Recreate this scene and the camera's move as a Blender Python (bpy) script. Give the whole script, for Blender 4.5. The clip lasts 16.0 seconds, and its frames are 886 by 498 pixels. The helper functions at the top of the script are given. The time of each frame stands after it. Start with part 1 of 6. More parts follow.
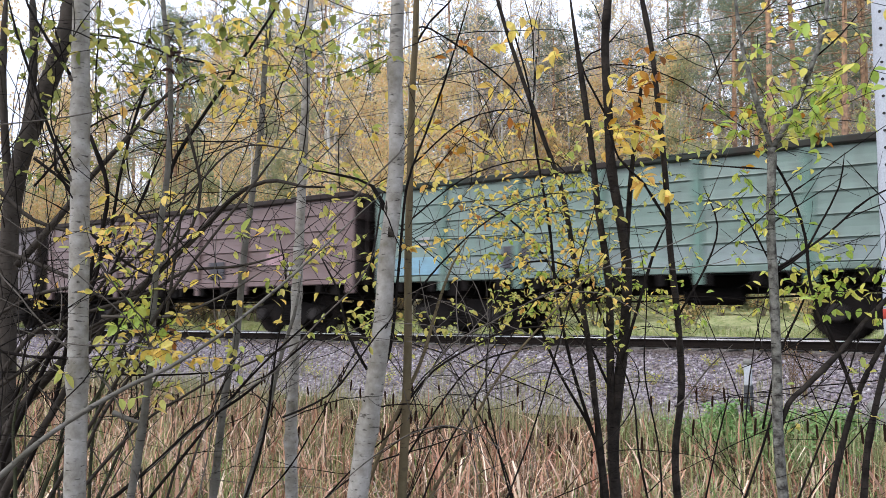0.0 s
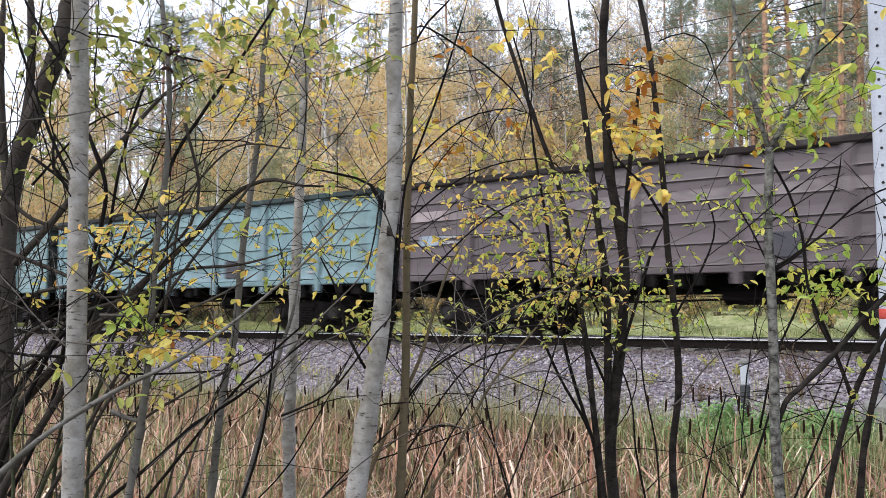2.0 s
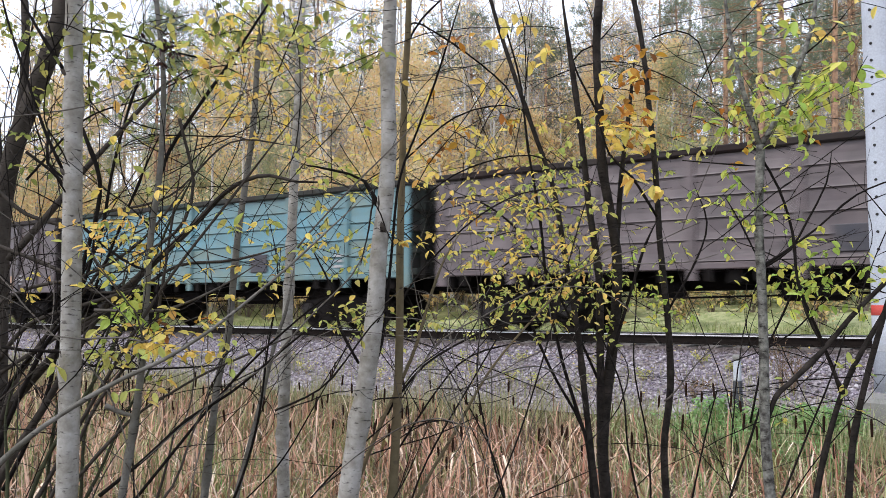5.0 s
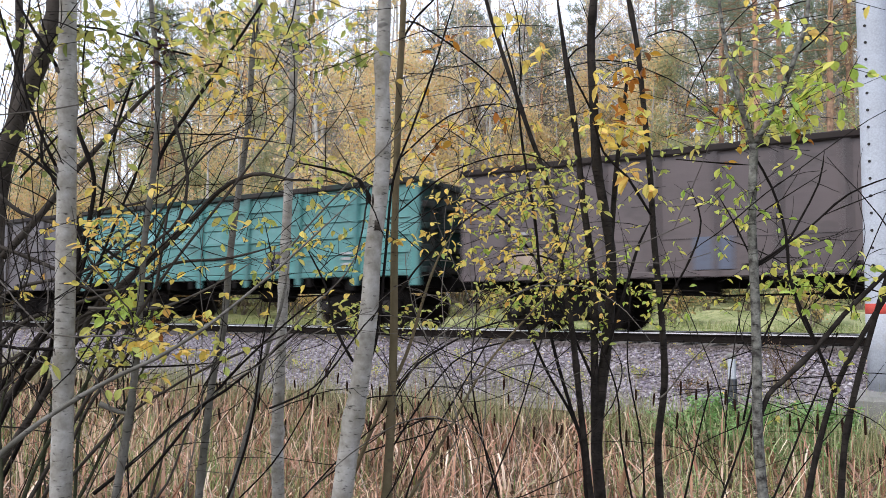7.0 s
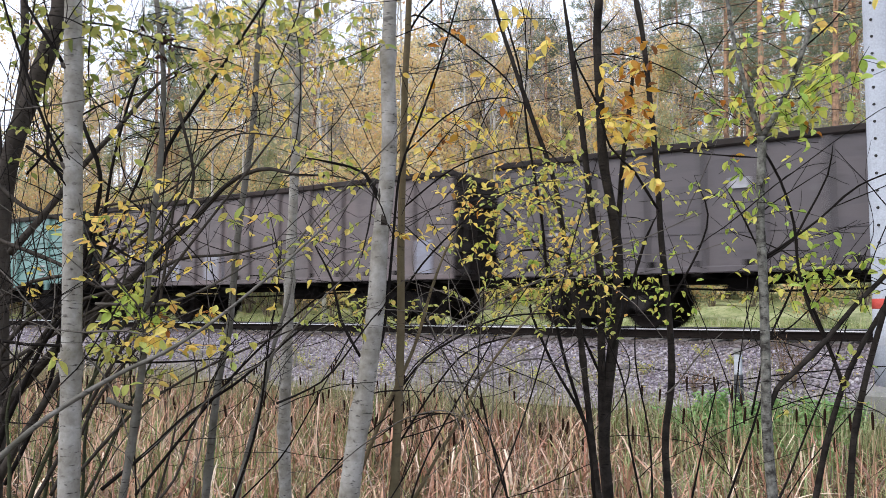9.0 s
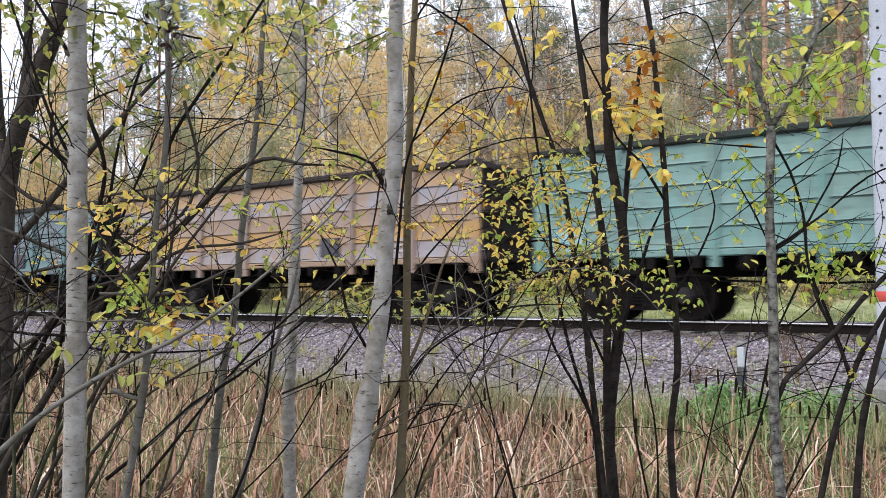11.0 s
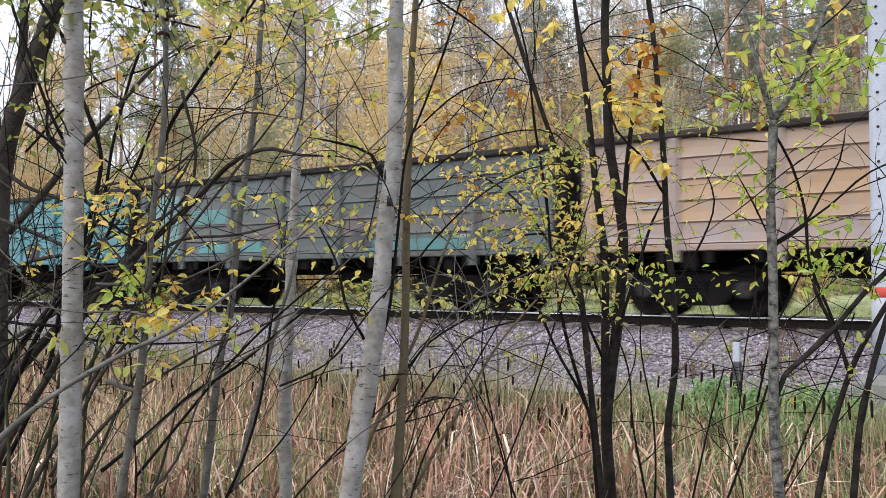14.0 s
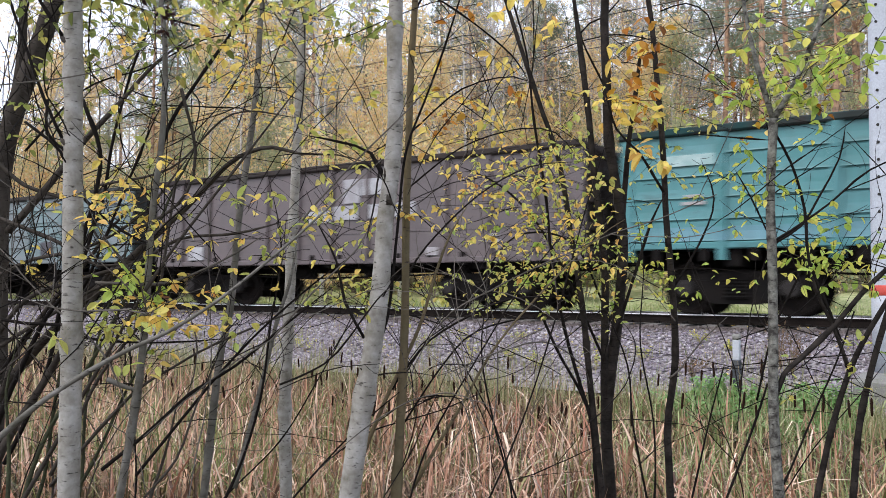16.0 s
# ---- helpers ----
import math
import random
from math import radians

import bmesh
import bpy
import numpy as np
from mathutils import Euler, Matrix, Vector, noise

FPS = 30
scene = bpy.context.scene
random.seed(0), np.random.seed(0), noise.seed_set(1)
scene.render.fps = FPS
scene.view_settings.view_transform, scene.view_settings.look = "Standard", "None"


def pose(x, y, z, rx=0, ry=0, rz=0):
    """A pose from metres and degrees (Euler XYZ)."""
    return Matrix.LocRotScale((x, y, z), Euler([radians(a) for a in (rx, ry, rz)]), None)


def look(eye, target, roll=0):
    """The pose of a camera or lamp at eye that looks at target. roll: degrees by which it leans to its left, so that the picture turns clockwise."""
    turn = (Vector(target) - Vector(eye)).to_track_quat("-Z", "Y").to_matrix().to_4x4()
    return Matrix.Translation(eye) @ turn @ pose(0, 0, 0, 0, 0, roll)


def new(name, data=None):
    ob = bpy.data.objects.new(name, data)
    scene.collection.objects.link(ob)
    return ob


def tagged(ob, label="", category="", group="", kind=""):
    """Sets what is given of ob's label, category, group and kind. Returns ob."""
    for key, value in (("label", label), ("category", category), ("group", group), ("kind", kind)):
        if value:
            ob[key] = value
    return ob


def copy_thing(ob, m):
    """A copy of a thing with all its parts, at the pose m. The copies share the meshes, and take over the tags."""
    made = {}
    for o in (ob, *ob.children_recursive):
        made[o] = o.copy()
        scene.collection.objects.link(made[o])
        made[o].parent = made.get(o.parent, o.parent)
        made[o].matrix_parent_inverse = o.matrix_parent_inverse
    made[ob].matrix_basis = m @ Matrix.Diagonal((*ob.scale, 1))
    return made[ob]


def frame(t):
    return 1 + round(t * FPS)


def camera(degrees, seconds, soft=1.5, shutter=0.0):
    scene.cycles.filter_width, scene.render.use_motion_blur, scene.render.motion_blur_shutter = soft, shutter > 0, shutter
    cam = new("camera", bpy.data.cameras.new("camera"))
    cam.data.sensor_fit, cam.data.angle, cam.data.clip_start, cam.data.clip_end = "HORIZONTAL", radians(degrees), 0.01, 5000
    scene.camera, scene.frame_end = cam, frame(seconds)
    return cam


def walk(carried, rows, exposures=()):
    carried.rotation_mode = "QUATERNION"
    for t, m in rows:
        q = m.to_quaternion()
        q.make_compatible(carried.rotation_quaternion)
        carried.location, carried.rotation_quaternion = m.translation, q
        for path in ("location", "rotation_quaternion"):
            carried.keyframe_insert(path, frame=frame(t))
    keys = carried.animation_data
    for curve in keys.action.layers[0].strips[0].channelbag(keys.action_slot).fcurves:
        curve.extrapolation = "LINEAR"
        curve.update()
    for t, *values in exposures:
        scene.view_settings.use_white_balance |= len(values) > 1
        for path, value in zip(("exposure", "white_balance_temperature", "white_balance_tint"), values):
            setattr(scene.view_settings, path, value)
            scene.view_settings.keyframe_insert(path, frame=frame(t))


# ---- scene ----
cam = camera(57.52, 16.0, soft=0.65, shutter=0.3)
walk(cam, [
    (0, pose(0.0000, 0.0000, 0.4050, 94.828, 0.000, 33.934) @ pose(0, 0, 0, 0, 0, 0.000)),
    (0.5, pose(-0.0005, 0.0004, 0.4042, 94.790, 0.000, 33.933) @ pose(0, 0, 0, 0, 0, 0.028)),
    (1, pose(-0.0028, -0.0030, 0.4020, 94.796, 0.000, 33.855) @ pose(0, 0, 0, 0, 0, 0.028)),
    (1.5, pose(0.0013, -0.0084, 0.4025, 94.798, 0.000, 33.794) @ pose(0, 0, 0, 0, 0, 0.021)),
    (2, pose(-0.0024, -0.0085, 0.4008, 94.823, 0.000, 33.702) @ pose(0, 0, 0, 0, 0, 0.039)),
    (2.5, pose(0.0022, -0.0111, 0.3995, 94.828, 0.000, 33.619) @ pose(0, 0, 0, 0, 0, 0.077)),
    (3, pose(0.0064, -0.0118, 0.4005, 94.753, 0.000, 33.598) @ pose(0, 0, 0, 0, 0, 0.074)),
    (3.5, pose(0.0046, -0.0104, 0.3986, 94.648, 0.000, 33.551) @ pose(0, 0, 0, 0, 0, 0.074)),
    (4, pose(0.0074, -0.0152, 0.4010, 94.596, 0.000, 33.448) @ pose(0, 0, 0, 0, 0, 0.119)),
    (6.5, pose(0.0204, -0.0211, 0.3972, 94.431, 0.000, 33.168) @ pose(0, 0, 0, 0, 0, 0.143)),
    (7, pose(0.0226, -0.0209, 0.4000, 94.403, 0.000, 33.054) @ pose(0, 0, 0, 0, 0, 0.169)),
    (7.5, pose(0.0137, -0.0183, 0.3936, 94.413, 0.000, 33.071) @ pose(0, 0, 0, 0, 0, 0.081)),
    (8, pose(0.0110, -0.0176, 0.3907, 94.367, 0.000, 33.154) @ pose(0, 0, 0, 0, 0, -0.007)),
    (8.5, pose(0.0065, -0.0165, 0.3914, 94.300, 0.000, 33.279) @ pose(0, 0, 0, 0, 0, 0.043)),
    (9, pose(0.0089, -0.0175, 0.3881, 94.215, 0.000, 33.368) @ pose(0, 0, 0, 0, 0, -0.030)),
    (11.5, pose(-0.0241, -0.0086, 0.3811, 93.570, 0.000, 33.484) @ pose(0, 0, 0, 0, 0, 0.232)),
    (12, pose(-0.0313, -0.0064, 0.3799, 93.515, 0.000, 33.392) @ pose(0, 0, 0, 0, 0, 0.365)),
    (12.5, pose(-0.0446, -0.0017, 0.3782, 93.422, 0.000, 33.231) @ pose(0, 0, 0, 0, 0, 0.426)),
    (13, pose(-0.0378, -0.0066, 0.3778, 93.362, 0.000, 33.230) @ pose(0, 0, 0, 0, 0, 0.427)),
    (13.5, pose(-0.0343, -0.0076, 0.3812, 93.295, 0.000, 33.175) @ pose(0, 0, 0, 0, 0, 0.469)),
    (14, pose(-0.0440, -0.0012, 0.3807, 93.164, 0.000, 33.160) @ pose(0, 0, 0, 0, 0, 0.503)),
    (14.5, pose(-0.0421, -0.0013, 0.3808, 93.065, 0.000, 33.189) @ pose(0, 0, 0, 0, 0, 0.478)),
    (15, pose(-0.0414, -0.0016, 0.3808, 93.065, 0.000, 33.184) @ pose(0, 0, 0, 0, 0, 0.472)),
    (15.5, pose(-0.0458, 0.0013, 0.3819, 93.011, 0.000, 33.183) @ pose(0, 0, 0, 0, 0, 0.493)),
    (16, pose(-0.0432, -0.0005, 0.3808, 93.056, 0.000, 33.154) @ pose(0, 0, 0, 0, 0, 0.445)),
], exposures=[(0.0, 0.60, 6150, 12.5), (16.0, 0.60, 6150, 12.5)])

# ---------------------------------------------------------------- light
SUN_EL, SUN_ROT = radians(42), radians(200)
world = bpy.data.worlds.new("overcast")
scene.world = world
world.use_nodes = True
wn, wl = world.node_tree.nodes, world.node_tree.links
wn.clear()
sky = wn.new("ShaderNodeTexSky")
sky.sky_type, sky.sun_disc, sky.sun_elevation, sky.sun_rotation = "NISHITA", False, SUN_EL, SUN_ROT
sky.air_density, sky.dust_density = 1.0, 4.0
grey = wn.new("ShaderNodeMix")
grey.data_type = "RGBA"
grey.inputs[0].default_value = 0.86
grey.inputs[7].default_value = (8.3, 8.85, 10.0, 1)
bg = wn.new("ShaderNodeBackground")
bg.inputs[1].default_value = 0.125
wo = wn.new("ShaderNodeOutputWorld")
wl.new(sky.outputs[0], grey.inputs[6])
wl.new(grey.outputs[2], bg.inputs[0])
wl.new(bg.outputs[0], wo.inputs[0])
sun = new("sun", bpy.data.lights.new("sun", "SUN"))
sun.data.energy, sun.data.angle, sun.data.color = 1.5, radians(20), (1.0, 0.96, 0.9)
sun.matrix_world = look((0, 0, 60), (math.sin(SUN_ROT) * -40, math.cos(SUN_ROT) * 40 * -1, 60 - 45))

# ---------------------------------------------------------------- materials


class Nodes:
    """A short way to write node materials."""

    def __init__(self, name, rough=0.8, metal=0.0, spec=0.3):
        self.m = bpy.data.materials.new(name)
        self.m.use_nodes = True
        self.t = self.m.node_tree
        self.b = self.t.nodes["Principled BSDF"]
        self.b.inputs["Roughness"].default_value = rough
        self.b.inputs["Metallic"].default_value = metal
        self.b.inputs["Specular IOR Level"].default_value = spec

    def n(self, kind, **inputs):
        node = self.t.nodes.new(kind)
        for k, v in inputs.items():
            node.inputs[k.replace("_", " ")].default_value = v
        return node

    def link(self, a, b):
        self.t.links.new(a, b)

    def coords(self, scale=(1, 1, 1), shift=(0, 0, 0), which="Object"):
        tc, mp = self.n("ShaderNodeTexCoord"), self.n("ShaderNodeMapping")
        mp.inputs["Scale"].default_value, mp.inputs["Location"].default_value = scale, shift
        self.link(tc.outputs[which], mp.inputs[0])
        return mp.outputs[0]

    def noise(self, co, scale, detail=4, rough=0.6):
        nz = self.n("ShaderNodeTexNoise", Scale=scale, Detail=detail, Roughness=rough)
        self.link(co, nz.inputs["Vector"])
        return nz.outputs["Fac"]

    def ramp(self, fac, *stops):
        r = self.n("ShaderNodeValToRGB")
        e = r.color_ramp.elements
        while len(e) < len(stops):
            e.new(0.5)
        for el, (p, c) in zip(e, stops):
            el.position, el.color = p, (*c, 1)
        self.link(fac, r.inputs[0])
        return r.outputs[0]

    def mix(self, fac, a, b, mode="MIX"):
        x = self.n("ShaderNodeMix")
        x.data_type, x.blend_type = "RGBA", mode
        for sock, val in ((0, fac), (6, a), (7, b)):
            if isinstance(val, (int, float)):
                x.inputs[sock].default_value = val
            elif isinstance(val, tuple):
                x.inputs[sock].default_value = (*val, 1)
            else:
                self.link(val, x.inputs[sock])
        return x.outputs[2]

    def colour(self, out):
        self.link(out, self.b.inputs["Base Color"])
        return self

    def bump(self, height, strength=0.4, dist=0.01):
        bp = self.n("ShaderNodeBump", Strength=strength, Distance=dist)
        self.link(height, bp.inputs["Height"])
        self.link(bp.outputs[0], self.b.inputs["Normal"])
        return self


G = lambda v: (v, v, v)


def bark(name, light, dark, lichen, marks=0.5, scale=30.0, seed=0, patch=4.0):
    k = Nodes(name, 0.95, spec=0.08)
    co = k.coords((1, 1, 1), (seed, seed, seed))
    fine = k.noise(co, scale)
    big = k.noise(co, patch, 4)
    rings = k.noise(k.coords((22, 22, 95), (seed, 0, seed)), 1.0, 3)
    scars = k.noise(k.coords((9, 9, 16), (0, seed, seed)), 1.0, 2)
    base = k.mix(k.ramp(big, (0.35, G(0)), (0.7, G(1))), light, lichen)
    base = k.mix(k.ramp(fine, (0.3, G(0)), (0.75, G(1))), k.mix(1.0, base, (0.72, 0.7, 0.68), "MULTIPLY"), base)
    base = k.mix(k.ramp(rings, (0.64 - 0.06 * marks, G(0)), (0.69, G(0.9))), base, dark)
    base = k.mix(k.ramp(scars, (0.70, G(0)), (0.74, G(0.85 * marks))), base, dark)
    k.colour(base).bump(fine, 0.5, 0.004)
    return k.m


BARK_PALE = bark("pale_aspen_bark", (0.43, 0.415, 0.385), (0.045, 0.039, 0.034), (0.20, 0.185, 0.15), 0.75, patch=12.0)
BARK_GREY = bark("grey_alder_bark", (0.20, 0.19, 0.17), (0.03, 0.027, 0.024), (0.11, 0.105, 0.085), 0.8, seed=3, patch=10.0)
BARK_OLIVE = bark("olive_brown_bark", (0.16, 0.125, 0.075), (0.04, 0.03, 0.025), (0.12, 0.105, 0.06), 0.5, seed=5)
BARK_DARK = bark("dark_willow_bark", (0.046, 0.039, 0.034), (0.007, 0.006, 0.0055), (0.013, 0.0115, 0.010), 0.7, 45, seed=7, patch=14.0)
BARK_MOTTLED = bark("mottled_lichen_bark", (0.05, 0.046, 0.042), (0.013, 0.012, 0.010), (0.30, 0.30, 0.265), 0.9, 60, seed=9, patch=34.0)
BARK_WILLOW = bark("grey_brown_willow_bark", (0.078, 0.067, 0.057), (0.012, 0.0105, 0.009), (0.042, 0.036, 0.03), 0.7, seed=8, patch=7.0)
TWIG = bark("dark_twig_bark", (0.012, 0.010, 0.009), (0.006, 0.0055, 0.005), (0.019, 0.016, 0.014), 0.2, seed=11)
BARK_MOSS = bark("mossy_dark_bark", (0.042, 0.044, 0.028), (0.010, 0.010, 0.008), (0.075, 0.082, 0.045), 0.5, 40, seed=19, patch=12.0)
TWIG_GREY = bark("grey_twig_bark", (0.14, 0.125, 0.108), (0.05, 0.04, 0.035), (0.085, 0.078, 0.067), 0.3, seed=13)


def leafy(name, *colours, trans=0.5, rough=0.5):
    """Leaves whose colour differs from leaf to leaf."""
    k = Nodes(name, rough, spec=0.35)
    g = k.n("ShaderNodeNewGeometry")
    n = len(colours)
    col = k.ramp(g.outputs["Random Per Island"], *[((i + 0.5) / n, c) for i, c in enumerate(colours)])
    sp = k.noise(k.coords((1, 1, 1)), 45.0, 3)
    col = k.mix(k.ramp(sp, (0.55, G(0)), (0.75, G(0.55))), col, (0.16, 0.075, 0.02))
    k.colour(col)
    tr = k.n("ShaderNodeBsdfTranslucent")
    k.link(col, tr.inputs[0])
    mx = k.n("ShaderNodeMixShader", Fac=trans)
    k.link(k.b.outputs[0], mx.inputs[1])
    k.link(tr.outputs[0], mx.inputs[2])
    k.link(mx.outputs[0], k.t.nodes["Material Output"].inputs[0])
    return k.m


LEAF_YELLOW = leafy("yellow_leaf", (0.92, 0.70, 0.15), (0.80, 0.68, 0.18), (0.92, 0.63, 0.15), (0.64, 0.63, 0.15), (0.78, 0.47, 0.13))
LEAF_LIME = leafy("yellow_green_leaf", (0.61, 0.60, 0.15), (0.42, 0.51, 0.13), (0.76, 0.65, 0.18), (0.28, 0.39, 0.09), (0.80, 0.61, 0.18), (0.50, 0.53, 0.14))
LEAF_GREEN = leafy("green_leaf", (0.45, 0.57, 0.11), (0.31, 0.46, 0.08), (0.59, 0.63, 0.12), (0.73, 0.67, 0.14))
LEAF_OLIVE = leafy("olive_leaf", (0.20, 0.25, 0.06), (0.34, 0.35, 0.09), (0.14, 0.18, 0.045), (0.50, 0.42, 0.11), (0.26, 0.32, 0.08))
LEAF_ORANGE = leafy("orange_brown_leaf", (0.55, 0.24, 0.03), (0.42, 0.15, 0.025), (0.60, 0.34, 0.04), (0.20, 0.085, 0.03))
LEAF_DARK = leafy("withered_dark_leaf", (0.03, 0.012, 0.018), (0.05, 0.02, 0.02), trans=0.1)
# woodland leaves and needles are paled: distance haze is in their colour
LEAF_HAZY = leafy("hazy_birch_leaf", (0.80, 0.64, 0.31), (0.71, 0.63, 0.37), (0.82, 0.58, 0.27), (0.62, 0.57, 0.33), (0.80, 0.51, 0.28), (0.78, 0.67, 0.45))
LEAF_HAZY_GREEN = leafy("hazy_green_leaf", (0.38, 0.42, 0.24), (0.48, 0.47, 0.27), (0.30, 0.36, 0.21), (0.56, 0.50, 0.29))
NEEDLE_HAZY = leafy("hazy_pine_needle", (0.17, 0.23, 0.155), (0.22, 0.27, 0.18), (0.12, 0.175, 0.12), (0.28, 0.30, 0.19), trans=0.3)
# palest and darkest stops imitate highlights and shaded gaps among the blades
STRAW = leafy("dry_reed_blade", (0.58, 0.35, 0.22), (0.30, 0.14, 0.085), (0.88, 0.70, 0.53), (0.07, 0.036, 0.026), (0.56, 0.30, 0.19), (0.045, 0.028, 0.02), (0.25, 0.25, 0.08), (0.68, 0.46, 0.32), (0.36, 0.16, 0.10), trans=0.12, rough=0.5)
STRAW_DARK = leafy("old_reed_blade", (0.15, 0.09, 0.052), (0.055, 0.036, 0.025), (0.29, 0.185, 0.11), (0.07, 0.072, 0.03), trans=0.1, rough=0.7)
GRASS_GREEN = leafy("green_herb_blade", (0.14, 0.27, 0.07), (0.20, 0.34, 0.10), (0.08, 0.18, 0.05), (0.28, 0.33, 0.11), trans=0.25)
GRASS_PALE = leafy("pale_bank_grass", (0.44, 0.48, 0.22), (0.32, 0.40, 0.15), (0.56, 0.52, 0.32), (0.20, 0.28, 0.09), trans=0.3)
GRASS_DRY = leafy("dry_bank_grass", (0.33, 0.30, 0.16), (0.24, 0.25, 0.11), (0.40, 0.34, 0.20), (0.17, 0.21, 0.07), trans=0.2)


def earth():
    k = Nodes("wet_earth", 0.95, spec=0.15)
    co = k.coords()
    a, b = k.noise(co, 0.8, 6), k.noise(co, 14, 5)
    c = k.mix(k.ramp(a, (0.35, G(0)), (0.65, G(1))), (0.035, 0.025, 0.016), (0.07, 0.065, 0.028))
    c = k.mix(k.ramp(b, (0.35, G(0)), (0.7, G(1))), c, (0.12, 0.085, 0.045))
    sep = k.n("ShaderNodeSeparateXYZ")
    k.link(co, sep.inputs[0])
    mr = k.n("ShaderNodeMapRange")
    mr.inputs[1].default_value, mr.inputs[2].default_value = 18.4, 19.4
    k.link(sep.outputs[1], mr.inputs[0])
    turf = k.mix(k.ramp(a, (0.35, G(0)), (0.65, G(1))), (0.30, 0.33, 0.15), (0.44, 0.42, 0.24))
    tuft = k.noise(co, 3.5, 6, 0.7)
    turf = k.mix(k.ramp(tuft, (0.42, G(0)), (0.62, G(0.8))), turf, (0.17, 0.22, 0.075))
    c = k.mix(mr.outputs[0], c, turf)
    k.colour(c).bump(b, 0.8, 0.05)
    return k.m


def rail_band(k, co):
    """Mask of the darker brown band along the rails, with a ragged border."""
    sep = k.n("ShaderNodeSeparateXYZ")
    k.link(co, sep.inputs[0])
    add = k.n("ShaderNodeMath")
    add.operation = "MULTIPLY_ADD"
    k.link(k.noise(co, 2.2, 5), add.inputs[0])
    add.inputs[1].default_value = 0.9
    k.link(sep.outputs[1], add.inputs[2])
    mr = k.n("ShaderNodeMapRange")
    mr.inputs[1].default_value, mr.inputs[2].default_value = 14.75, 15.15
    mr.inputs[4].default_value = 0.85
    k.link(add.outputs[0], mr.inputs[0])
    return mr.outputs[0]


def stone(name, cols, rough=0.85):
    k = Nodes(name, rough, spec=0.25)
    g = k.n("ShaderNodeNewGeometry")
    n = len(cols)
    c = k.ramp(g.outputs["Random Per Island"], *[((i + 0.5) / n, x) for i, x in enumerate(cols)])
    nz = k.noise(k.coords(), 60, 3)
    c = k.mix(k.ramp(nz, (0.3, G(0)), (0.7, G(1))), k.mix(1.0, c, G(0.65), "MULTIPLY"), c)
    c = k.mix(rail_band(k, k.coords()), c, (0.085, 0.066, 0.055))
    k.colour(c).bump(nz, 0.4, 0.005)
    return k.m


def ballast_bed():
    k = Nodes("ballast_bed", 0.9, spec=0.2)
    co = k.coords()
    v = k.n("ShaderNodeTexVoronoi", Scale=24.0)
    k.link(co, v.inputs["Vector"])
    c = k.ramp(v.outputs["Color"], (0.2, (0.12, 0.105, 0.115)), (0.5, (0.28, 0.25, 0.265)), (0.85, (0.44, 0.40, 0.41)))
    c = k.mix(k.ramp(k.noise(co, 1.1, 4), (0.4, G(0)), (0.7, G(0.5))), c, (0.14, 0.11, 0.075))
    c = k.mix(rail_band(k, co), c, (0.075, 0.058, 0.048))
    k.colour(c).bump(v.outputs["Distance"], 1.0, 0.03)
    return k.m


EARTH = earth()
STONE = stone("crushed_stone", [(0.27, 0.235, 0.255), (0.42, 0.38, 0.41), (0.10, 0.085, 0.095), (0.60, 0.56, 0.58), (0.28, 0.22, 0.21), (0.17, 0.145, 0.17), (0.33, 0.28, 0.33)])
BALLAST = ballast_bed()


def plain(name, col, rough=0.7, metal=0.0, dirt=(0.06, 0.05, 0.04), amount=0.6, scale=3.0, fine=40.0, spec=0.3, bumpy=0.3):
    k = Nodes(name, rough, metal, spec)
    co = k.coords()
    a, b = k.noise(co, scale, 5), k.noise(co, fine, 4)
    c = k.mix(k.ramp(a, (0.42, G(0)), (0.72, G(amount))), col, dirt)
    c = k.mix(k.ramp(b, (0.35, G(0)), (0.65, G(1))), k.mix(1.0, c, G(0.8), "MULTIPLY"), c)
    k.colour(c).bump(b, bumpy, 0.004)
    return k.m


RAIL_STEEL = plain("worn_rail_head", (0.80, 0.80, 0.82), 0.42, 1.0, (0.5, 0.47, 0.45), 0.3)
# worn rim painted pale: the sky's reflection is in its colour
RAIL_GLINT = plain("rail_side_glint", (0.80, 0.79, 0.79), 0.5, 0.2, (0.25, 0.20, 0.17), 0.5, spec=0.6)
# rust nearly black, with the shadow below the rim mixed into the colour
RAIL_RUST_SHADED = plain("shaded_rusty_rail", (0.016, 0.012, 0.010), 0.9, dirt=(0.008, 0.007, 0.006), spec=0.08)
SLEEPER = plain("grey_concrete_sleeper", (0.17, 0.155, 0.14), 0.9, dirt=(0.06, 0.05, 0.045))
IRON = plain("sooty_iron", (0.010, 0.009, 0.0085), 0.85, dirt=(0.018, 0.014, 0.012), amount=0.7, spec=0.08)
WHEEL = plain("wheel_steel", (0.014, 0.012, 0.011), 0.8, dirt=(0.028, 0.02, 0.016), spec=0.1)
CONCRETE = plain("pale_pole_concrete", (0.45, 0.475, 0.52), 0.85, dirt=(0.33, 0.34, 0.36), amount=0.5, bumpy=0.08)
CONCRETE_DARK = plain("old_foundation_concrete", (0.24, 0.23, 0.21), 0.9, dirt=(0.10, 0.11, 0.08))
WHITE_PAINT = plain("white_paint", (0.46, 0.48, 0.52), 0.7, dirt=(0.4, 0.38, 0.35), amount=0.5, scale=9)
BLACK_PAINT = plain("black_paint", (0.035, 0.04, 0.05), 0.7, dirt=(0.12, 0.11, 0.10), scale=9)
RED_PAINT = plain("red_paint", (0.55, 0.06, 0.04), 0.6, dirt=(0.35, 0.12, 0.1))
HOLE_SHADE = plain("hole_shade", (0.02, 0.02, 0.02), 0.9)
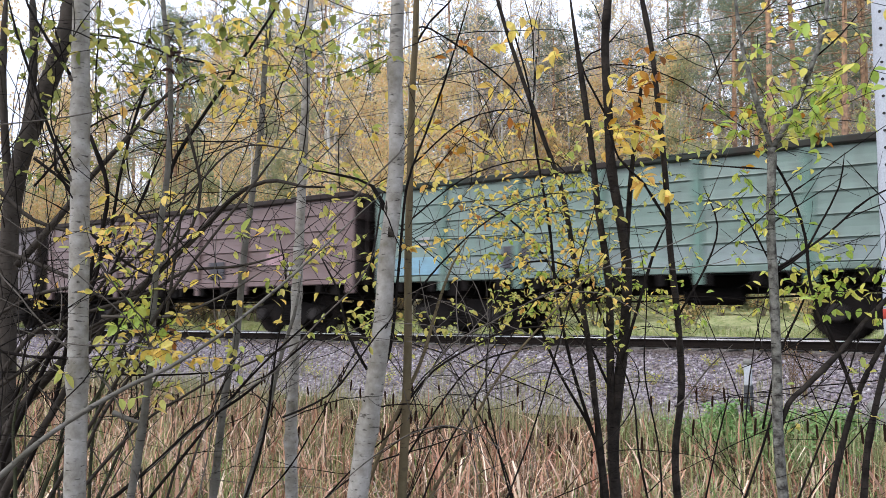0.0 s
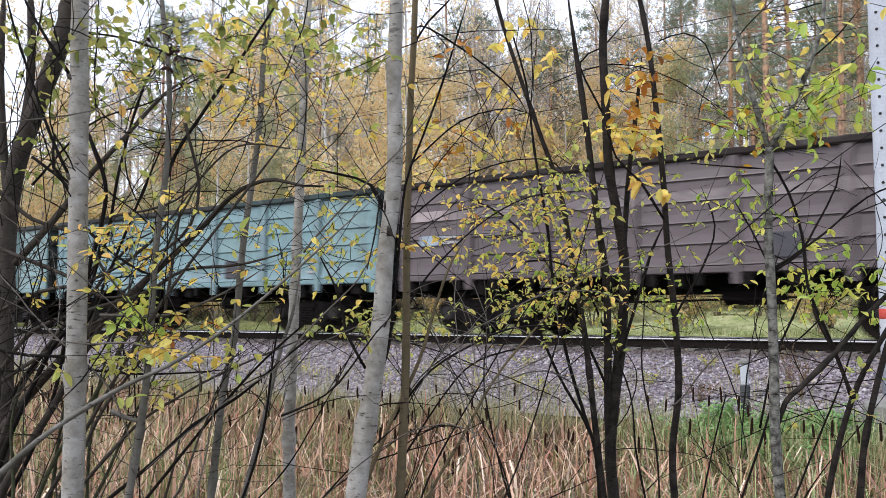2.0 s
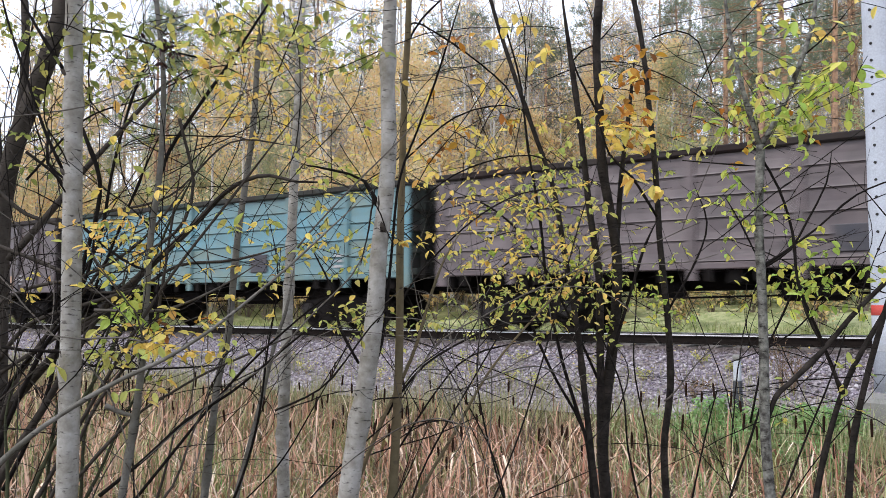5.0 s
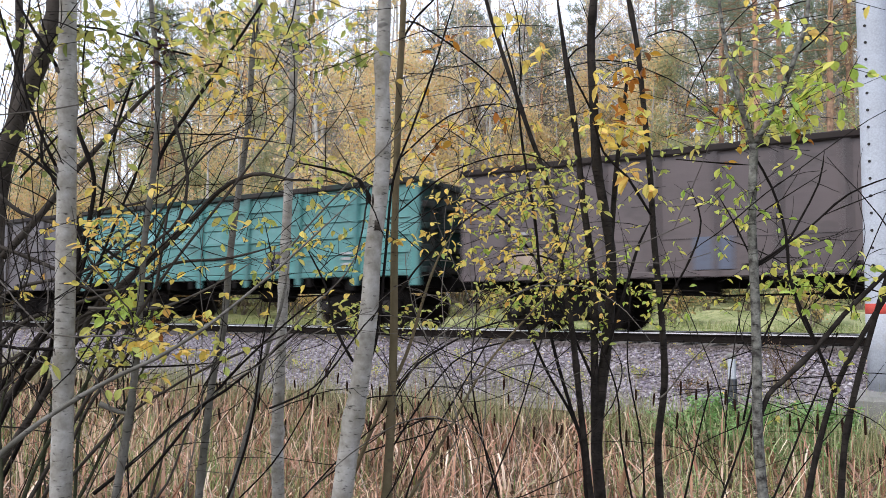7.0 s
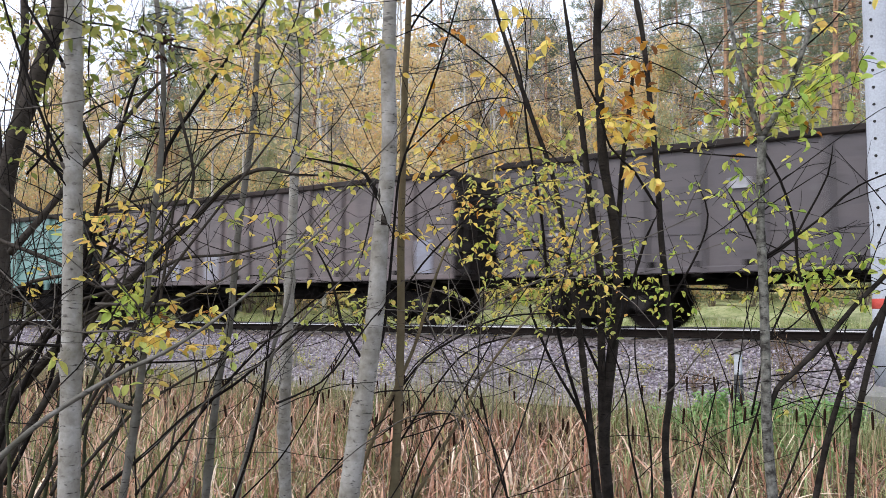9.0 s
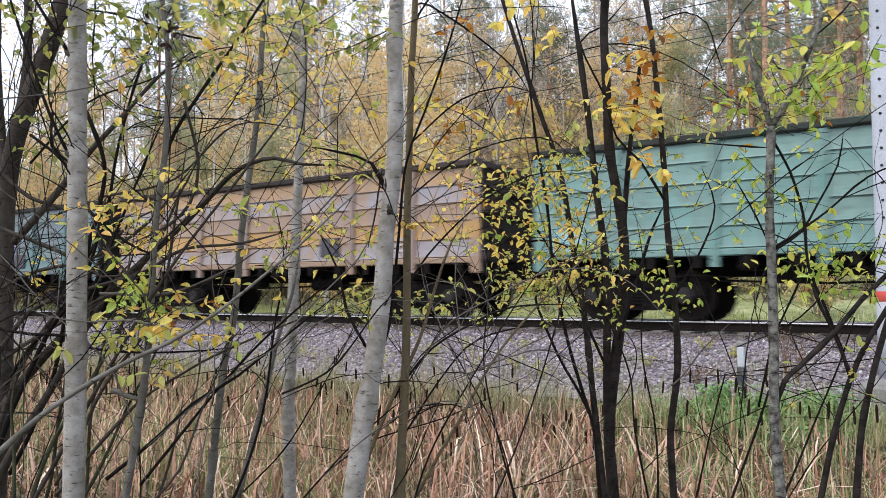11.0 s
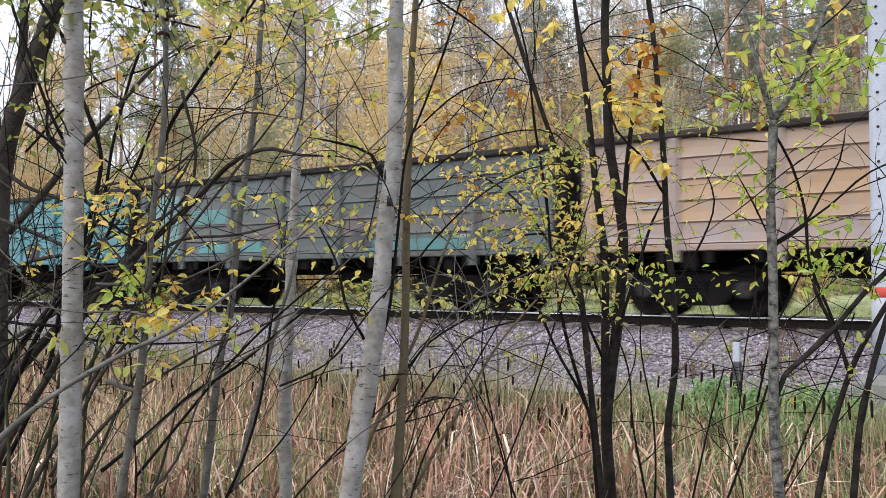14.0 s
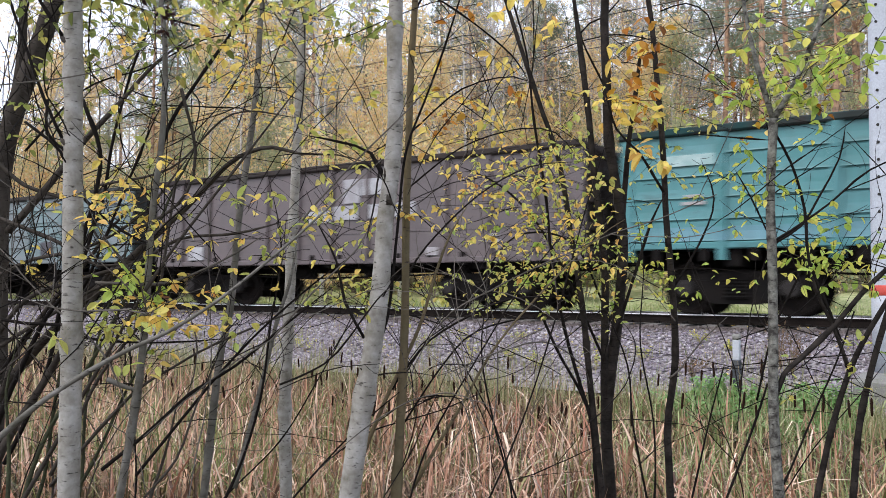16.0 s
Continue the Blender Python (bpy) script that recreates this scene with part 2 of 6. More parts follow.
WIRE = plain("copper_wire", (0.06, 0.055, 0.05), 0.5, 0.6)
SPIKE = plain("cattail_velvet", (0.020, 0.011, 0.008), 1.0, dirt=(0.04, 0.022, 0.014), fine=120, spec=0.02)
STALK = plain("cattail_stalk", (0.32, 0.24, 0.12), 0.7, dirt=(0.16, 0.13, 0.05))


def wagon_paint(name, col, second, rust, seed, wear=0.5, bands=(), rough=0.40, spec=0.42):
    """Faded, streaked and patched wagon paint; no two panels alike. bands: (bottom, top, colour, amount) of repainted boards."""
    k = Nodes(name, rough, spec=spec)
    info = k.n("ShaderNodeObjectInfo")
    far = k.n("ShaderNodeVectorMath")
    far.operation = "MULTIPLY_ADD"
    far.inputs[0].default_value = (53.0, 17.0, 0.0)
    k.link(info.outputs["Random"], far.inputs[1])
    tc = k.n("ShaderNodeTexCoord")
    k.link(tc.outputs["Object"], far.inputs[2])

    def at(scale):
        mp = k.n("ShaderNodeMapping")
        mp.inputs["Scale"].default_value = scale
        k.link(far.outputs[0], mp.inputs[0])
        return mp.outputs[0]

    co = at((1, 1, 1))
    big = k.noise(co, 0.7, 3)
    streak = k.noise(at((6.0, 6.0, 0.4)), 1.0, 5)
    fine = k.noise(co, 9.0, 6, 0.7)
    blotch = k.noise(co, 2.2, 5, 0.7)
    grit = k.noise(co, 70.0, 3)
    c = k.mix(k.ramp(big, (0.42, G(0)), (0.60, G(0.9))), col, second)
    board = k.noise(at((0.55, 0.55, 2.6)), 1.0, 1)
    worn = k.noise(at((1.3, 1.3, 2.6)), 1.0, 4, 0.7)
    c = k.mix(k.ramp(board, (0.50, G(0)), (0.54, G(0.55))), c, second)
    c = k.mix(k.ramp(worn, (0.55, G(0)), (0.61, G(0.3 + 0.6 * wear))), c, k.mix(0.5, rust, tuple(0.55 * x for x in col)))
    c = k.mix(k.ramp(info.outputs["Random"], (0.0, G(0)), (0.55, G(0)), (1.0, G(0.5))), c, second)
    sep = k.n("ShaderNodeSeparateXYZ")
    k.link(tc.outputs["Object"], sep.inputs[0])
    for z0, z1, bc, amount in bands:
        r = k.n("ShaderNodeMapRange")
        r.inputs[1].default_value, r.inputs[2].default_value = z0, z0 + 0.02
        k.link(sep.outputs[2], r.inputs[0])
        s = k.n("ShaderNodeMapRange")
        s.inputs[1].default_value, s.inputs[2].default_value = z1 + 0.02, z1
        k.link(sep.outputs[2], s.inputs[0])
        both = k.mix(1.0, r.outputs[0], s.outputs[0], "MULTIPLY")
        both = k.mix(1.0, both, k.ramp(blotch, (0.35, G(0)), (0.55, G(amount))), "MULTIPLY")
        c = k.mix(both, c, bc)
    c = k.mix(k.ramp(streak, (0.45, G(0)), (0.75, G(0.35 + 0.45 * wear))), c, rust)
    c = k.mix(k.ramp(fine, (0.56, G(0)), (0.70, G(0.3 + 0.6 * wear))), c, rust)
    c = k.mix(k.ramp(blotch, (0.60, G(0)), (0.72, G(0.5 * wear))), c, tuple(min(1, 0.5 * x + 0.18) for x in col))
    c = k.mix(k.ramp(grit, (0.3, G(0)), (0.7, G(1))), k.mix(1.0, c, G(0.86), "MULTIPLY"), c)
    k.b.inputs["Sheen Weight"].default_value = 0.05          # road dust
    k.b.inputs["Sheen Roughness"].default_value = 0.5
    k.colour(c).bump(fine, 0.25, 0.006)
    return k.m

# ---------------------------------------------------------------- mesh helpers


class Geo:
    """Vertices and faces that become one mesh."""

    def __init__(self):
        self.v, self.f, self.mi, self.cur = [], [], [], 0

    def add(self, vs, fs):
        o = len(self.v)
        self.v.extend(vs)
        for f in fs:
            self.f.append(tuple(i + o for i in f))
            self.mi.append(self.cur)
        return self

    def box(self, x0, x1, y0, y1, z0, z1, b=0.0):
        """A box with its upright and long edges chamfered by b."""
        if b <= 0:
            vs = [(x, y, z) for z in (z0, z1) for x, y in ((x0, y0), (x1, y0), (x1, y1), (x0, y1))]
            return self.add(vs, [(3, 2, 1, 0), (4, 5, 6, 7), (0, 1, 5, 4), (1, 2, 6, 5), (2, 3, 7, 6), (3, 0, 4, 7)])
        ring = lambda i: [(x0 + i, y0 + b), (x0 + b, y0 + i), (x1 - b, y0 + i), (x1 - i, y0 + b), (x1 - i, y1 - b), (x1 - b, y1 - i), (x0 + b, y1 - i), (x0 + i, y1 - b)]
        vs = []
        for z, i in ((z0, b * 0.6), (z0 + b, 0), (z1 - b, 0), (z1, b * 0.6)):
            vs += [(x, y, z) for x, y in ring(i)]
        fs = [tuple(range(7, -1, -1)), tuple(range(24, 32))]
        for k in range(3):
            for j in range(8):
                a, c = k * 8 + j, k * 8 + (j + 1) % 8
                fs.append((a, c, c + 8, a + 8))
        return self.add(vs, fs)

    def prism(self, outline, axis, a, b):
        """An outline (two coordinates each) drawn out along an axis."""
        n = len(outline)
        put = {"x": lambda p, d: (d, p[0], p[1]), "y": lambda p, d: (p[0], d, p[1]), "z": lambda p, d: (p[0], p[1], d)}[axis]
        vs = [put(p, a) for p in outline] + [put(p, b) for p in outline]
        fs = [tuple(range(n - 1, -1, -1)), tuple(range(n, 2 * n))] + [(i, (i + 1) % n, n + (i + 1) % n, n + i) for i in range(n)]
        return self.add(vs, fs)

    def turned(self, profile, n=16, axis="z", centre=(0, 0, 0)):
        """A profile of (radius, height) turned round an axis."""
        vs = []
        for r, h in profile:
            for j in range(n):
                a = 2 * math.pi * j / n
                p = (r * math.cos(a), r * math.sin(a), h)
                p = {"z": p, "y": (p[0], p[2], p[1]), "x": (p[2], p[0], p[1])}[axis]
                vs.append((p[0] + centre[0], p[1] + centre[1], p[2] + centre[2]))
        fs = [(k * n + j, k * n + (j + 1) % n, (k + 1) * n + (j + 1) % n, (k + 1) * n + j) for k in range(len(profile) - 1) for j in range(n)]
        fs += [tuple(range(n - 1, -1, -1)), tuple(range((len(profile) - 1) * n, len(profile) * n))]
        return self.add(vs, fs)

    def tube(self, pts, radii, sides=7):
        pts = [Vector(p) for p in pts]
        vs = []
        ref = Vector((0.3, 1.0, 0.2)).normalized()
        for i, p in enumerate(pts):
            d = (pts[min(i + 1, len(pts) - 1)] - pts[max(i - 1, 0)]).normalized()
            s = d.cross(ref)
            if s.length < 0.05:
                s = d.cross(Vector((1, 0, 0)))
            s.normalize()
            u = s.cross(d)
            for j in range(sides):
                a = 2 * math.pi * j / sides
                vs.append(tuple(p + (s * math.cos(a) + u * math.sin(a)) * radii[i]))
        fs = [(k * sides + j, k * sides + (j + 1) % sides, (k + 1) * sides + (j + 1) % sides, (k + 1) * sides + j) for k in range(len(pts) - 1) for j in range(sides)]
        fs.append(tuple(range((len(pts) - 1) * sides, len(pts) * sides)))
        fs.append(tuple(range(sides - 1, -1, -1)))
        return self.add(vs, fs)

    def leaf(self, p, way, length, width, up, fold=0.25):
        """An oval leaf with a short tip, folded along its middle, curling a little."""
        d = way.normalized()
        s = d.cross(up)
        if s.length < 0.05:
            s = d.cross(Vector((1, 0.3, 0)))
        s.normalize()
        n = s.cross(d)
        q = lambda a, b, c: tuple(p + d * (a * length) + s * (b * width) + n * (c * width))
        vs = [q(0, 0, 0)]
        for a, b, c in ((0.15, 0.30, 0.5), (0.40, 0.50, 0.9), (0.66, 0.44, 0.7), (0.88, 0.20, 0.3)):
            vs += [q(a, b, fold * c - 0.3 * a * a), q(a + 0.03, 0, -0.3 * a * a), q(a, -b, fold * c - 0.3 * a * a)]
        vs.append(q(1, 0, -0.35))
        fs = [(0, 2, 1), (0, 3, 2), (10, 11, 13), (11, 12, 13)]
        for k in (1, 4, 7):
            fs += [(k, k + 1, k + 4, k + 3), (k + 1, k + 2, k + 5, k + 4)]
        return self.add(vs, fs)

    def mesh(self, name, *materials, smooth=False):
        me = bpy.data.meshes.new(name)
        me.from_pydata(self.v, [], self.f)
        for m in materials:
            me.materials.append(m)
        if len(materials) > 1:
            me.polygons.foreach_set("material_index", self.mi)
        if smooth:
            me.polygons.foreach_set("use_smooth", [True] * len(self.f))
        me.update()
        return me


def part(name, geo, material, parent=None, label="", smooth=False, at=None, kind=""):
    me = geo if isinstance(geo, bpy.types.Mesh) else geo.mesh(name, *(material if isinstance(material, (list, tuple)) else [material]), smooth=smooth)
    ob = new(name, me)
    ob.parent = parent
    if at is not None:
        ob.matrix_basis = at
    return tagged(ob, label, kind=kind)


def thing(name, label, category, at=(0, 0, 0), group="", kind=""):
    ob = new(name)
    ob.empty_display_size = 0.1
    ob.location = at
    return tagged(ob, label, category, group, kind)


def fast_mesh(name, verts, faces_n, material, smooth=False):
    """A mesh from an array of vertices whose faces run on, faces_n corners each."""
    nf = len(verts) // faces_n
    me = bpy.data.meshes.new(name)
    me.vertices.add(len(verts))
    me.vertices.foreach_set("co", np.asarray(verts, np.float32).ravel())
    me.loops.add(nf * faces_n)
    me.loops.foreach_set("vertex_index", np.arange(nf * faces_n, dtype=np.int32))
    me.polygons.add(nf)
    me.polygons.foreach_set("loop_start", np.arange(0, nf * faces_n, faces_n, dtype=np.int32))
    me.materials.append(material)
    me.update(calc_edges=True)
    return me


def indexed_mesh(name, verts, quads, material):
    me = bpy.data.meshes.new(name)
    n = quads.shape[1]
    me.vertices.add(len(verts))
    me.vertices.foreach_set("co", np.asarray(verts, np.float32).ravel())
    me.loops.add(quads.size)
    me.loops.foreach_set("vertex_index", quads.astype(np.int32).ravel())
    me.polygons.add(len(quads))
    me.polygons.foreach_set("loop_start", np.arange(0, quads.size, n, dtype=np.int32))
    me.materials.append(material)
    me.update(calc_edges=True)
    return me


def blades(name, roots, heights, widths, bend, material, rng, seg=3):
    """Many bent grass blades in one mesh: roots (n, 3)."""
    n = len(roots)
    a = rng.uniform(0, 2 * np.pi, n)
    out = np.stack([np.cos(a), np.sin(a), np.zeros(n)], 1)
    side = np.stack([-np.sin(a + rng.normal(0, 0.6, n)), np.cos(a), np.zeros(n)], 1)
    bd = np.abs(rng.normal(0, bend, n)) + 0.03
    vs = np.empty((n, seg + 1, 2, 3))
    snap, brk = rng.random(n) < 0.5, rng.uniform(0.3, 0.85, n)
    for k in range(seg + 1):
        t = k / seg
        lift = heights * (t - 0.45 * np.minimum(bd, 1.4) * t ** 3)
        past = np.maximum(0, t - brk) * heights * snap
        c = roots + out * (heights * bd * t ** 2.2 + 0.75 * past)[:, None] + np.array([0, 0, 1.0]) * (lift - 1.55 * past)[:, None]
        w = widths * (1 - t ** 2 * 0.92)
        vs[:, k, 0], vs[:, k, 1] = c - side * w[:, None] / 2, c + side * w[:, None] / 2
    base = np.arange(n)[:, None] * (seg + 1) * 2
    quads = np.concatenate([base + np.array([[2 * k, 2 * k + 1, 2 * k + 3, 2 * k + 2]]) for k in range(seg)], 0)
    return indexed_mesh(name, vs.reshape(-1, 3), quads, material)


# ---------------------------------------------------------------- lie of the land
TRACK = 16.41            # the middle of the track; the rail head is at height 0


def ground_z(x, y):
    """Height of the ground: camera bank, reed ditch, embankment, far bank."""
    x, y = np.asarray(x, float), np.asarray(y, float)
    z = np.interp(y, [-40, 0.5, 3.2, 5.0, 9.0, 10.6, 12.2, 14.6, 18.2, 20.2, 23, 30, 60, 140, 900],
                  [-1.0, -1.15, -1.35, -1.75, -1.75, -1.40, -1.12, -0.6, -0.6, -0.8, -0.35, 0.35, 1.6, 4.0, 6.0])
    rough = np.where((y > 10.8) & (y < 19.8), 0.0, 0.06)
    return z + rough * (np.sin(x * 1.7 + 2 * np.sin(y * 1.3)) + np.sin(y * 2.3 + x * 0.6))


def build_ground():
    xs = np.unique(np.concatenate([np.linspace(-900, -60, 22), np.linspace(-60, 20, 161), np.linspace(20, 900, 22)]))
    ys = np.unique(np.concatenate([np.linspace(-400, -10, 14), np.linspace(-10, 40, 126), np.linspace(40, 900, 40)]))
    X, Y = np.meshgrid(xs, ys, indexing="ij")
    V = np.stack([X, Y, ground_z(X, Y)], -1).reshape(-1, 3)
    i, j = np.meshgrid(np.arange(len(xs) - 1), np.arange(len(ys) - 1), indexing="ij")
    a = (i * len(ys) + j).ravel()
    q = np.stack([a, a + len(ys), a + len(ys) + 1, a + 1], 1)
    ob = new("ground", indexed_mesh("ground", V, q, EARTH))
    ob.data.polygons.foreach_set("use_smooth", [True] * len(q))
    tagged(ob, "damp brown earth with withered grass and leaf litter", "ground", kind="structure")


build_ground()


def build_track():
    x0, x1 = -120.0, 60.0
    prof = [(TRACK - 4.6, -1.15), (TRACK - 4.1, -0.93), (TRACK - 1.95, -0.30), (TRACK - 1.35, -0.225), (TRACK + 1.35, -0.225), (TRACK + 1.95, -0.30), (TRACK + 3.6, -0.85), (TRACK + 3.8, -1.3)]
    g = Geo().prism(prof, "x", x0, x1)
    bed = tagged(new("ballast_bed", g.mesh("ballast_bed", BALLAST)), "grey-violet crushed stone ballast shoulder under the rails", "ballast", kind="structure")
    rng = np.random.default_rng(5)
    n = 36000
    px, py = rng.uniform(-31, 1, n), TRACK - 4.5 + rng.uniform(0, 1, n) ** 0.8 * 3.1
    pz = np.interp(py, [p[0] for p in prof[:5]], [p[1] for p in prof[:5]])
    r = rng.uniform(0.014, 0.046, n)
    octa = np.array([(1, 0, 0), (-1, 0, 0), (0, 1, 0), (0, -1, 0), (0, 0, 1), (0, 0, -1)], float)
    V = octa[None] * rng.uniform(0.6, 1.25, (n, 6, 1)) + rng.normal(0, 0.22, (n, 6, 3))
    ang = rng.uniform(0, 6.28, n)
    c, s = np.cos(ang)[:, None], np.sin(ang)[:, None]
    V = np.stack([V[..., 0] * c - V[..., 1] * s, V[..., 0] * s + V[..., 1] * c, V[..., 2] * 0.75], -1)
    V = V * r[:, None, None] + np.stack([px, py, pz + r * 0.3], 1)[:, None]
    tri = np.array([(0, 2, 4), (2, 1, 4), (1, 3, 4), (3, 0, 4), (2, 0, 5), (1, 2, 5), (3, 1, 5), (0, 3, 5)])
    q = (np.arange(n)[:, None, None] * 6 + tri[None]).reshape(-1, 3)
    tagged(new("ballast_stones", indexed_mesh("ballast_stones", V.reshape(-1, 3), q, STONE)), "loose angular crushed stones of grey granite ballast", "stones", kind="stuff")
    for y in (TRACK - 0.80, TRACK + 0.80):
        rail = thing("rail", "worn steel rail with a bright polished head", "rail", (0, y, 0), "rails of the track", "structure")
        foot = Geo().prism([(-0.075, -0.18), (0.075, -0.18), (0.075, -0.168), (0.012, -0.15), (0.009, -0.05), (-0.009, -0.05), (-0.012, -0.15), (-0.075, -0.168)], "x", x0, x1)
        part("web", foot, RAIL_RUST_SHADED, rail)
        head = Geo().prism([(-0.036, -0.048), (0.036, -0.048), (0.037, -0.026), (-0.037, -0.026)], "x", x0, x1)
        part("head", head, RAIL_RUST_SHADED, rail)
        rim = Geo().prism([(-0.037, -0.0258), (0.037, -0.0258), (0.037, -0.010), (-0.037, -0.010)], "x", x0, x1)
        part("worn_rim", rim, RAIL_GLINT, rail, "worn rim of the head with sky glint in its colour")
        top = Geo().prism([(-0.036, -0.0098), (0.036, -0.0098), (0.028, -0.001), (-0.028, -0.001)], "x", x0, x1)
        part("running_surface", top, RAIL_STEEL, rail, "polished steel running surface")
    g = Geo().prism([(-1.35, -0.36), (1.35, -0.36), (1.33, -0.20), (0.95, -0.185), (0.4, -0.21), (-0.4, -0.21), (-0.95, -0.185), (-1.33, -0.20)], "x", -0.13, 0.13)
    me = g.mesh("sleeper", SLEEPER)
    bm = Geo().box(-0.05, 0.05, -0.04, 0.04, -0.19, -0.14, 0.01).mesh("rail_clip", IRON)
    rng2 = random.Random(4)
    for i in range(84):
        sl = tagged(new("sleeper", me), "weathered grey concrete sleeper bedded in ballast", "sleeper", "sleepers of the track")
        sl.location = (-41 + i * 0.543 + rng2.uniform(-0.01, 0.01), TRACK, 0)
        for y in (-0.92, -0.68, 0.68, 0.92):
            part("rail_clip", bm, None, sl, at=pose(0, y, 0))


build_track()

# ---------------------------------------------------------------- the goods train
PITCH, SPEED, FIRST = 13.92, 14.31, -25.84   # wagon spacing, metres a second, near corner of wagon 0 at the start
BODY_L, HALF_W, TOP = 12.78, 1.55, 3.46


def wheelset_mesh():
    g = Geo()
    for s in (-1, 1):
        prof = [(0.10, 0.60), (0.30, 0.66), (0.40, 0.70), (0.505, 0.72), (0.51, 0.74), (0.478, 0.755), (0.472, 0.85), (0.40, 0.855), (0.36, 0.80), (0.18, 0.79), (0.14, 0.86), (0.09, 0.87)]
        if s < 0:
            prof = [(r, -h) for r, h in prof][::-1]
        g.turned(prof, 28, "y")
        for k in range(5):
            a = k * 2 * math.pi / 5
            g.box(0.25 * math.cos(a) - 0.03, 0.25 * math.cos(a) + 0.03, s * 0.80 - 0.02, s * 0.80 + 0.02, 0.25 * math.sin(a) - 0.03, 0.25 * math.sin(a) + 0.03)
    g.turned([(0.085, -1.08), (0.085, 1.08)], 12, "y")
    return g.mesh("wheelset", WHEEL)


def side_frame_mesh():
    """Cast bogie side frame with its window and spring nest, on the near side."""
    g = Geo()
    out = [(-1.25, 0.50), (-1.22, 0.68), (-0.75, 0.74), (-0.45, 0.80), (0.45, 0.80), (0.75, 0.74), (1.22, 0.68), (1.25, 0.50), (1.08, 0.44), (0.78, 0.50), (0.55, 0.26), (0.40, 0.20), (-0.40, 0.20), (-0.55, 0.26), (-0.78, 0.50), (-1.08, 0.44)]
    g.prism(out, "y", -0.09, 0.09)
    for x in (-0.16, 0.0, 0.16):
        prof = [(0.07 if k % 2 else 0.055, 0.30 + 0.032 * k) for k in range(11)]
        g.turned(prof, 10, "z", (x, -0.13, 0))
    g.box(-0.28, 0.28, -0.16, 0.12, 0.62, 0.78, 0.03)
    return g.mesh("side_frame", IRON)


def axle_box_mesh():
    g = Geo().turned([(0.03, -0.24), (0.13, -0.235), (0.15, -0.22), (0.17, -0.16), (0.17, 0.0)], 16, "y")
    for k in range(6):
        a = k * math.pi / 3
        g.turned([(0.016, -0.255), (0.018, -0.22)], 6, "y", (0.10 * math.cos(a), 0, 0.10 * math.sin(a)))
    return g.mesh("axle_box", AXLE_BOX)


AXLE_BOX = plain("dusty_axle_box", (0.034, 0.03, 0.028), 0.7, dirt=(0.015, 0.013, 0.012), amount=0.7, scale=6.0, spec=0.15)
WHEELSET, SIDE_FRAME, AXLE = wheelset_mesh(), side_frame_mesh(), axle_box_mesh()


def underframe_mesh():
    g = Geo()
    L = BODY_L / 2
    g.box(-L - 0.1, L + 0.1, -0.26, 0.26, 0.86, 1.22, 0.03)
    for x in (-L + 0.25, -4.325, -2.2, 0, 2.2, 4.325, L - 0.25):
        g.box(x - 0.14, x + 0.14, -1.42, 1.42, 0.95 if abs(abs(x) - 4.3) > 0.2 else 0.88, 1.24, 0.02)
    for x in np.linspace(-L + 0.7, L - 0.7, 14):
        for s in (-1, 1):
            g.box(x - 0.07, x + 0.07, s * 1.47 - 0.05, s * 1.47 + 0.05, 0.98, 1.26, 0.01)
    g.box(-1.9, -1.1, -0.85, -0.45, 0.72, 1.0, 0.05)                     # brake reservoir and cylinder
    g.turned([(0.05, -0.62), (0.17, -0.55), (0.17, 0.55), (0.05, 0.62)], 14, "x", (1.2, -0.62, 0.80))
    g.tube([(-3.2, -0.9, 0.78), (-1.0, -0.95, 0.70), (1.4, -0.95, 0.74), (3.3, -0.9, 0.80)], [0.02] * 4, 6)
    return g.mesh("underframe", IRON)


def coupler_mesh():
    g = Geo()
    g.box(-0.05, 0.42, -0.10, 0.10, 0.95, 1.15, 0.03)
    g.box(0.36, 0.62, -0.20, 0.16, 0.90, 1.20, 0.05)
    g.tube([(0.0, 0.45, 0.95), (0.25, 0.5, 0.62), (0.5, 0.46, 0.60), (0.66, 0.42, 0.9)], [0.025] * 4, 6)
    return g.mesh("coupler", IRON)


UNDER, COUPLER = underframe_mesh(), coupler_mesh()


def boarded_panel(w, z0, z1, rows):
    """One bay of a side: pressed boards stepped over one another."""
    g = Geo()
    h = (z1 - z0) / rows
    prof = [(0.006, z1)]
    for i in range(rows):
        t = z1 - i * h
        prof += [(-0.004, t - 0.014), (-0.010, t - h * 0.5), (-0.028, t - h * 0.86), (-0.034, t - h + 0.030), (0.006, t - h + 0.012), (0.006, t - h)]
    back = [(0.03, z0), (0.03, z1)]
    g.prism(prof + back, "x", -w / 2, w / 2)
    return g


def ribbed_panel(w, z0, z1):
    g = Geo()
    g.box(-w / 2, w / 2, -0.006, 0.03, z0, z1)
    g.box(-w / 2, w / 2, -0.022, -0.004, z0 + 0.60, z0 + 0.64)
    return g


def post_mesh(z0, z1, w, mat):
    g = Geo()
    out = [(-w / 2, 0.0), (-w / 2 + 0.02, -0.085), (w / 2 - 0.02, -0.085), (w / 2, 0.0)]
    g.prism(out, "z", z0, z1)
    return g.mesh("post", mat)


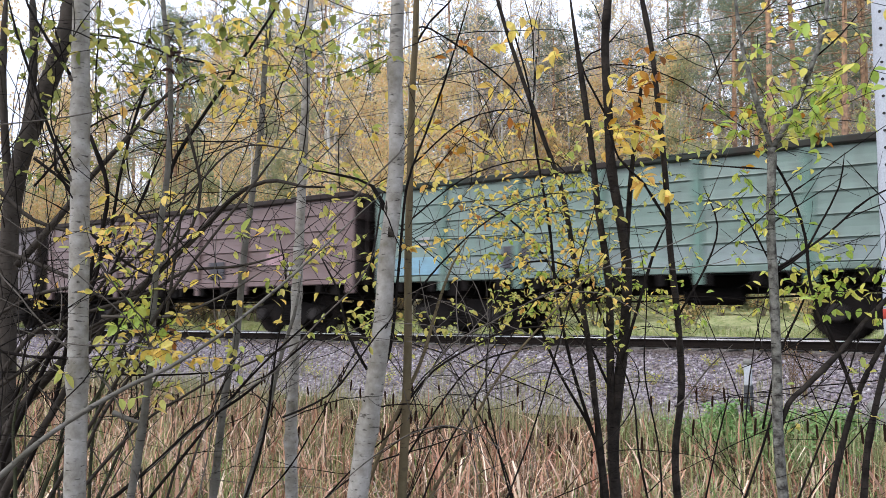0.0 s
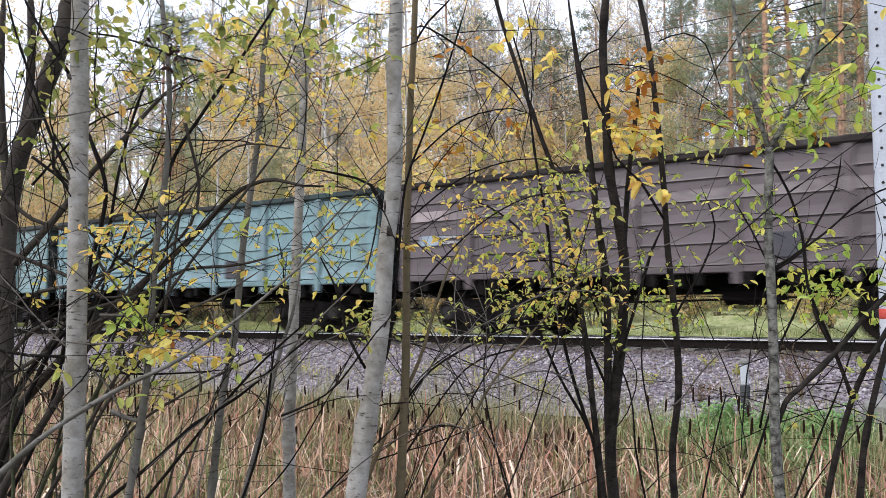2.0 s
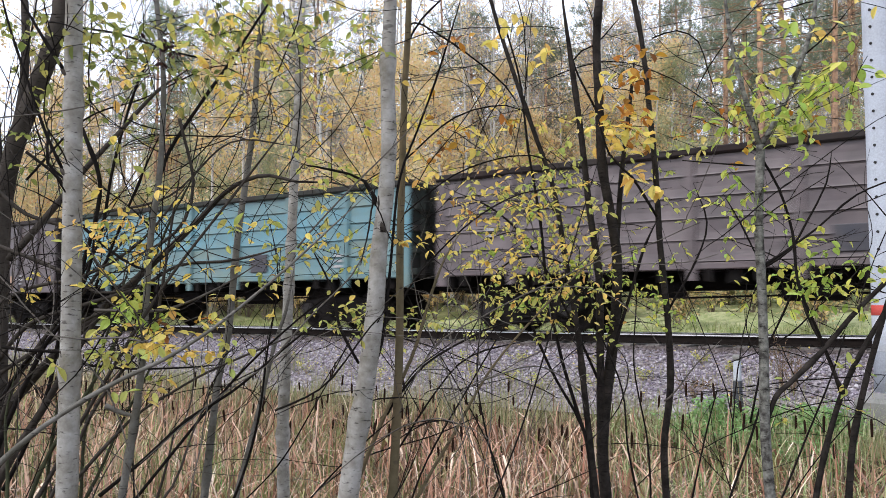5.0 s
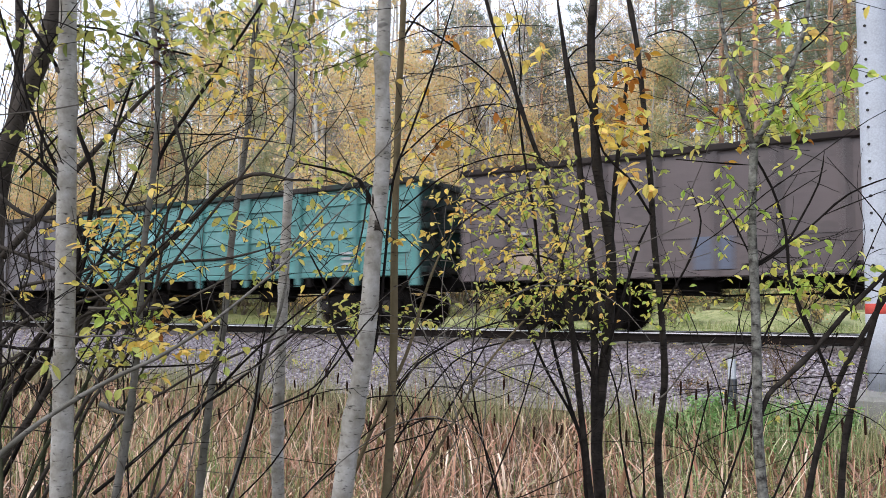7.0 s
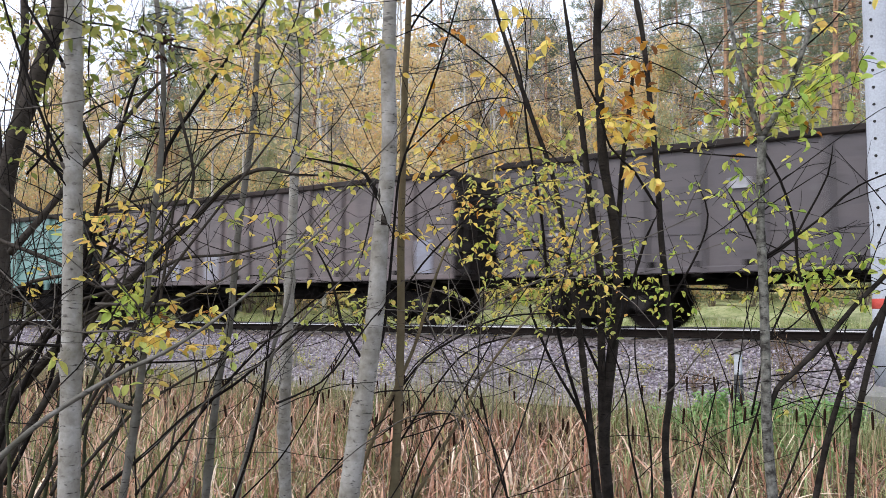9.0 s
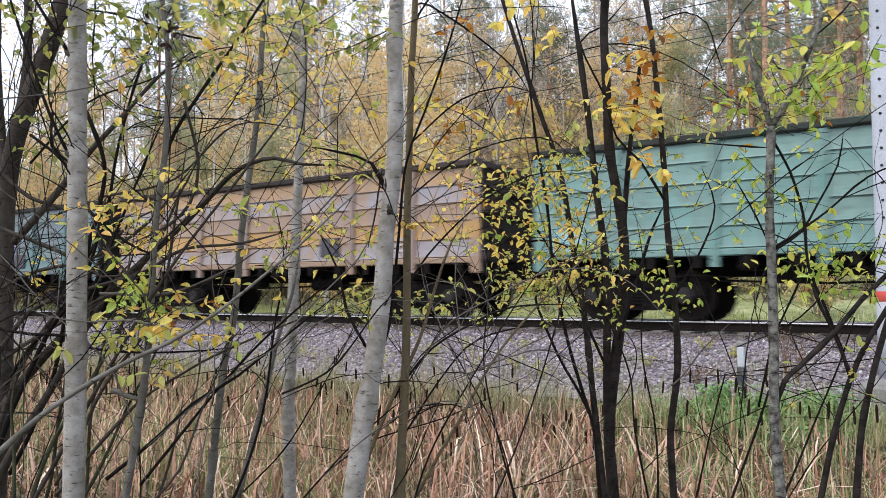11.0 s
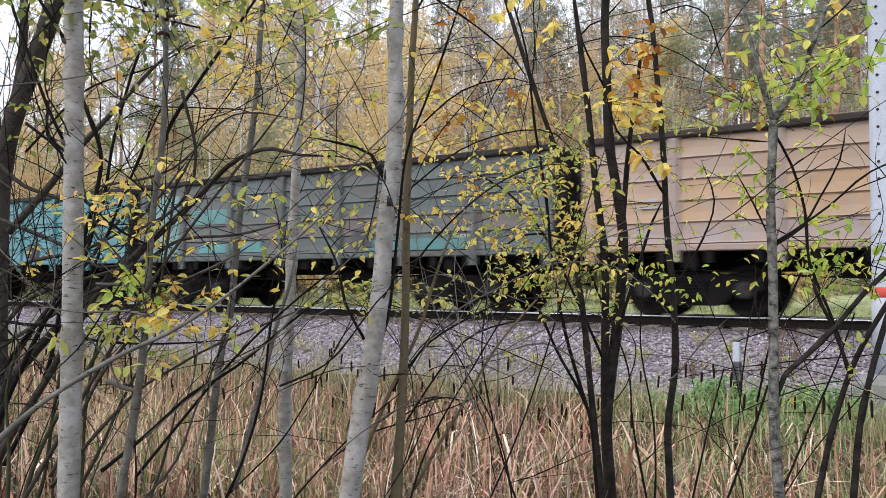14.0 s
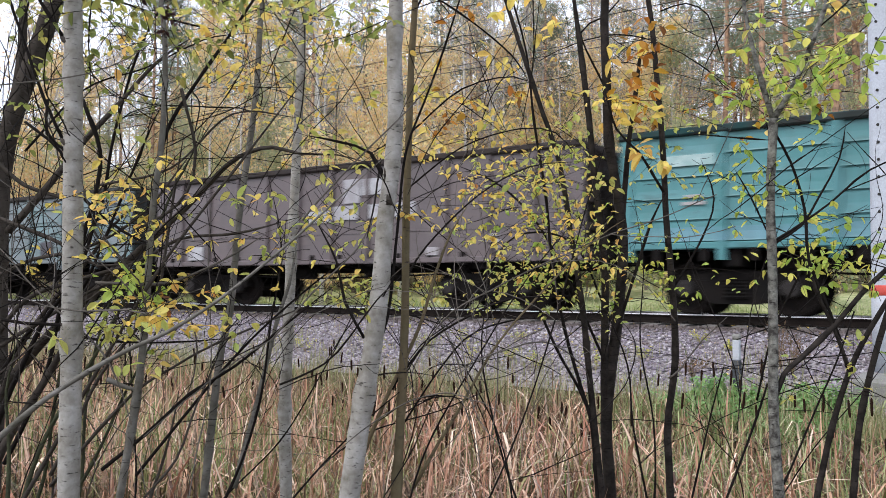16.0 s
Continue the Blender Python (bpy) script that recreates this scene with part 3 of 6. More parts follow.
def gondola(col, second, rust, seed, style, label, wear=0.5, patches=(), posts=None, longer=0.0):
    """An open goods wagon, longer metres longer than the shortest kind; its base is the middle of the wagon at rail height."""
    rnd = random.Random(seed)
    w = thing("gondola_wagon", label, "goods wagon", group="wagons of the train")
    paint = wagon_paint("wagon_paint", col, second, rust, seed, wear, BANDS.get(seed - 2, ()))
    # body colour at 28 percent, for chords, end walls, ribs and ladders
    dark_paint = wagon_paint("wagon_dark_paint", tuple(c * 0.28 for c in col), (0.04, 0.035, 0.032), (0.05, 0.035, 0.028), seed + 40, 0.6, rough=0.85, spec=0.08)
    post_tone = wagon_paint("wagon_post_tone", posts, col, rust, seed + 20, wear) if posts else paint
    L, back = (BODY_L + longer) / 2, -longer / 2
    z0 = 1.20 if style == "boarded" else 1.03
    z1 = TOP - 0.14
    bays = 7 if style == "boarded" else 12
    bw = 2 * L / bays
    y = HALF_W - 0.07
    pm = (boarded_panel(bw, z0 + 0.12, z1, 5) if style == "boarded" else ribbed_panel(bw, z0 + 0.12, z1)).mesh("side_panel", paint)
    post = post_mesh(z0 - (0.20 if style == "boarded" else 0), z1, 0.20 if style == "boarded" else 0.13, post_tone)
    corner = Geo().box(-0.13, 0.13, -0.05, 0.10, z0 - (0.22 if style == "boarded" else 0.0), z1, 0.02).mesh("corner_post", paint)
    sill = Geo().prism([(0.06, z0), (-0.03, z0), (-0.05, z0 + 0.02), (-0.05, z0 + 0.11), (-0.03, z0 + 0.13), (0.06, z0 + 0.13)], "x", -L, L).mesh("side_sill", paint)
    top = Geo().prism([(0.08, z1), (-0.07, z1), (-0.10, z1 + 0.03), (-0.10, TOP - 0.02), (-0.08, TOP), (0.06, TOP), (0.08, TOP - 0.02)], "x", -L - 0.04, L + 0.04).mesh("top_chord", dark_paint)
    for s in (-1, 1):
        flip = pose(0, -y, 0) if s < 0 else pose(0, y, 0, 0, 0, 180)
        for i in range(bays):
            part("side_panel", pm, None, w, at=flip @ pose(-L + bw * (i + 0.5), 0, 0))
        for i in range(1, bays):
            part("post", post, None, w, at=flip @ pose(-L + bw * i, 0, 0))
        for e in (-1, 1):
            part("corner_post", corner, None, w, at=flip @ pose(e * (L - 0.13), 0, 0))
        part("side_sill", sill, None, w, at=flip)
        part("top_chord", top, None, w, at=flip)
    em = Geo().box(-0.03, 0.02, -y + 0.02, y - 0.02, z0, TOP - 0.02).mesh("end_wall", dark_paint)
    rib = Geo().box(0.0, 0.12, -y + 0.05, y - 0.05, -0.07, 0.07, 0.02).mesh("end_rib", dark_paint)
    stan = Geo().box(0.0, 0.15, -0.07, 0.07, z0, TOP - 0.05, 0.02).mesh("end_stanchion", dark_paint)
    lad = Geo()
    for yy in (0.0, 0.38):
        lad.box(0.15, 0.19, yy - 0.02, yy + 0.02, z0, TOP)
    for z in np.arange(z0 + 0.15, TOP, 0.33):
        lad.box(0.15, 0.18, 0.0, 0.38, z - 0.013, z + 0.013)
    lm = lad.mesh("ladder", dark_paint)
    for e in (1, -1):
        m = pose(L - 0.01, 0, 0) if e > 0 else pose(-L + 0.01, 0, 0, 0, 0, 180)
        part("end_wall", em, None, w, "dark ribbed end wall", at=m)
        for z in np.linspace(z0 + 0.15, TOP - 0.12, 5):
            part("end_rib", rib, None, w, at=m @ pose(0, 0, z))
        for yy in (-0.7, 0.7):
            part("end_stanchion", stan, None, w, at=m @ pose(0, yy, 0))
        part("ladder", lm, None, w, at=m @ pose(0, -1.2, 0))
        part("coupler", COUPLER, None, w, "black iron automatic coupler with air hose", at=pose(L - longer, 0, 0) if e > 0 else pose(-L, 0, 0, 0, 0, 180))
    part("floor", Geo().box(-L + 0.05, L - 0.05, -y + 0.03, y - 0.03, z0 + 0.14, z0 + 0.22), IRON, w)
    part("underframe", UNDER, None, w, "black iron underframe with brake gear", at=pose(back, 0, 0))
    if style == "boarded":
        hx = back + (-2.67 if seed == 1 else 1.95)
        part("hatch_plate", Geo().box(hx - 0.31, hx + 0.31, -y - 0.062, -y - 0.005, 1.44, 1.90, 0.012), HATCH, w, "dark riveted inspection plate")
    for x, pw, z, ph, c in patches:
        x += back
        pt = plain("patch_paint", c, 0.7, dirt=col, amount=0.5, scale=5)
        part("patch", Geo().box(x - pw / 2, x + pw / 2, -y - 0.05, -y - 0.005, z, z + ph), pt, w, "faded repainted patch")
    for x, z, n in ((L - 2.1, z0 + 0.55, 3), (-L + 1.4, z0 + 0.95, 2)):
        for i in range(n):
            bw2 = rnd.uniform(0.22, 0.5)
            part("stencil_bar", Geo().box(x - bw2 / 2, x + bw2 / 2, -y - 0.044, -y - 0.02, z - 0.13 * i, z - 0.13 * i + 0.06), STENCIL, w, "faded white stencilled line")
    for e in (-1, 1):
        b = thing("bogie", "", "")
        b.parent = w
        b.location = (e * 4.325 + back, 0, 0)
        part("bolster", Geo().box(-0.22, 0.22, -1.1, 1.1, 0.52, 0.84, 0.04), IRON, b)
        for s in (-1, 1):
            side = pose(0, -1.03, 0) if s < 0 else pose(0, 1.03, 0, 0, 0, 180)
            part("side_frame", SIDE_FRAME, None, b, at=side)
            for a in (-0.925, 0.925):
                part("axle_box", AXLE, None, b, at=side @ pose(a, 0, 0.478))
        for a in (-0.925, 0.925):
            ws = part("wheelset", WHEELSET, None, b, at=pose(a, 0, 0.478))
            WHEELSETS.append(ws)
    return w


HATCH = plain("dark_hatch_plate", (0.055, 0.055, 0.065), 0.6, dirt=(0.11, 0.09, 0.085), amount=0.6)
STENCIL = plain("faded_stencil_paint", (0.42, 0.41, 0.40), 0.8, dirt=(0.2, 0.18, 0.17), amount=0.7, scale=12)
WHEELSETS, TRAIN = [], []
POST_TONES = {12: (0.05, 0.18, 0.185), 7: (0.05, 0.18, 0.18), 10: (0.10, 0.24, 0.21), 0: (0.12, 0.08, 0.076), 11: (0.24, 0.20, 0.18), 6: (0.075, 0.062, 0.062), 8: (0.068, 0.059, 0.06), 9: (0.088, 0.072, 0.07), 16: (0.085, 0.068, 0.066),
         -1: (0.12, 0.22, 0.175), 3: (0.17, 0.255, 0.26), 2: (0.16, 0.23, 0.25), 13: (0.26, 0.20, 0.17)}   # wagons with other post colours; on 6, 8, 9, 16 rib shading is painted in
OCHRE, LILAC = (0.42, 0.24, 0.06), (0.27, 0.285, 0.335)
BANDS = {11: [(1.72, 2.12, OCHRE, 0.9), (2.55, 2.95, LILAC, 0.7), (1.34, 1.70, LILAC, 0.8), (2.95, 3.3, OCHRE, 0.5)], 13: [(1.34, 1.72, (0.30, 0.25, 0.24), 0.8), (1.75, 2.5, (0.44, 0.27, 0.11), 0.6)],
         12: [(1.34, 1.72, (0.08, 0.20, 0.19), 0.8), (2.1, 2.9, (0.11, 0.135, 0.16), 0.6)], 5: [(2.1, 2.9, (0.10, 0.25, 0.30), 0.8)], -1: [(1.34, 1.7, (0.23, 0.27, 0.28), 0.6)],
         14: [(1.75, 2.2, (0.15, 0.11, 0.09), 0.6)], 15: [(1.34, 1.6, (0.12, 0.25, 0.30), 0.8)], 7: [(2.2, 2.55, (0.13, 0.28, 0.27), 0.7)], 1: [(2.5, 2.75, (0.24, 0.20, 0.19), 0.6)], 2: [(1.34, 1.6, (0.22, 0.31, 0.33), 0.7)]}
RUSTY, SOOT = (0.12, 0.07, 0.05), (0.07, 0.06, 0.055)
SAGE, AQUA, SEA = (0.145, 0.215, 0.178), (0.175, 0.275, 0.268), (0.052, 0.195, 0.175)
BROWN, MAUVE = (0.14, 0.094, 0.088), (0.09, 0.068, 0.069)
WHITEISH = (0.42, 0.42, 0.43)
LIVERY = [
    (SAGE, (0.165, 0.232, 0.2), SOOT, "boarded", "pale sage green open goods wagon with a sky blue patch", 0.25, [(-5.2, 1.2, 1.36, 0.4, (0.22, 0.38, 0.48))]),
    (BROWN, (0.175, 0.12, 0.115), RUSTY, "boarded", "faded pinkish brown open goods wagon", 0.3, [(4.2, 0.6, 1.75, 0.3, (0.40, 0.26, 0.28))]),
    (MAUVE, (0.108, 0.082, 0.083), SOOT, "boarded", "dusty mauve brown open goods wagon", 0.3, [(-5.5, 0.9, 2.55, 0.22, (0.38, 0.32, 0.31)), (-5.5, 0.6, 2.0, 0.22, (0.33, 0.40, 0.46))]),
    (AQUA, (0.155, 0.265, 0.28), SOOT, "boarded", "pale turquoise open goods wagon with light bottom corners", 0.15, []),
    ((0.185, 0.275, 0.265), AQUA, SOOT, "boarded", "light turquoise grey open goods wagon", 0.15, [(-3.6, 0.5, 2.3, 0.3, (0.45, 0.42, 0.36))]),
    (MAUVE, (0.15, 0.118, 0.115), SOOT, "boarded", "greyish plum brown open goods wagon", 0.35, []),
    ((0.15, 0.205, 0.17), (0.105, 0.205, 0.225), (0.15, 0.17, 0.13), "boarded", "sage and sky blue patched open goods wagon", 0.3, []),
    ((0.096, 0.074, 0.073), (0.118, 0.091, 0.088), SOOT, "ribbed", "dark plum brown open goods wagon with narrow ribs", 0.35, [(-4.81, 0.8, 1.17, 0.5, (0.36, 0.28, 0.22)), (3.88, 0.4, 1.2, 0.42, (0.38, 0.25, 0.17)), (-1.03, 0.7, 1.17, 0.6, (0.12, 0.14, 0.19))]),
    (SEA, (0.075, 0.225, 0.21), (0.07, 0.09, 0.08), "boarded", "sea green open goods wagon with grimy boards", 0.4, [(-2.9, 0.9, 2.3, 0.3, (0.22, 0.44, 0.44))]),
    ((0.090, 0.078, 0.082), (0.112, 0.095, 0.096), SOOT, "ribbed", "sooty violet brown ribbed open goods wagon", 0.3, [(-1.42, 0.34, 2.54, 0.2, WHITEISH)]),
    ((0.165, 0.13, 0.124), (0.135, 0.112, 0.109), SOOT, "ribbed", "brown ribbed open goods wagon with pale patches", 0.4, [(-3.11, 0.7, 1.17, 0.45, (0.30, 0.30, 0.33)), (-1.36, 0.75, 1.17, 0.7, (0.29, 0.29, 0.32)), (5.6, 0.46, 1.18, 0.75, (0.27, 0.28, 0.33))]),
    ((0.16, 0.27, 0.235), (0.13, 0.26, 0.23), (0.10, 0.13, 0.115), "boarded", "grey green open goods wagon", 0.35, [(-5.6, 0.7, 1.25, 0.5, (0.30, 0.48, 0.50))]),
    ((0.245, 0.185, 0.155), (0.27, 0.19, 0.125), (0.38, 0.21, 0.08), "boarded", "weathered tan and ochre open goods wagon", 0.6, []),
    ((0.105, 0.17, 0.158), (0.10, 0.13, 0.13), (0.10, 0.105, 0.10), "boarded", "dull teal open goods wagon with sooty smears", 0.6, [(1.0, 1.4, 1.75, 0.5, (0.22, 0.22, 0.32))]),
    ((0.30, 0.24, 0.21), (0.32, 0.23, 0.15), (0.38, 0.22, 0.11), "boarded", "weathered pinkish tan open goods wagon", 0.6, []),
    ((0.086, 0.088, 0.076), (0.075, 0.108, 0.098), (0.095, 0.062, 0.05), "boarded", "olive grey open goods wagon with turquoise bottom boards", 0.5, [(-5.3, 1.3, 1.36, 1.7, (0.20, 0.33, 0.31)), (-3.4, 1.5, 2.2, 0.4, (0.13, 0.27, 0.25)), (-2.6, 2.4, 1.42, 0.26, (0.12, 0.28, 0.27)), (3.5, 3.0, 1.36, 0.26, (0.10, 0.22, 0.21))]),
    ((0.055, 0.20, 0.20), (0.075, 0.225, 0.235), (0.045, 0.10, 0.10), "boarded", "bright turquoise open goods wagon", 0.25, [(-5.0, 1.2, 2.75, 0.2, (0.40, 0.52, 0.50)), (-1.5, 0.8, 1.8, 0.35, (0.10, 0.17, 0.20))]),
    ((0.135, 0.105, 0.103), (0.115, 0.094, 0.094), SOOT, "ribbed", "brown ribbed open goods wagon with white repair patches", 0.3, [(-0.18, 0.83, 2.05, 0.28, WHITEISH), (0.63, 0.75, 2.09, 0.34, WHITEISH), (1.97, 1.39, 2.1, 0.33, WHITEISH), (0.82, 0.5, 2.48, 0.58, (0.38, 0.37, 0.38)), (1.52, 0.8, 2.66, 0.38, WHITEISH), (-4.71, 0.6, 1.2, 0.36, WHITEISH), (3.14, 0.3, 1.2, 0.18, (0.40, 0.38, 0.38))]),
    ((0.12, 0.20, 0.20), (0.14, 0.16, 0.16), SOOT, "boarded", "dark grey green open goods wagon", 0.4, []),
]

LONGER = {-1: 0.45, 0: 0.45, 1: 0.35, 2: 0.50, 3: 0.50, 4: 0.40, 5: 0.40, 6: 0.18, 8: 0.07, 11: -0.15, 14: 0.50, 15: 0.50, 16: 0.40}   # some kinds have longer bodies


def build_train():
    for i, (col, second, rust, style, label, wear, patches) in enumerate(LIVERY):
        k = i - 1
        longer = LONGER.get(k, 0.0)
        w = gondola(col, second, rust, i + 1, style, label, wear, patches, POST_TONES.get(k), longer)
        TRAIN.append((w, FIRST - PITCH * k + (BODY_L + longer) / 2))


build_train()

# ---------------------------------------------------------------- saplings by the camera
SAP = {}
LEAVES = random.Random(21)


def smooth_line(pts, step=0.06):
    """Points along a Catmull-Rom curve through pts."""
    p = [Vector(q) for q in pts]
    p = [p[0] * 2 - p[1], *p, p[-1] * 2 - p[-2]]
    res = []
    for i in range(1, len(p) - 2):
        n = max(2, int((p[i + 1] - p[i]).length / step))
        for k in range(n):
            t = k / n
            a, b, c, d = p[i - 1:i + 3]
            res.append(0.5 * (2 * b + (c - a) * t + (2 * a - 5 * b + 4 * c - d) * t * t + (3 * b - a - 3 * c + d) * t ** 3))
    return res + [p[-2]]


def sapling(name, label, category, group):
    """Begins a tree; limb() and spray() add to it."""
    finish_sapling()
    SAP.update(ob=None, name=name, label=label, category=category, group=group, twigs={}, leaves={})


def start_at(p):
    if SAP.get("ob") is None:
        SAP["ob"] = thing(SAP["name"], SAP["label"], SAP["category"], (p[0], p[1], float(ground_z(p[0], p[1])) - 0.05), SAP["group"])
    return SAP["ob"]


def add_leaf(mat, p, way, size):
    g = SAP["leaves"].setdefault(mat.name, (mat, Geo()))[1]
    up = Vector((LEAVES.gauss(0, 0.5), LEAVES.gauss(0, 0.5), 1))
    g.leaf(p, way, size * LEAVES.uniform(0.65, 1.25), size * LEAVES.uniform(0.42, 0.64), up, LEAVES.uniform(0.05, 0.4))


def shoot(p, way, length, r, mat, leaf=None, leaves=0, size=0.04, depth=0):
    """A crooked twig with its side shoots and leaves."""
    g = SAP["twigs"].setdefault(mat.name, (mat, Geo()))[1]
    pts, d, n = [Vector(p)], way.normalized(), max(4, int(length / 0.06))
    curl = Vector([LEAVES.gauss(0, 0.055) for _ in range(3)])
    for k in range(n):
        d = (d + curl + Vector([LEAVES.gauss(0, 0.06) for _ in range(3)])).normalized()
        pts.append(pts[-1] + d * (length / n))
    radii = [r * (1 - 0.75 * k / n) * min(1.0, 0.35 + 2.5 * k / n) + 0.0006 for k in range(n + 1)]
    g.tube(pts, radii, 4)
    for k in range(1, n + 1):
        if depth < 1 and LEAVES.random() < (0.14 if r > 0.0012 else 0.06) and length > 0.2:
            side = Vector([LEAVES.gauss(0, 1) for _ in range(3)])
            shoot(pts[k], (d + side * 0.5), length * LEAVES.uniform(0.25, 0.5), radii[k] * 0.6, mat, leaf, leaves // 2, size, depth + 1)
    for k in range(leaves):
        q = LEAVES.choice(pts[n // 3:])
        add_leaf(leaf, q, Vector((LEAVES.gauss(0, 1), LEAVES.gauss(0, 1), LEAVES.gauss(-0.5, 0.6))), size)


def limb(name, mat, r0, r1, twigs, *pts):
    """A trunk or limb through pts, tapering from r0 to r1, with thin shoots on it."""
    p0 = Vector(pts[0])
    ob = start_at(p0)
    line = smooth_line(pts)
    if name in ("trunk", "stem"):
        z = float(ground_z(p0.x, p0.y)) - 0.05
        d = (line[0] - line[1]).normalized()
        k = (z - p0.z) / min(d.z, -0.4)
        line = [p0 + d * k, p0 + d * k * 0.5] + line
    n = len(line)
    knots = {LEAVES.randrange(n): LEAVES.uniform(0.12, 0.3) for _ in range(max(1, n // 14))}
    wob = lambda i: 1 + 0.06 * noise.noise(Vector((i * 0.37, r0 * 90, p0.x * 5))) + knots.get(i, 0)
    tip = lambda i: 1.0 if name != "limb" else min(1.0, 0.25 + (n - 1 - i) / (0.2 * n))
    radii = [(r0 + (r1 - r0) * i / (n - 1)) * wob(i) * tip(i) for i in range(n)]
    g = Geo().tube([q - ob.location for q in line], radii, 10 if r0 > 0.012 else 6)
    part(name, g, mat, ob, smooth=True)
    for _ in range(twigs):
        i = LEAVES.randrange(n // 5, n)
        way = Vector((LEAVES.gauss(0, 1), LEAVES.gauss(0, 1), LEAVES.uniform(0.0, 1.3)))
        shoot(line[i], way, LEAVES.uniform(0.2, 0.75), min(0.0032, radii[i] * 0.6), TWIG)


def spray(mat, n, c, ru, rv, rd, size):
    """A loose spray of n leaves on thin shoots about c."""
    c = Vector(c)
    start_at(c)
    per = 5 if size > 0.035 else 8
    right, away = Vector((0.83, 0.558, 0)), Vector((-0.558, 0.83, 0))
    for _ in range(max(1, n // per)):
        o = c + right * LEAVES.gauss(0, ru * 0.55) + away * LEAVES.gauss(0, rd * 0.6) + Vector((0, 0, LEAVES.gauss(0, rv * 0.55)))
        way = Vector((LEAVES.gauss(0, 1), LEAVES.gauss(0, 1), LEAVES.gauss(0.25, 0.6)))
        L = LEAVES.uniform(0.12, 0.30)
        shoot(o - way.normalized() * L * 0.6, way, L, 0.0010, TWIG, mat, per - 1, size)


def tangle(mat, n, c, ru, rv, rd, size):
    """Bare crossing shoots about c, size metres long."""
    c = Vector(c)
    start_at(c)
    right, away = Vector((0.83, 0.558, 0)), Vector((-0.558, 0.83, 0))
    for _ in range(max(2, round(n * 0.7))):
        o = c + right * LEAVES.uniform(-ru, ru) + away * LEAVES.gauss(0, rd * 0.6) + Vector((0, 0, LEAVES.uniform(-rv, rv)))
        way = right * LEAVES.gauss(0.45, 0.7) + away * LEAVES.gauss(0, 0.35) + Vector((0, 0, LEAVES.gauss(0.8, 0.45)))
        shoot(o - way.normalized() * size / 2, way, size * LEAVES.uniform(0.8, 2.0), LEAVES.uniform(0.0016, 0.0044), mat)


def wands(mat, n, u0, u1, d0, d1, lean, r):
    """Long slender stems that rise from the ground, u metres across and d metres away along the bank, leaning across by lean metres a metre of height."""
    right, away = Vector((0.83, 0.558, 0)), Vector((-0.558, 0.83, 0))
    for _ in range(n):
        o = right * LEAVES.uniform(u0, u1) + away * LEAVES.uniform(d0, d1)
        o.z = float(ground_z(o.x, o.y))
        start_at(o)
        k, bow, top = LEAVES.gauss(*lean), LEAVES.gauss(0, 0.14), LEAVES.uniform(1.2, 2.6)
        back = LEAVES.gauss(0, 0.12)
        pts = [o + right * (k * h + bow * math.sin(h * 1.6) + LEAVES.gauss(0, 0.02)) + away * (back * h) + Vector((0, 0, h)) for h in np.linspace(0, top, 7)]
        limb("limb", mat, r * LEAVES.uniform(0.7, 1.3), r * 0.35, 1, *pts)


def finish_sapling():
    ob = SAP.get("ob")
    if ob:
        for key, nm in (("twigs", "twig_spray"), ("leaves", "foliage")):
            for mat, g in SAP[key].values():
                g.v = [tuple(Vector(v) - ob.location) for v in g.v]
                part(nm, g, mat, ob, kind="stuff")
    SAP.clear()


sapling("aspen_sapling", "young aspen with a pale grey ringed trunk", "sapling", "saplings by the ditch")
limb("trunk", BARK_PALE, 0.0426, 0.0319, 2, (-3.042, 1.901, -0.350), (-3.020, 1.884, -0.038), (-2.997, 1.863, 0.319), (-2.971, 1.835, 0.766), (-2.946, 1.806, 1.212), (-2.931, 1.784, 1.525), (-2.916, 1.774, 1.726))
limb("limb", BARK_WILLOW, 0.0134, 0.0078, 0, (-2.926, 1.784, 1.325), (-2.944, 1.771, 1.336), (-2.963, 1.756, 1.354))
limb("limb", BARK_WILLOW, 0.0122, 0.0078, 0, (-2.948, 1.809, 0.930), (-2.966, 1.796, 0.943), (-2.983, 1.782, 0.965))
limb("limb", BARK_WILLOW, 0.0156, 0.0078, 0, (-2.985, 1.856, 0.231), (-3.005, 1.842, 0.240), (-3.019, 1.831, 0.245))
limb("limb", TWIG, 0.0076, 0.0038, 2, (-2.964, 1.781, 1.342), (-3.015, 1.736, 1.447), (-3.057, 1.699, 1.536), (-3.099, 1.660, 1.636), (-3.114, 1.643, 1.703))
limb("limb", TWIG, 0.0068, 0.0038, 2, (-2.988, 1.805, 0.949), (-3.040, 1.754, 1.101), (-3.095, 1.695, 1.324), (-3.141, 1.643, 1.525), (-3.170, 1.606, 1.703))
limb("limb", TWIG_GREY, 0.0027, 0.0020, 0, (-2.930, 1.467, 1.092), (-2.777, 1.567, 1.112), (-2.641, 1.656, 1.137), (-2.512, 1.737, 1.193), (-2.398, 1.804, 1.288))
spray(LEAF_OLIVE, 80, (-2.83, 1.86, 1.41), 0.29, 0.22, 0.50, 0.045)
tangle(TWIG, 7, (-2.93, 1.94, 1.24), 0.37, 0.42, 0.40, 0.7)

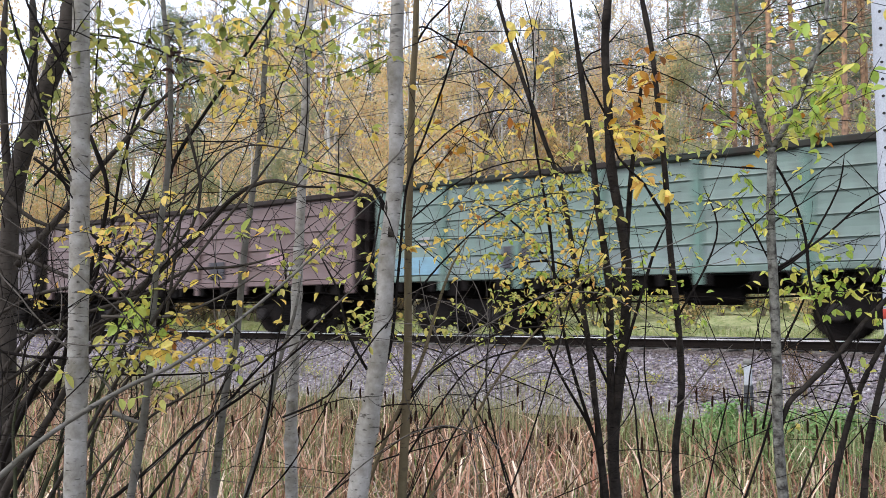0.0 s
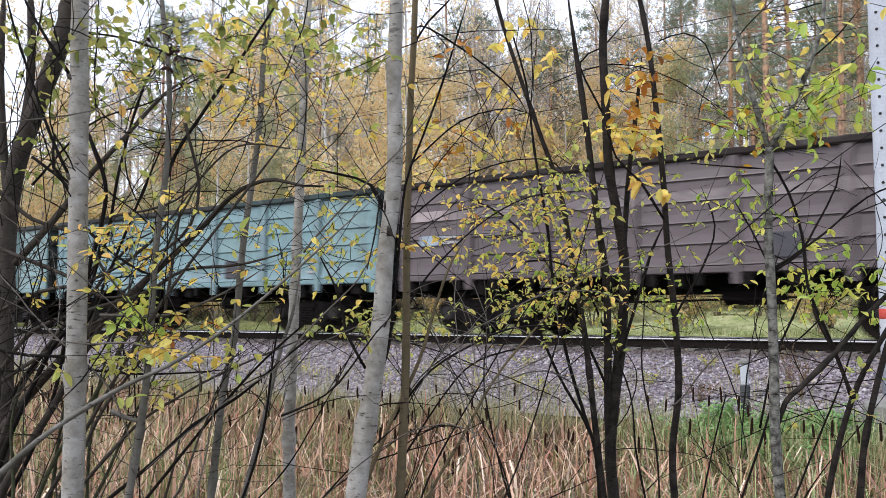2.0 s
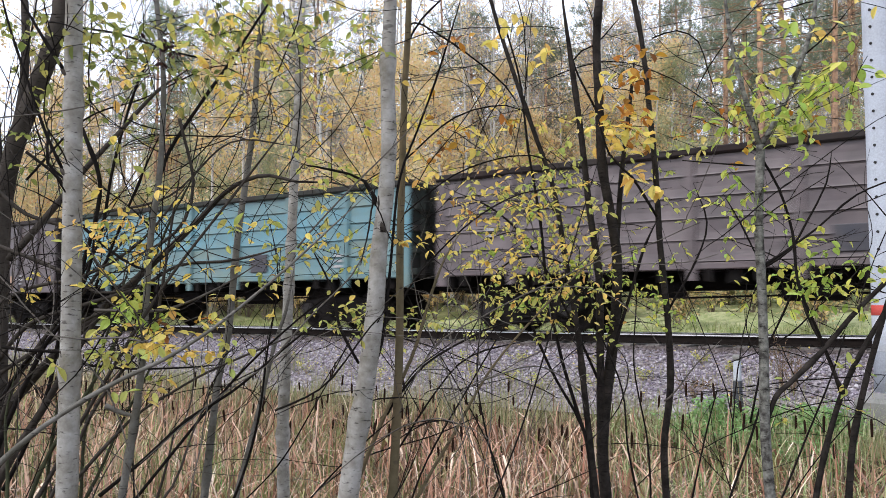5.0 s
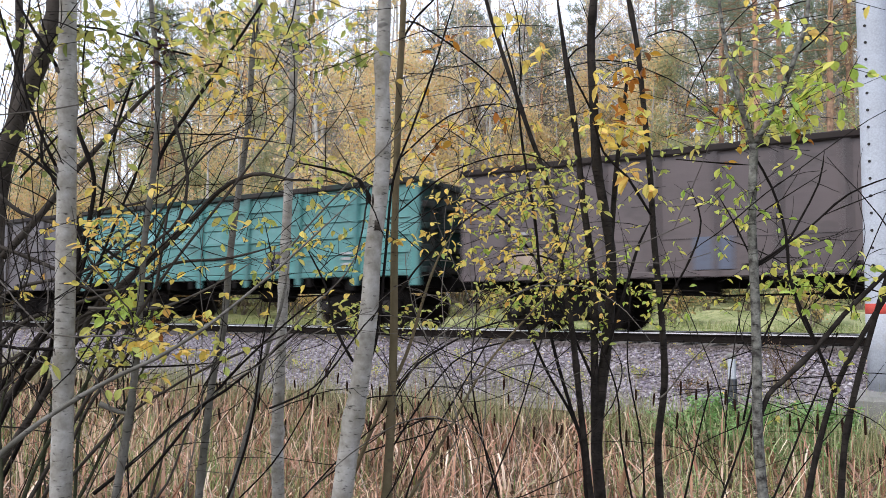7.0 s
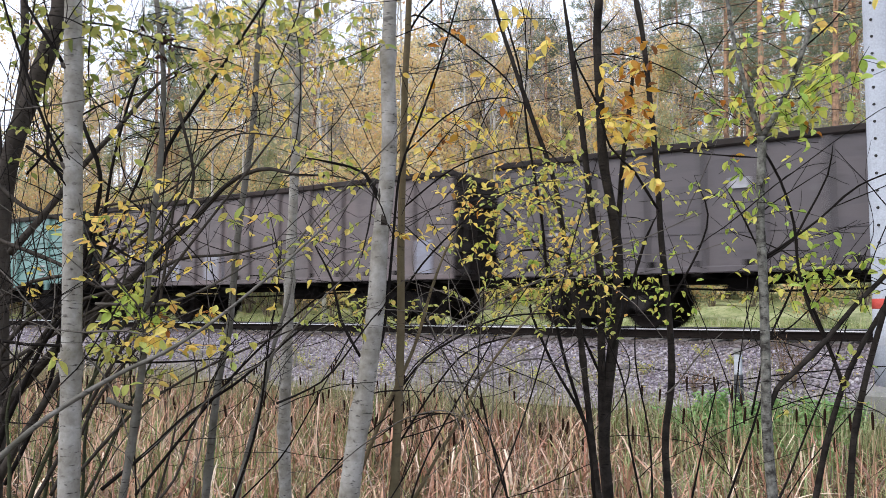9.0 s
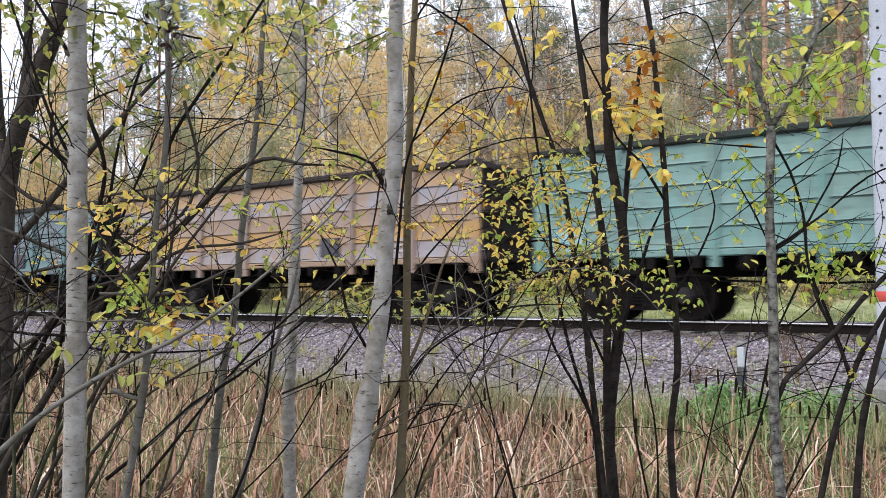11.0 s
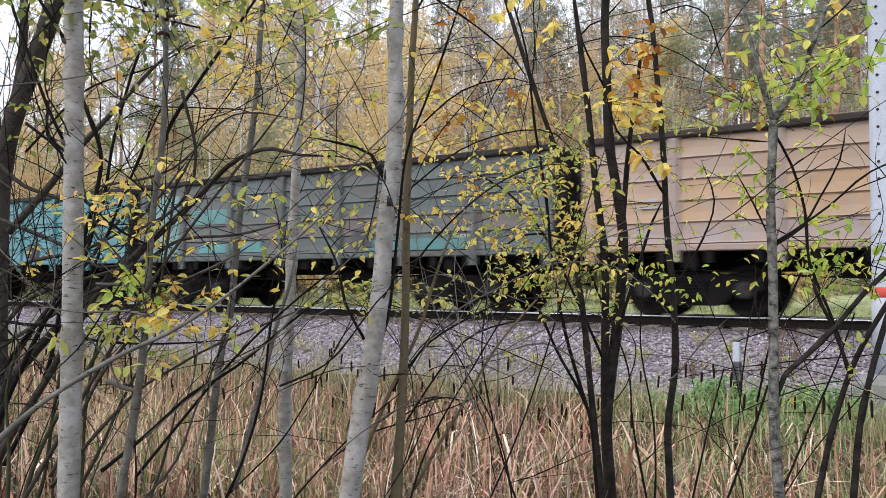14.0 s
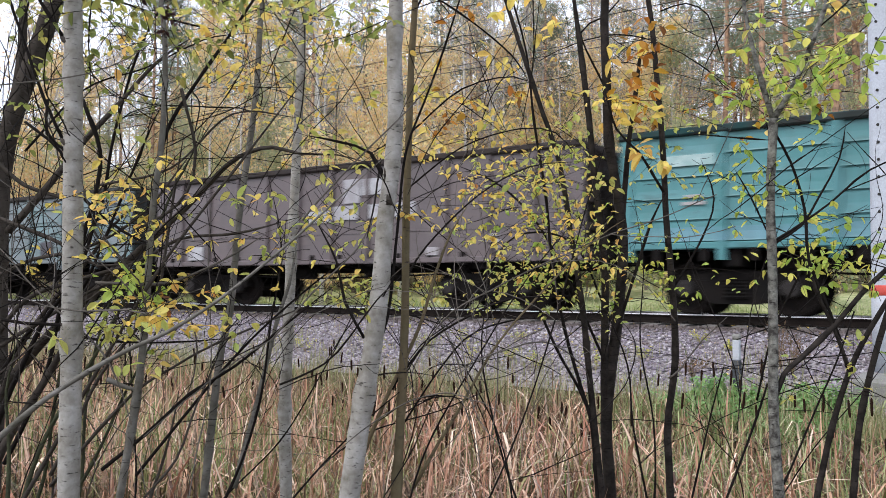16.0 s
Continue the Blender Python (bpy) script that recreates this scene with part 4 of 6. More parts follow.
sapling("aspen_sapling", "young aspen with a pale lichened trunk leaning over", "sapling", "saplings by the ditch")
limb("trunk", BARK_PALE, 0.0447, 0.0267, 2, (-2.115, 2.525, -0.350), (-2.075, 2.526, -0.105), (-2.033, 2.532, 0.119), (-1.990, 2.532, 0.409), (-1.965, 2.523, 0.654), (-1.938, 2.523, 0.833), (-1.914, 2.516, 1.056), (-1.907, 2.494, 1.324), (-1.892, 2.483, 1.525), (-1.877, 2.473, 1.726))
limb("limb", BARK_DARK, 0.0134, 0.0067, 0, (-2.031, 2.516, 0.054), (-2.041, 2.507, 0.067), (-2.057, 2.495, 0.080))
limb("limb", BARK_WILLOW, 0.0167, 0.0056, 0, (-1.937, 2.511, 0.719), (-1.938, 2.506, 0.764), (-1.942, 2.499, 0.808), (-1.945, 2.491, 0.863))
limb("limb", TWIG, 0.0068, 0.0030, 2, (-2.048, 2.527, 0.069), (-1.974, 2.556, 0.275), (-1.928, 2.553, 0.610), (-1.887, 2.548, 0.922), (-1.818, 2.574, 1.123), (-1.748, 2.601, 1.324), (-1.660, 2.631, 1.614), (-1.637, 2.637, 1.703))
limb("limb", TWIG, 0.0060, 0.0030, 1, (-2.052, 2.511, 0.197), (-2.110, 2.458, 0.342), (-2.130, 2.428, 0.498), (-2.196, 2.365, 0.677))
limb("limb", TWIG, 0.0076, 0.0030, 1, (-1.949, 2.520, 0.788), (-1.999, 2.473, 0.922), (-2.108, 2.395, 0.967), (-2.209, 2.325, 0.989))
limb("limb", TWIG, 0.0043, 0.0028, 1, (-2.193, 2.191, 0.034), (-2.091, 2.254, 0.086), (-2.009, 2.302, 0.157), (-1.882, 2.368, 0.348), (-1.797, 2.415, 0.444))
limb("limb", TWIG_GREY, 0.0037, 0.0029, 1, (-2.276, 2.239, 0.203), (-2.147, 2.308, 0.372), (-1.997, 2.392, 0.543), (-1.939, 2.419, 0.666))
limb("limb", TWIG_GREY, 0.0036, 0.0028, 1, (-2.095, 2.195, 0.639), (-2.063, 2.212, 0.689), (-1.917, 2.292, 0.867), (-1.749, 2.385, 1.057), (-1.663, 2.431, 1.176))
limb("limb", TWIG, 0.0032, 0.0024, 1, (-2.343, 2.612, -0.345), (-2.181, 2.708, -0.212), (-1.929, 2.868, -0.118), (-1.735, 2.988, -0.018))
wands(TWIG, 3, -0.75, 0.05, 3.0, 4.0, (0.30, 0.35), 0.0055)
spray(LEAF_LIME, 90, (-2.30, 2.60, 0.62), 0.30, 0.22, 0.30, 0.040)
spray(LEAF_YELLOW, 60, (-1.99, 2.75, 0.80), 0.25, 0.22, 0.30, 0.040)
tangle(TWIG, 6, (-2.10, 2.52, 0.94), 0.28, 0.46, 0.40, 0.7)
spray(LEAF_LIME, 76, (-2.24, 2.55, 0.95), 0.17, 0.21, 0.30, 0.045)
spray(LEAF_YELLOW, 44, (-2.31, 2.29, 0.72), 0.20, 0.20, 0.30, 0.045)

sapling("alder_sapling", "thin olive brown alder with jointed stem", "sapling", "saplings by the ditch")
limb("trunk", BARK_OLIVE, 0.0203, 0.0122, 3, (-2.027, 2.707, -0.374), (-1.995, 2.691, -0.006), (-1.972, 2.674, 0.317), (-1.955, 2.650, 0.662), (-1.932, 2.631, 1.007), (-1.909, 2.613, 1.330), (-1.893, 2.607, 1.491), (-1.873, 2.593, 1.767))
limb("limb", BARK_OLIVE, 0.0102, 0.0051, 1, (-2.183, 2.607, -0.420), (-2.138, 2.623, -0.282), (-2.050, 2.658, -0.052), (-1.932, 2.710, 0.225), (-1.864, 2.733, 0.455), (-1.808, 2.754, 0.616), (-1.745, 2.784, 0.731))
limb("limb", TWIG, 0.0047, 0.0031, 1, (-1.890, 2.607, 1.514), (-1.838, 2.633, 1.606), (-1.777, 2.666, 1.675), (-1.726, 2.694, 1.744))
limb("limb", TWIG, 0.0062, 0.0031, 2, (-2.030, 2.669, -0.017), (-1.996, 2.685, 0.043), (-1.892, 2.741, 0.186), (-1.745, 2.829, 0.291), (-1.611, 2.912, 0.356), (-1.383, 3.065, 0.370))
limb("limb", BARK_OLIVE, 0.0083, 0.0031, 2, (-2.032, 2.832, -0.445), (-1.966, 2.863, -0.314), (-1.936, 2.877, -0.253), (-1.862, 2.913, -0.118), (-1.715, 2.983, 0.165), (-1.510, 3.093, 0.435), (-1.352, 3.182, 0.611), (-1.247, 3.244, 0.694))
limb("limb", TWIG, 0.0040, 0.0024, 1, (-1.988, 2.711, 1.037), (-1.799, 2.819, 1.225), (-1.617, 2.936, 1.279), (-1.518, 3.007, 1.227))
limb("limb", TWIG, 0.0040, 0.0024, 2, (-2.021, 2.713, 0.793), (-1.810, 2.836, 0.983), (-1.605, 2.966, 1.064), (-1.479, 3.052, 1.049), (-1.413, 3.106, 0.954))
limb("limb", TWIG, 0.0049, 0.0024, 2, (-2.039, 2.740, 0.409), (-1.944, 2.787, 0.575), (-1.756, 2.892, 0.788), (-1.573, 3.003, 0.907), (-1.394, 3.121, 0.931))
limb("limb", TWIG, 0.0049, 0.0032, 2, (-2.076, 2.778, -0.208), (-1.908, 2.862, 0.077), (-1.783, 2.932, 0.219), (-1.563, 3.073, 0.290))
limb("limb", TWIG, 0.0042, 0.0042, 1, (-1.991, 2.767, 1.654), (-1.949, 2.795, 1.652), (-1.792, 2.914, 1.527), (-1.660, 3.016, 1.388), (-1.612, 3.059, 1.288))
tangle(TWIG, 7, (-1.84, 2.80, 1.14), 0.29, 0.48, 0.40, 0.7)
tangle(TWIG, 12, (-2.11, 2.86, -0.03), 0.37, 0.32, 0.40, 0.8)
spray(LEAF_ORANGE, 50, (-1.89, 2.88, 1.19), 0.29, 0.22, 0.40, 0.045)
spray(LEAF_YELLOW, 70, (-1.99, 2.94, 1.15), 0.23, 0.15, 0.40, 0.05)
spray(LEAF_LIME, 171, (-2.21, 2.87, 0.38), 0.33, 0.08, 0.40, 0.034)
tangle(TWIG_GREY, 8, (-1.77, 2.82, 0.20), 0.32, 0.32, 0.40, 0.8)

sapling("aspen_sapling", "slender grey aspen with a spotted foot", "sapling", "saplings by the ditch")
limb("trunk", BARK_PALE, 0.0367, 0.0198, 3, (-3.342, 3.426, -0.681), (-3.329, 3.396, -0.296), (-3.294, 3.373, 0.154), (-3.251, 3.350, 0.667), (-3.210, 3.329, 1.148), (-3.169, 3.307, 1.630), (-3.137, 3.289, 2.015), (-3.113, 3.276, 2.303))
tangle(TWIG, 6, (-2.86, 3.07, 1.32), 0.35, 0.68, 0.40, 0.8)
spray(LEAF_LIME, 114, (-2.88, 2.99, 1.87), 0.35, 0.18, 0.40, 0.050)
spray(LEAF_YELLOW, 171, (-2.98, 3.19, 1.61), 0.49, 0.40, 0.50, 0.045)

sapling("alder_sapling", "slender grey alder with a bent stem", "sapling", "saplings by the ditch")
limb("trunk", BARK_GREY, 0.0212, 0.0129, 3, (-3.397, 2.895, -0.586), (-3.314, 2.892, -0.000), (-3.251, 2.904, 0.293), (-3.192, 2.896, 0.761), (-3.134, 2.899, 1.113), (-3.089, 2.900, 1.406), (-3.055, 2.887, 1.758), (-2.996, 2.888, 2.138))
tangle(TWIG, 6, (-3.02, 2.71, 1.41), 0.34, 0.62, 0.40, 0.8)
spray(LEAF_YELLOW, 171, (-3.08, 2.76, 1.58), 0.40, 0.32, 0.50, 0.050)
spray(LEAF_LIME, 114, (-3.10, 2.73, 1.84), 0.34, 0.17, 0.40, 0.050)

sapling("alder_sapling", "slender grey alder with a crooked knee", "sapling", "saplings by the ditch")
limb("trunk", BARK_GREY, 0.0171, 0.0095, 3, (-3.041, 2.148, -0.397), (-2.983, 2.156, -0.089), (-2.940, 2.156, 0.195), (-2.913, 2.147, 0.456), (-2.885, 2.139, 0.717), (-2.837, 2.140, 1.026), (-2.811, 2.122, 1.381), (-2.820, 2.085, 1.690), (-2.822, 2.071, 1.808))
tangle(TWIG, 9, (-2.88, 2.13, 0.79), 0.36, 0.60, 0.40, 0.8)
spray(LEAF_LIME, 60, (-2.94, 2.10, 0.72), 0.19, 0.14, 0.30, 0.042)
spray(LEAF_LIME, 30, (-2.81, 2.23, 0.31), 0.21, 0.11, 0.30, 0.045)
spray(LEAF_GREEN, 44, (-2.86, 2.07, 0.41), 0.07, 0.09, 0.30, 0.050)
spray(LEAF_OLIVE, 120, (-2.67, 2.08, 1.54), 0.30, 0.16, 0.40, 0.050)
tangle(TWIG, 10, (-3.29, 2.16, 0.21), 0.43, 0.40, 0.40, 0.9)
tangle(TWIG, 8, (-2.82, 2.74, 0.04), 0.35, 0.40, 0.40, 0.8)
spray(LEAF_DARK, 33, (-2.61, 2.01, 1.44), 0.05, 0.02, 0.05, 0.030)
tangle(TWIG_GREY, 7, (-2.80, 2.02, 0.01), 0.40, 0.29, 0.40, 0.8)

sapling("willow_tree", "old dark leaning willow with forked stem", "tree", "saplings by the ditch")
limb("trunk", BARK_WILLOW, 0.0423, 0.0479, 3, (-4.415, 2.334, -0.610), (-4.357, 2.312, -0.010), (-4.326, 2.278, 0.530), (-4.291, 2.258, 0.950), (-4.232, 2.268, 1.250), (-4.140, 2.302, 1.520), (-4.053, 2.336, 1.760), (-3.971, 2.364, 2.030), (-3.939, 2.370, 2.180))
limb("limb", BARK_WILLOW, 0.0235, 0.0188, 2, (-4.231, 2.265, 1.280), (-4.174, 2.273, 1.580), (-4.149, 2.262, 1.850), (-4.143, 2.233, 2.180))
limb("limb", BARK_WILLOW, 0.0235, 0.0141, 2, (-4.291, 2.258, 0.950), (-4.299, 2.216, 1.310), (-4.292, 2.178, 1.730), (-4.253, 2.159, 2.180))
limb("limb", BARK_WILLOW, 0.0265, 0.0056, 3, (-4.274, 2.265, -0.191), (-4.117, 2.268, -0.051), (-3.869, 2.324, 0.183), (-3.617, 2.385, 0.382), (-3.348, 2.456, 0.600), (-3.098, 2.516, 0.797), (-2.900, 2.545, 0.955), (-2.755, 2.549, 1.007), (-2.616, 2.554, 1.015), (-2.462, 2.574, 0.975), (-2.290, 2.603, 0.961), (-2.145, 2.617, 0.919))
limb("limb", BARK_GREY, 0.0118, 0.0017, 2, (-2.664, 1.178, -0.262), (-2.504, 1.271, -0.111), (-2.401, 1.329, -0.007), (-2.328, 1.372, 0.061), (-2.227, 1.432, 0.137), (-2.119, 1.497, 0.207), (-2.026, 1.555, 0.257), (-1.911, 1.624, 0.341), (-1.809, 1.683, 0.433), (-1.706, 1.742, 0.533), (-1.619, 1.792, 0.625), (-1.531, 1.841, 0.717), (-1.457, 1.883, 0.793))
limb("limb", BARK_WILLOW, 0.0109, 0.0073, 2, (-3.888, 1.947, 0.741), (-3.715, 2.071, 0.661), (-3.564, 2.180, 0.582), (-3.447, 2.269, 0.489), (-3.302, 2.363, 0.515))
limb("limb", TWIG, 0.0082, 0.0034, 1, (-3.684, 1.891, 0.258), (-3.539, 1.991, 0.228), (-3.403, 2.083, 0.221), (-3.343, 2.129, 0.171), (-3.166, 2.250, 0.148), (-2.957, 2.391, 0.153), (-2.789, 2.502, 0.171))
limb("limb", BARK_WILLOW, 0.0154, 0.0067, 2, (-4.250, 2.083, -0.623), (-4.160, 2.124, -0.427), (-4.094, 2.152, -0.260), (-3.986, 2.193, 0.047), (-3.835, 2.269, 0.298), (-3.686, 2.349, 0.493), (-3.512, 2.441, 0.744), (-3.344, 2.542, 0.856))
limb("limb", BARK_WILLOW, 0.0122, 0.0048, 2, (-3.896, 2.007, 0.091), (-3.730, 2.094, 0.330), (-3.527, 2.221, 0.423), (-3.280, 2.378, 0.515), (-3.121, 2.475, 0.621), (-2.899, 2.621, 0.648), (-2.652, 2.779, 0.727))
limb("limb", BARK_WILLOW, 0.0191, 0.0061, 3, (-3.881, 2.081, 0.654), (-3.712, 2.172, 0.872), (-3.567, 2.249, 1.076), (-3.434, 2.322, 1.239), (-3.254, 2.420, 1.462), (-3.113, 2.504, 1.579))
limb("limb", TWIG, 0.0095, 0.0047, 2, (-3.147, 2.325, 0.729), (-3.077, 2.337, 1.075), (-2.945, 2.401, 1.320), (-2.790, 2.480, 1.566), (-2.621, 2.564, 1.855), (-2.590, 2.578, 1.932))
limb("limb", TWIG, 0.0056, 0.0027, 2, (-3.795, 2.100, 1.035), (-3.550, 2.235, 1.326), (-3.305, 2.389, 1.432), (-3.124, 2.500, 1.538), (-3.019, 2.566, 1.585), (-2.839, 2.685, 1.607))
limb("limb", TWIG, 0.0048, 0.0048, 1, (-3.465, 2.129, 1.735), (-3.306, 2.240, 1.708), (-3.111, 2.379, 1.629), (-2.941, 2.498, 1.584))
limb("limb", BARK_WILLOW, 0.0092, 0.0034, 1, (-3.489, 2.098, -0.495), (-3.378, 2.158, -0.344), (-3.164, 2.274, -0.078), (-3.004, 2.370, 0.045), (-2.851, 2.463, 0.145), (-2.540, 2.656, 0.301), (-2.404, 2.742, 0.359))
limb("limb", TWIG, 0.0100, 0.0044, 1, (-3.206, 2.158, -0.397), (-3.040, 2.254, -0.240), (-2.873, 2.348, -0.065), (-2.707, 2.448, 0.057), (-2.505, 2.564, 0.250), (-2.335, 2.662, 0.409))
limb("limb", BARK_WILLOW, 0.0061, 0.0036, 1, (-3.440, 2.235, 0.860), (-3.143, 2.427, 0.947), (-2.895, 2.568, 1.199), (-2.631, 2.747, 1.183))
limb("limb", TWIG, 0.0093, 0.0046, 2, (-3.949, 2.104, -0.026), (-3.812, 2.174, 0.192), (-3.623, 2.285, 0.355), (-3.522, 2.330, 0.573), (-3.342, 2.405, 1.035), (-3.240, 2.448, 1.280))
limb("limb", BARK_WILLOW, 0.0112, 0.0075, 2, (-3.954, 1.993, 1.035), (-3.803, 2.111, 0.872), (-3.625, 2.239, 0.790), (-3.500, 2.345, 0.573))
limb("limb", TWIG, 0.0115, 0.0050, 2, (-4.058, 2.199, -0.483), (-3.954, 2.245, -0.260), (-3.848, 2.288, 0.019), (-3.760, 2.308, 0.410), (-3.604, 2.376, 0.772), (-3.528, 2.390, 1.135), (-3.404, 2.431, 1.554), (-3.224, 2.515, 1.916))
limb("limb", BARK_WILLOW, 0.0095, 0.0047, 1, (-3.779, 1.932, 0.409), (-3.602, 2.041, 0.513), (-3.406, 2.167, 0.564), (-3.184, 2.301, 0.719), (-2.977, 2.411, 1.003))
limb("limb", BARK_WILLOW, 0.0232, 0.0096, 2, (-4.028, 2.104, -0.543), (-3.927, 2.149, -0.325), (-3.779, 2.223, -0.067), (-3.680, 2.270, 0.124), (-3.581, 2.319, 0.301), (-3.494, 2.361, 0.464), (-3.409, 2.406, 0.573))
limb("limb", BARK_WILLOW, 0.0120, 0.0067, 1, (-3.897, 2.009, 0.065), (-3.783, 2.077, 0.158), (-3.623, 2.172, 0.272), (-3.486, 2.255, 0.370), (-3.327, 2.353, 0.449))
limb("limb", TWIG, 0.0140, 0.0061, 1, (-3.842, 1.979, -0.468), (-3.753, 2.010, -0.184), (-3.656, 2.052, 0.048), (-3.561, 2.095, 0.254), (-3.457, 2.149, 0.409), (-3.370, 2.184, 0.642), (-3.349, 2.175, 0.874))
limb("limb", TWIG, 0.0067, 0.0053, 1, (-3.598, 2.089, 1.258), (-3.610, 2.097, 1.099), (-3.543, 2.150, 1.019), (-3.505, 2.189, 0.887), (-3.494, 2.210, 0.754))
limb("limb", TWIG, 0.0088, 0.0105, 1, (-3.375, 2.120, 1.235), (-3.321, 2.180, 1.003), (-3.352, 2.180, 0.796), (-3.404, 2.164, 0.616), (-3.435, 2.164, 0.409))
limb("limb", BARK_WILLOW, 0.0086, 0.0052, 1, (-3.487, 2.095, -0.445), (-3.371, 2.148, -0.194), (-3.278, 2.190, 0.007), (-3.075, 2.295, 0.309), (-3.024, 2.309, 0.510), (-2.972, 2.313, 0.811), (-2.925, 2.320, 1.062))
limb("limb", TWIG, 0.0068, 0.0058, 1, (-3.497, 1.929, 1.112), (-3.378, 2.023, 0.987), (-3.323, 2.077, 0.811), (-3.164, 2.202, 0.635), (-3.022, 2.306, 0.560))
limb("limb", BARK_WILLOW, 0.0066, 0.0066, 1, (-2.844, 2.235, 1.239), (-2.806, 2.288, 0.971), (-2.845, 2.279, 0.800), (-2.931, 2.231, 0.702), (-3.056, 2.154, 0.629))
limb("limb", BARK_GREY, 0.0154, 0.0070, 1, (-3.122, 2.839, -0.595), (-3.079, 2.851, -0.427), (-2.995, 2.876, -0.107), (-2.908, 2.898, 0.242), (-2.854, 2.918, 0.410), (-2.809, 2.925, 0.633))
limb("limb", TWIG, 0.0076, 0.0038, 1, (-3.173, 2.306, -0.445), (-2.994, 2.401, -0.194), (-2.838, 2.484, 0.020), (-2.683, 2.570, 0.208), (-2.485, 2.682, 0.409), (-2.311, 2.784, 0.560))
limb("limb", TWIG_GREY, 0.0071, 0.0036, 1, (-3.097, 2.028, 0.409), (-2.860, 2.188, 0.409), (-2.658, 2.314, 0.504), (-2.495, 2.412, 0.622))
limb("limb", BARK_GREY, 0.0119, 0.0060, 1, (-3.077, 2.083, 0.006), (-3.009, 2.132, -0.030), (-2.964, 2.162, -0.023), (-2.951, 2.160, 0.077))
spray(LEAF_YELLOW, 50, (-3.16, 2.19, 0.74), 0.11, 0.11, 0.25, 0.055)
spray(LEAF_GREEN, 50, (-3.07, 2.17, 0.42), 0.07, 0.07, 0.20, 0.06)
spray(LEAF_YELLOW, 90, (-2.76, 2.16, 0.28), 0.15, 0.10, 0.15, 0.055)
spray(LEAF_ORANGE, 20, (-2.96, 2.36, 0.33), 0.15, 0.08, 0.20, 0.05)
spray(LEAF_LIME, 50, (-3.12, 2.16, 0.21), 0.15, 0.07, 0.30, 0.055)
spray(LEAF_LIME, 20, (-2.58, 2.46, 0.75), 0.10, 0.10, 0.20, 0.06)
spray(LEAF_LIME, 24, (-3.04, 2.34, 0.08), 0.23, 0.15, 0.30, 0.05)
spray(LEAF_YELLOW, 70, (-2.86, 2.05, 0.70), 0.28, 0.18, 0.30, 0.045)
spray(LEAF_LIME, 80, (-2.55, 2.15, 1.50), 0.32, 0.16, 0.30, 0.050)
spray(LEAF_OLIVE, 120, (-2.16, 2.33, 1.50), 0.34, 0.16, 0.40, 0.046)
spray(LEAF_OLIVE, 90, (-2.90, 1.85, 1.40), 0.28, 0.20, 0.30, 0.046)
spray(LEAF_YELLOW, 60, (-2.62, 2.30, 1.36), 0.30, 0.22, 0.30, 0.048)
wands(BARK_MOSS, 6, -2.35, -1.45, 3.3, 4.6, (0.22, 0.28), 0.012)
wands(TWIG, 4, -2.30, -1.00, 3.0, 4.4, (0.35, 0.35), 0.007)
wands(BARK_WILLOW, 4, -2.30, -1.30, 3.2, 4.4, (0.30, 0.40), 0.010)
tangle(TWIG, 16, (-3.65, 2.12, 0.62), 0.35, 0.74, 0.60, 0.9)
tangle(BARK_WILLOW, 14, (-3.61, 2.15, 0.62), 0.37, 0.74, 0.60, 1.0)
tangle(BARK_WILLOW, 12, (-3.44, 2.07, 0.16), 0.38, 0.43, 0.50, 0.9)
tangle(TWIG, 8, (-3.58, 2.10, 0.10), 0.28, 0.44, 0.50, 0.9)
tangle(TWIG, 9, (-3.73, 2.21, 1.58), 0.45, 0.45, 0.60, 0.9)
spray(LEAF_OLIVE, 230, (-3.81, 2.30, 1.32), 0.46, 0.32, 0.60, 0.045)
spray(LEAF_OLIVE, 120, (-3.88, 2.20, 1.84), 0.32, 0.20, 0.60, 0.050)
spray(LEAF_YELLOW, 76, (-3.70, 2.32, 0.63), 0.39, 0.25, 0.40, 0.045)

sapling("willow_shrub", "dark many-stemmed willow shrub beside the reeds", "shrub", "saplings by the ditch")
limb("trunk", BARK_DARK, 0.0335, 0.0215, 1, (-1.766, 4.363, -0.657), (-1.770, 4.329, -0.343), (-1.734, 4.321, -0.029), (-1.690, 4.318, 0.285), (-1.657, 4.302, 0.661), (-1.675, 4.261, 0.944), (-1.703, 4.213, 1.226), (-1.703, 4.179, 1.572), (-1.700, 4.146, 1.917), (-1.665, 4.134, 2.262))
limb("limb", BARK_DARK, 0.0246, 0.0135, 1, (-1.771, 4.347, -0.531), (-1.772, 4.315, -0.218), (-1.759, 4.285, 0.159), (-1.746, 4.249, 0.599), (-1.773, 4.192, 0.975), (-1.793, 4.137, 1.383), (-1.819, 4.081, 1.760), (-1.845, 4.029, 2.105), (-1.853, 4.007, 2.262))
limb("stem", BARK_DARK, 0.0193, 0.0095, 1, (-1.770, 4.237, -0.633), (-1.797, 4.166, -0.112), (-1.816, 4.112, 0.287), (-1.854, 4.046, 0.686), (-1.894, 3.979, 1.085), (-1.969, 3.897, 1.392), (-2.044, 3.815, 1.699), (-2.107, 3.744, 1.975), (-2.154, 3.688, 2.221))
limb("stem", TWIG, 0.0116, 0.0052, 1, (-1.788, 4.225, -0.633), (-1.799, 4.186, -0.327), (-1.837, 4.142, -0.142), (-1.899, 4.069, 0.165), (-1.945, 4.000, 0.533), (-1.961, 3.952, 0.901), (-1.999, 3.886, 1.300), (-2.020, 3.835, 1.668), (-2.070, 3.772, 1.945))
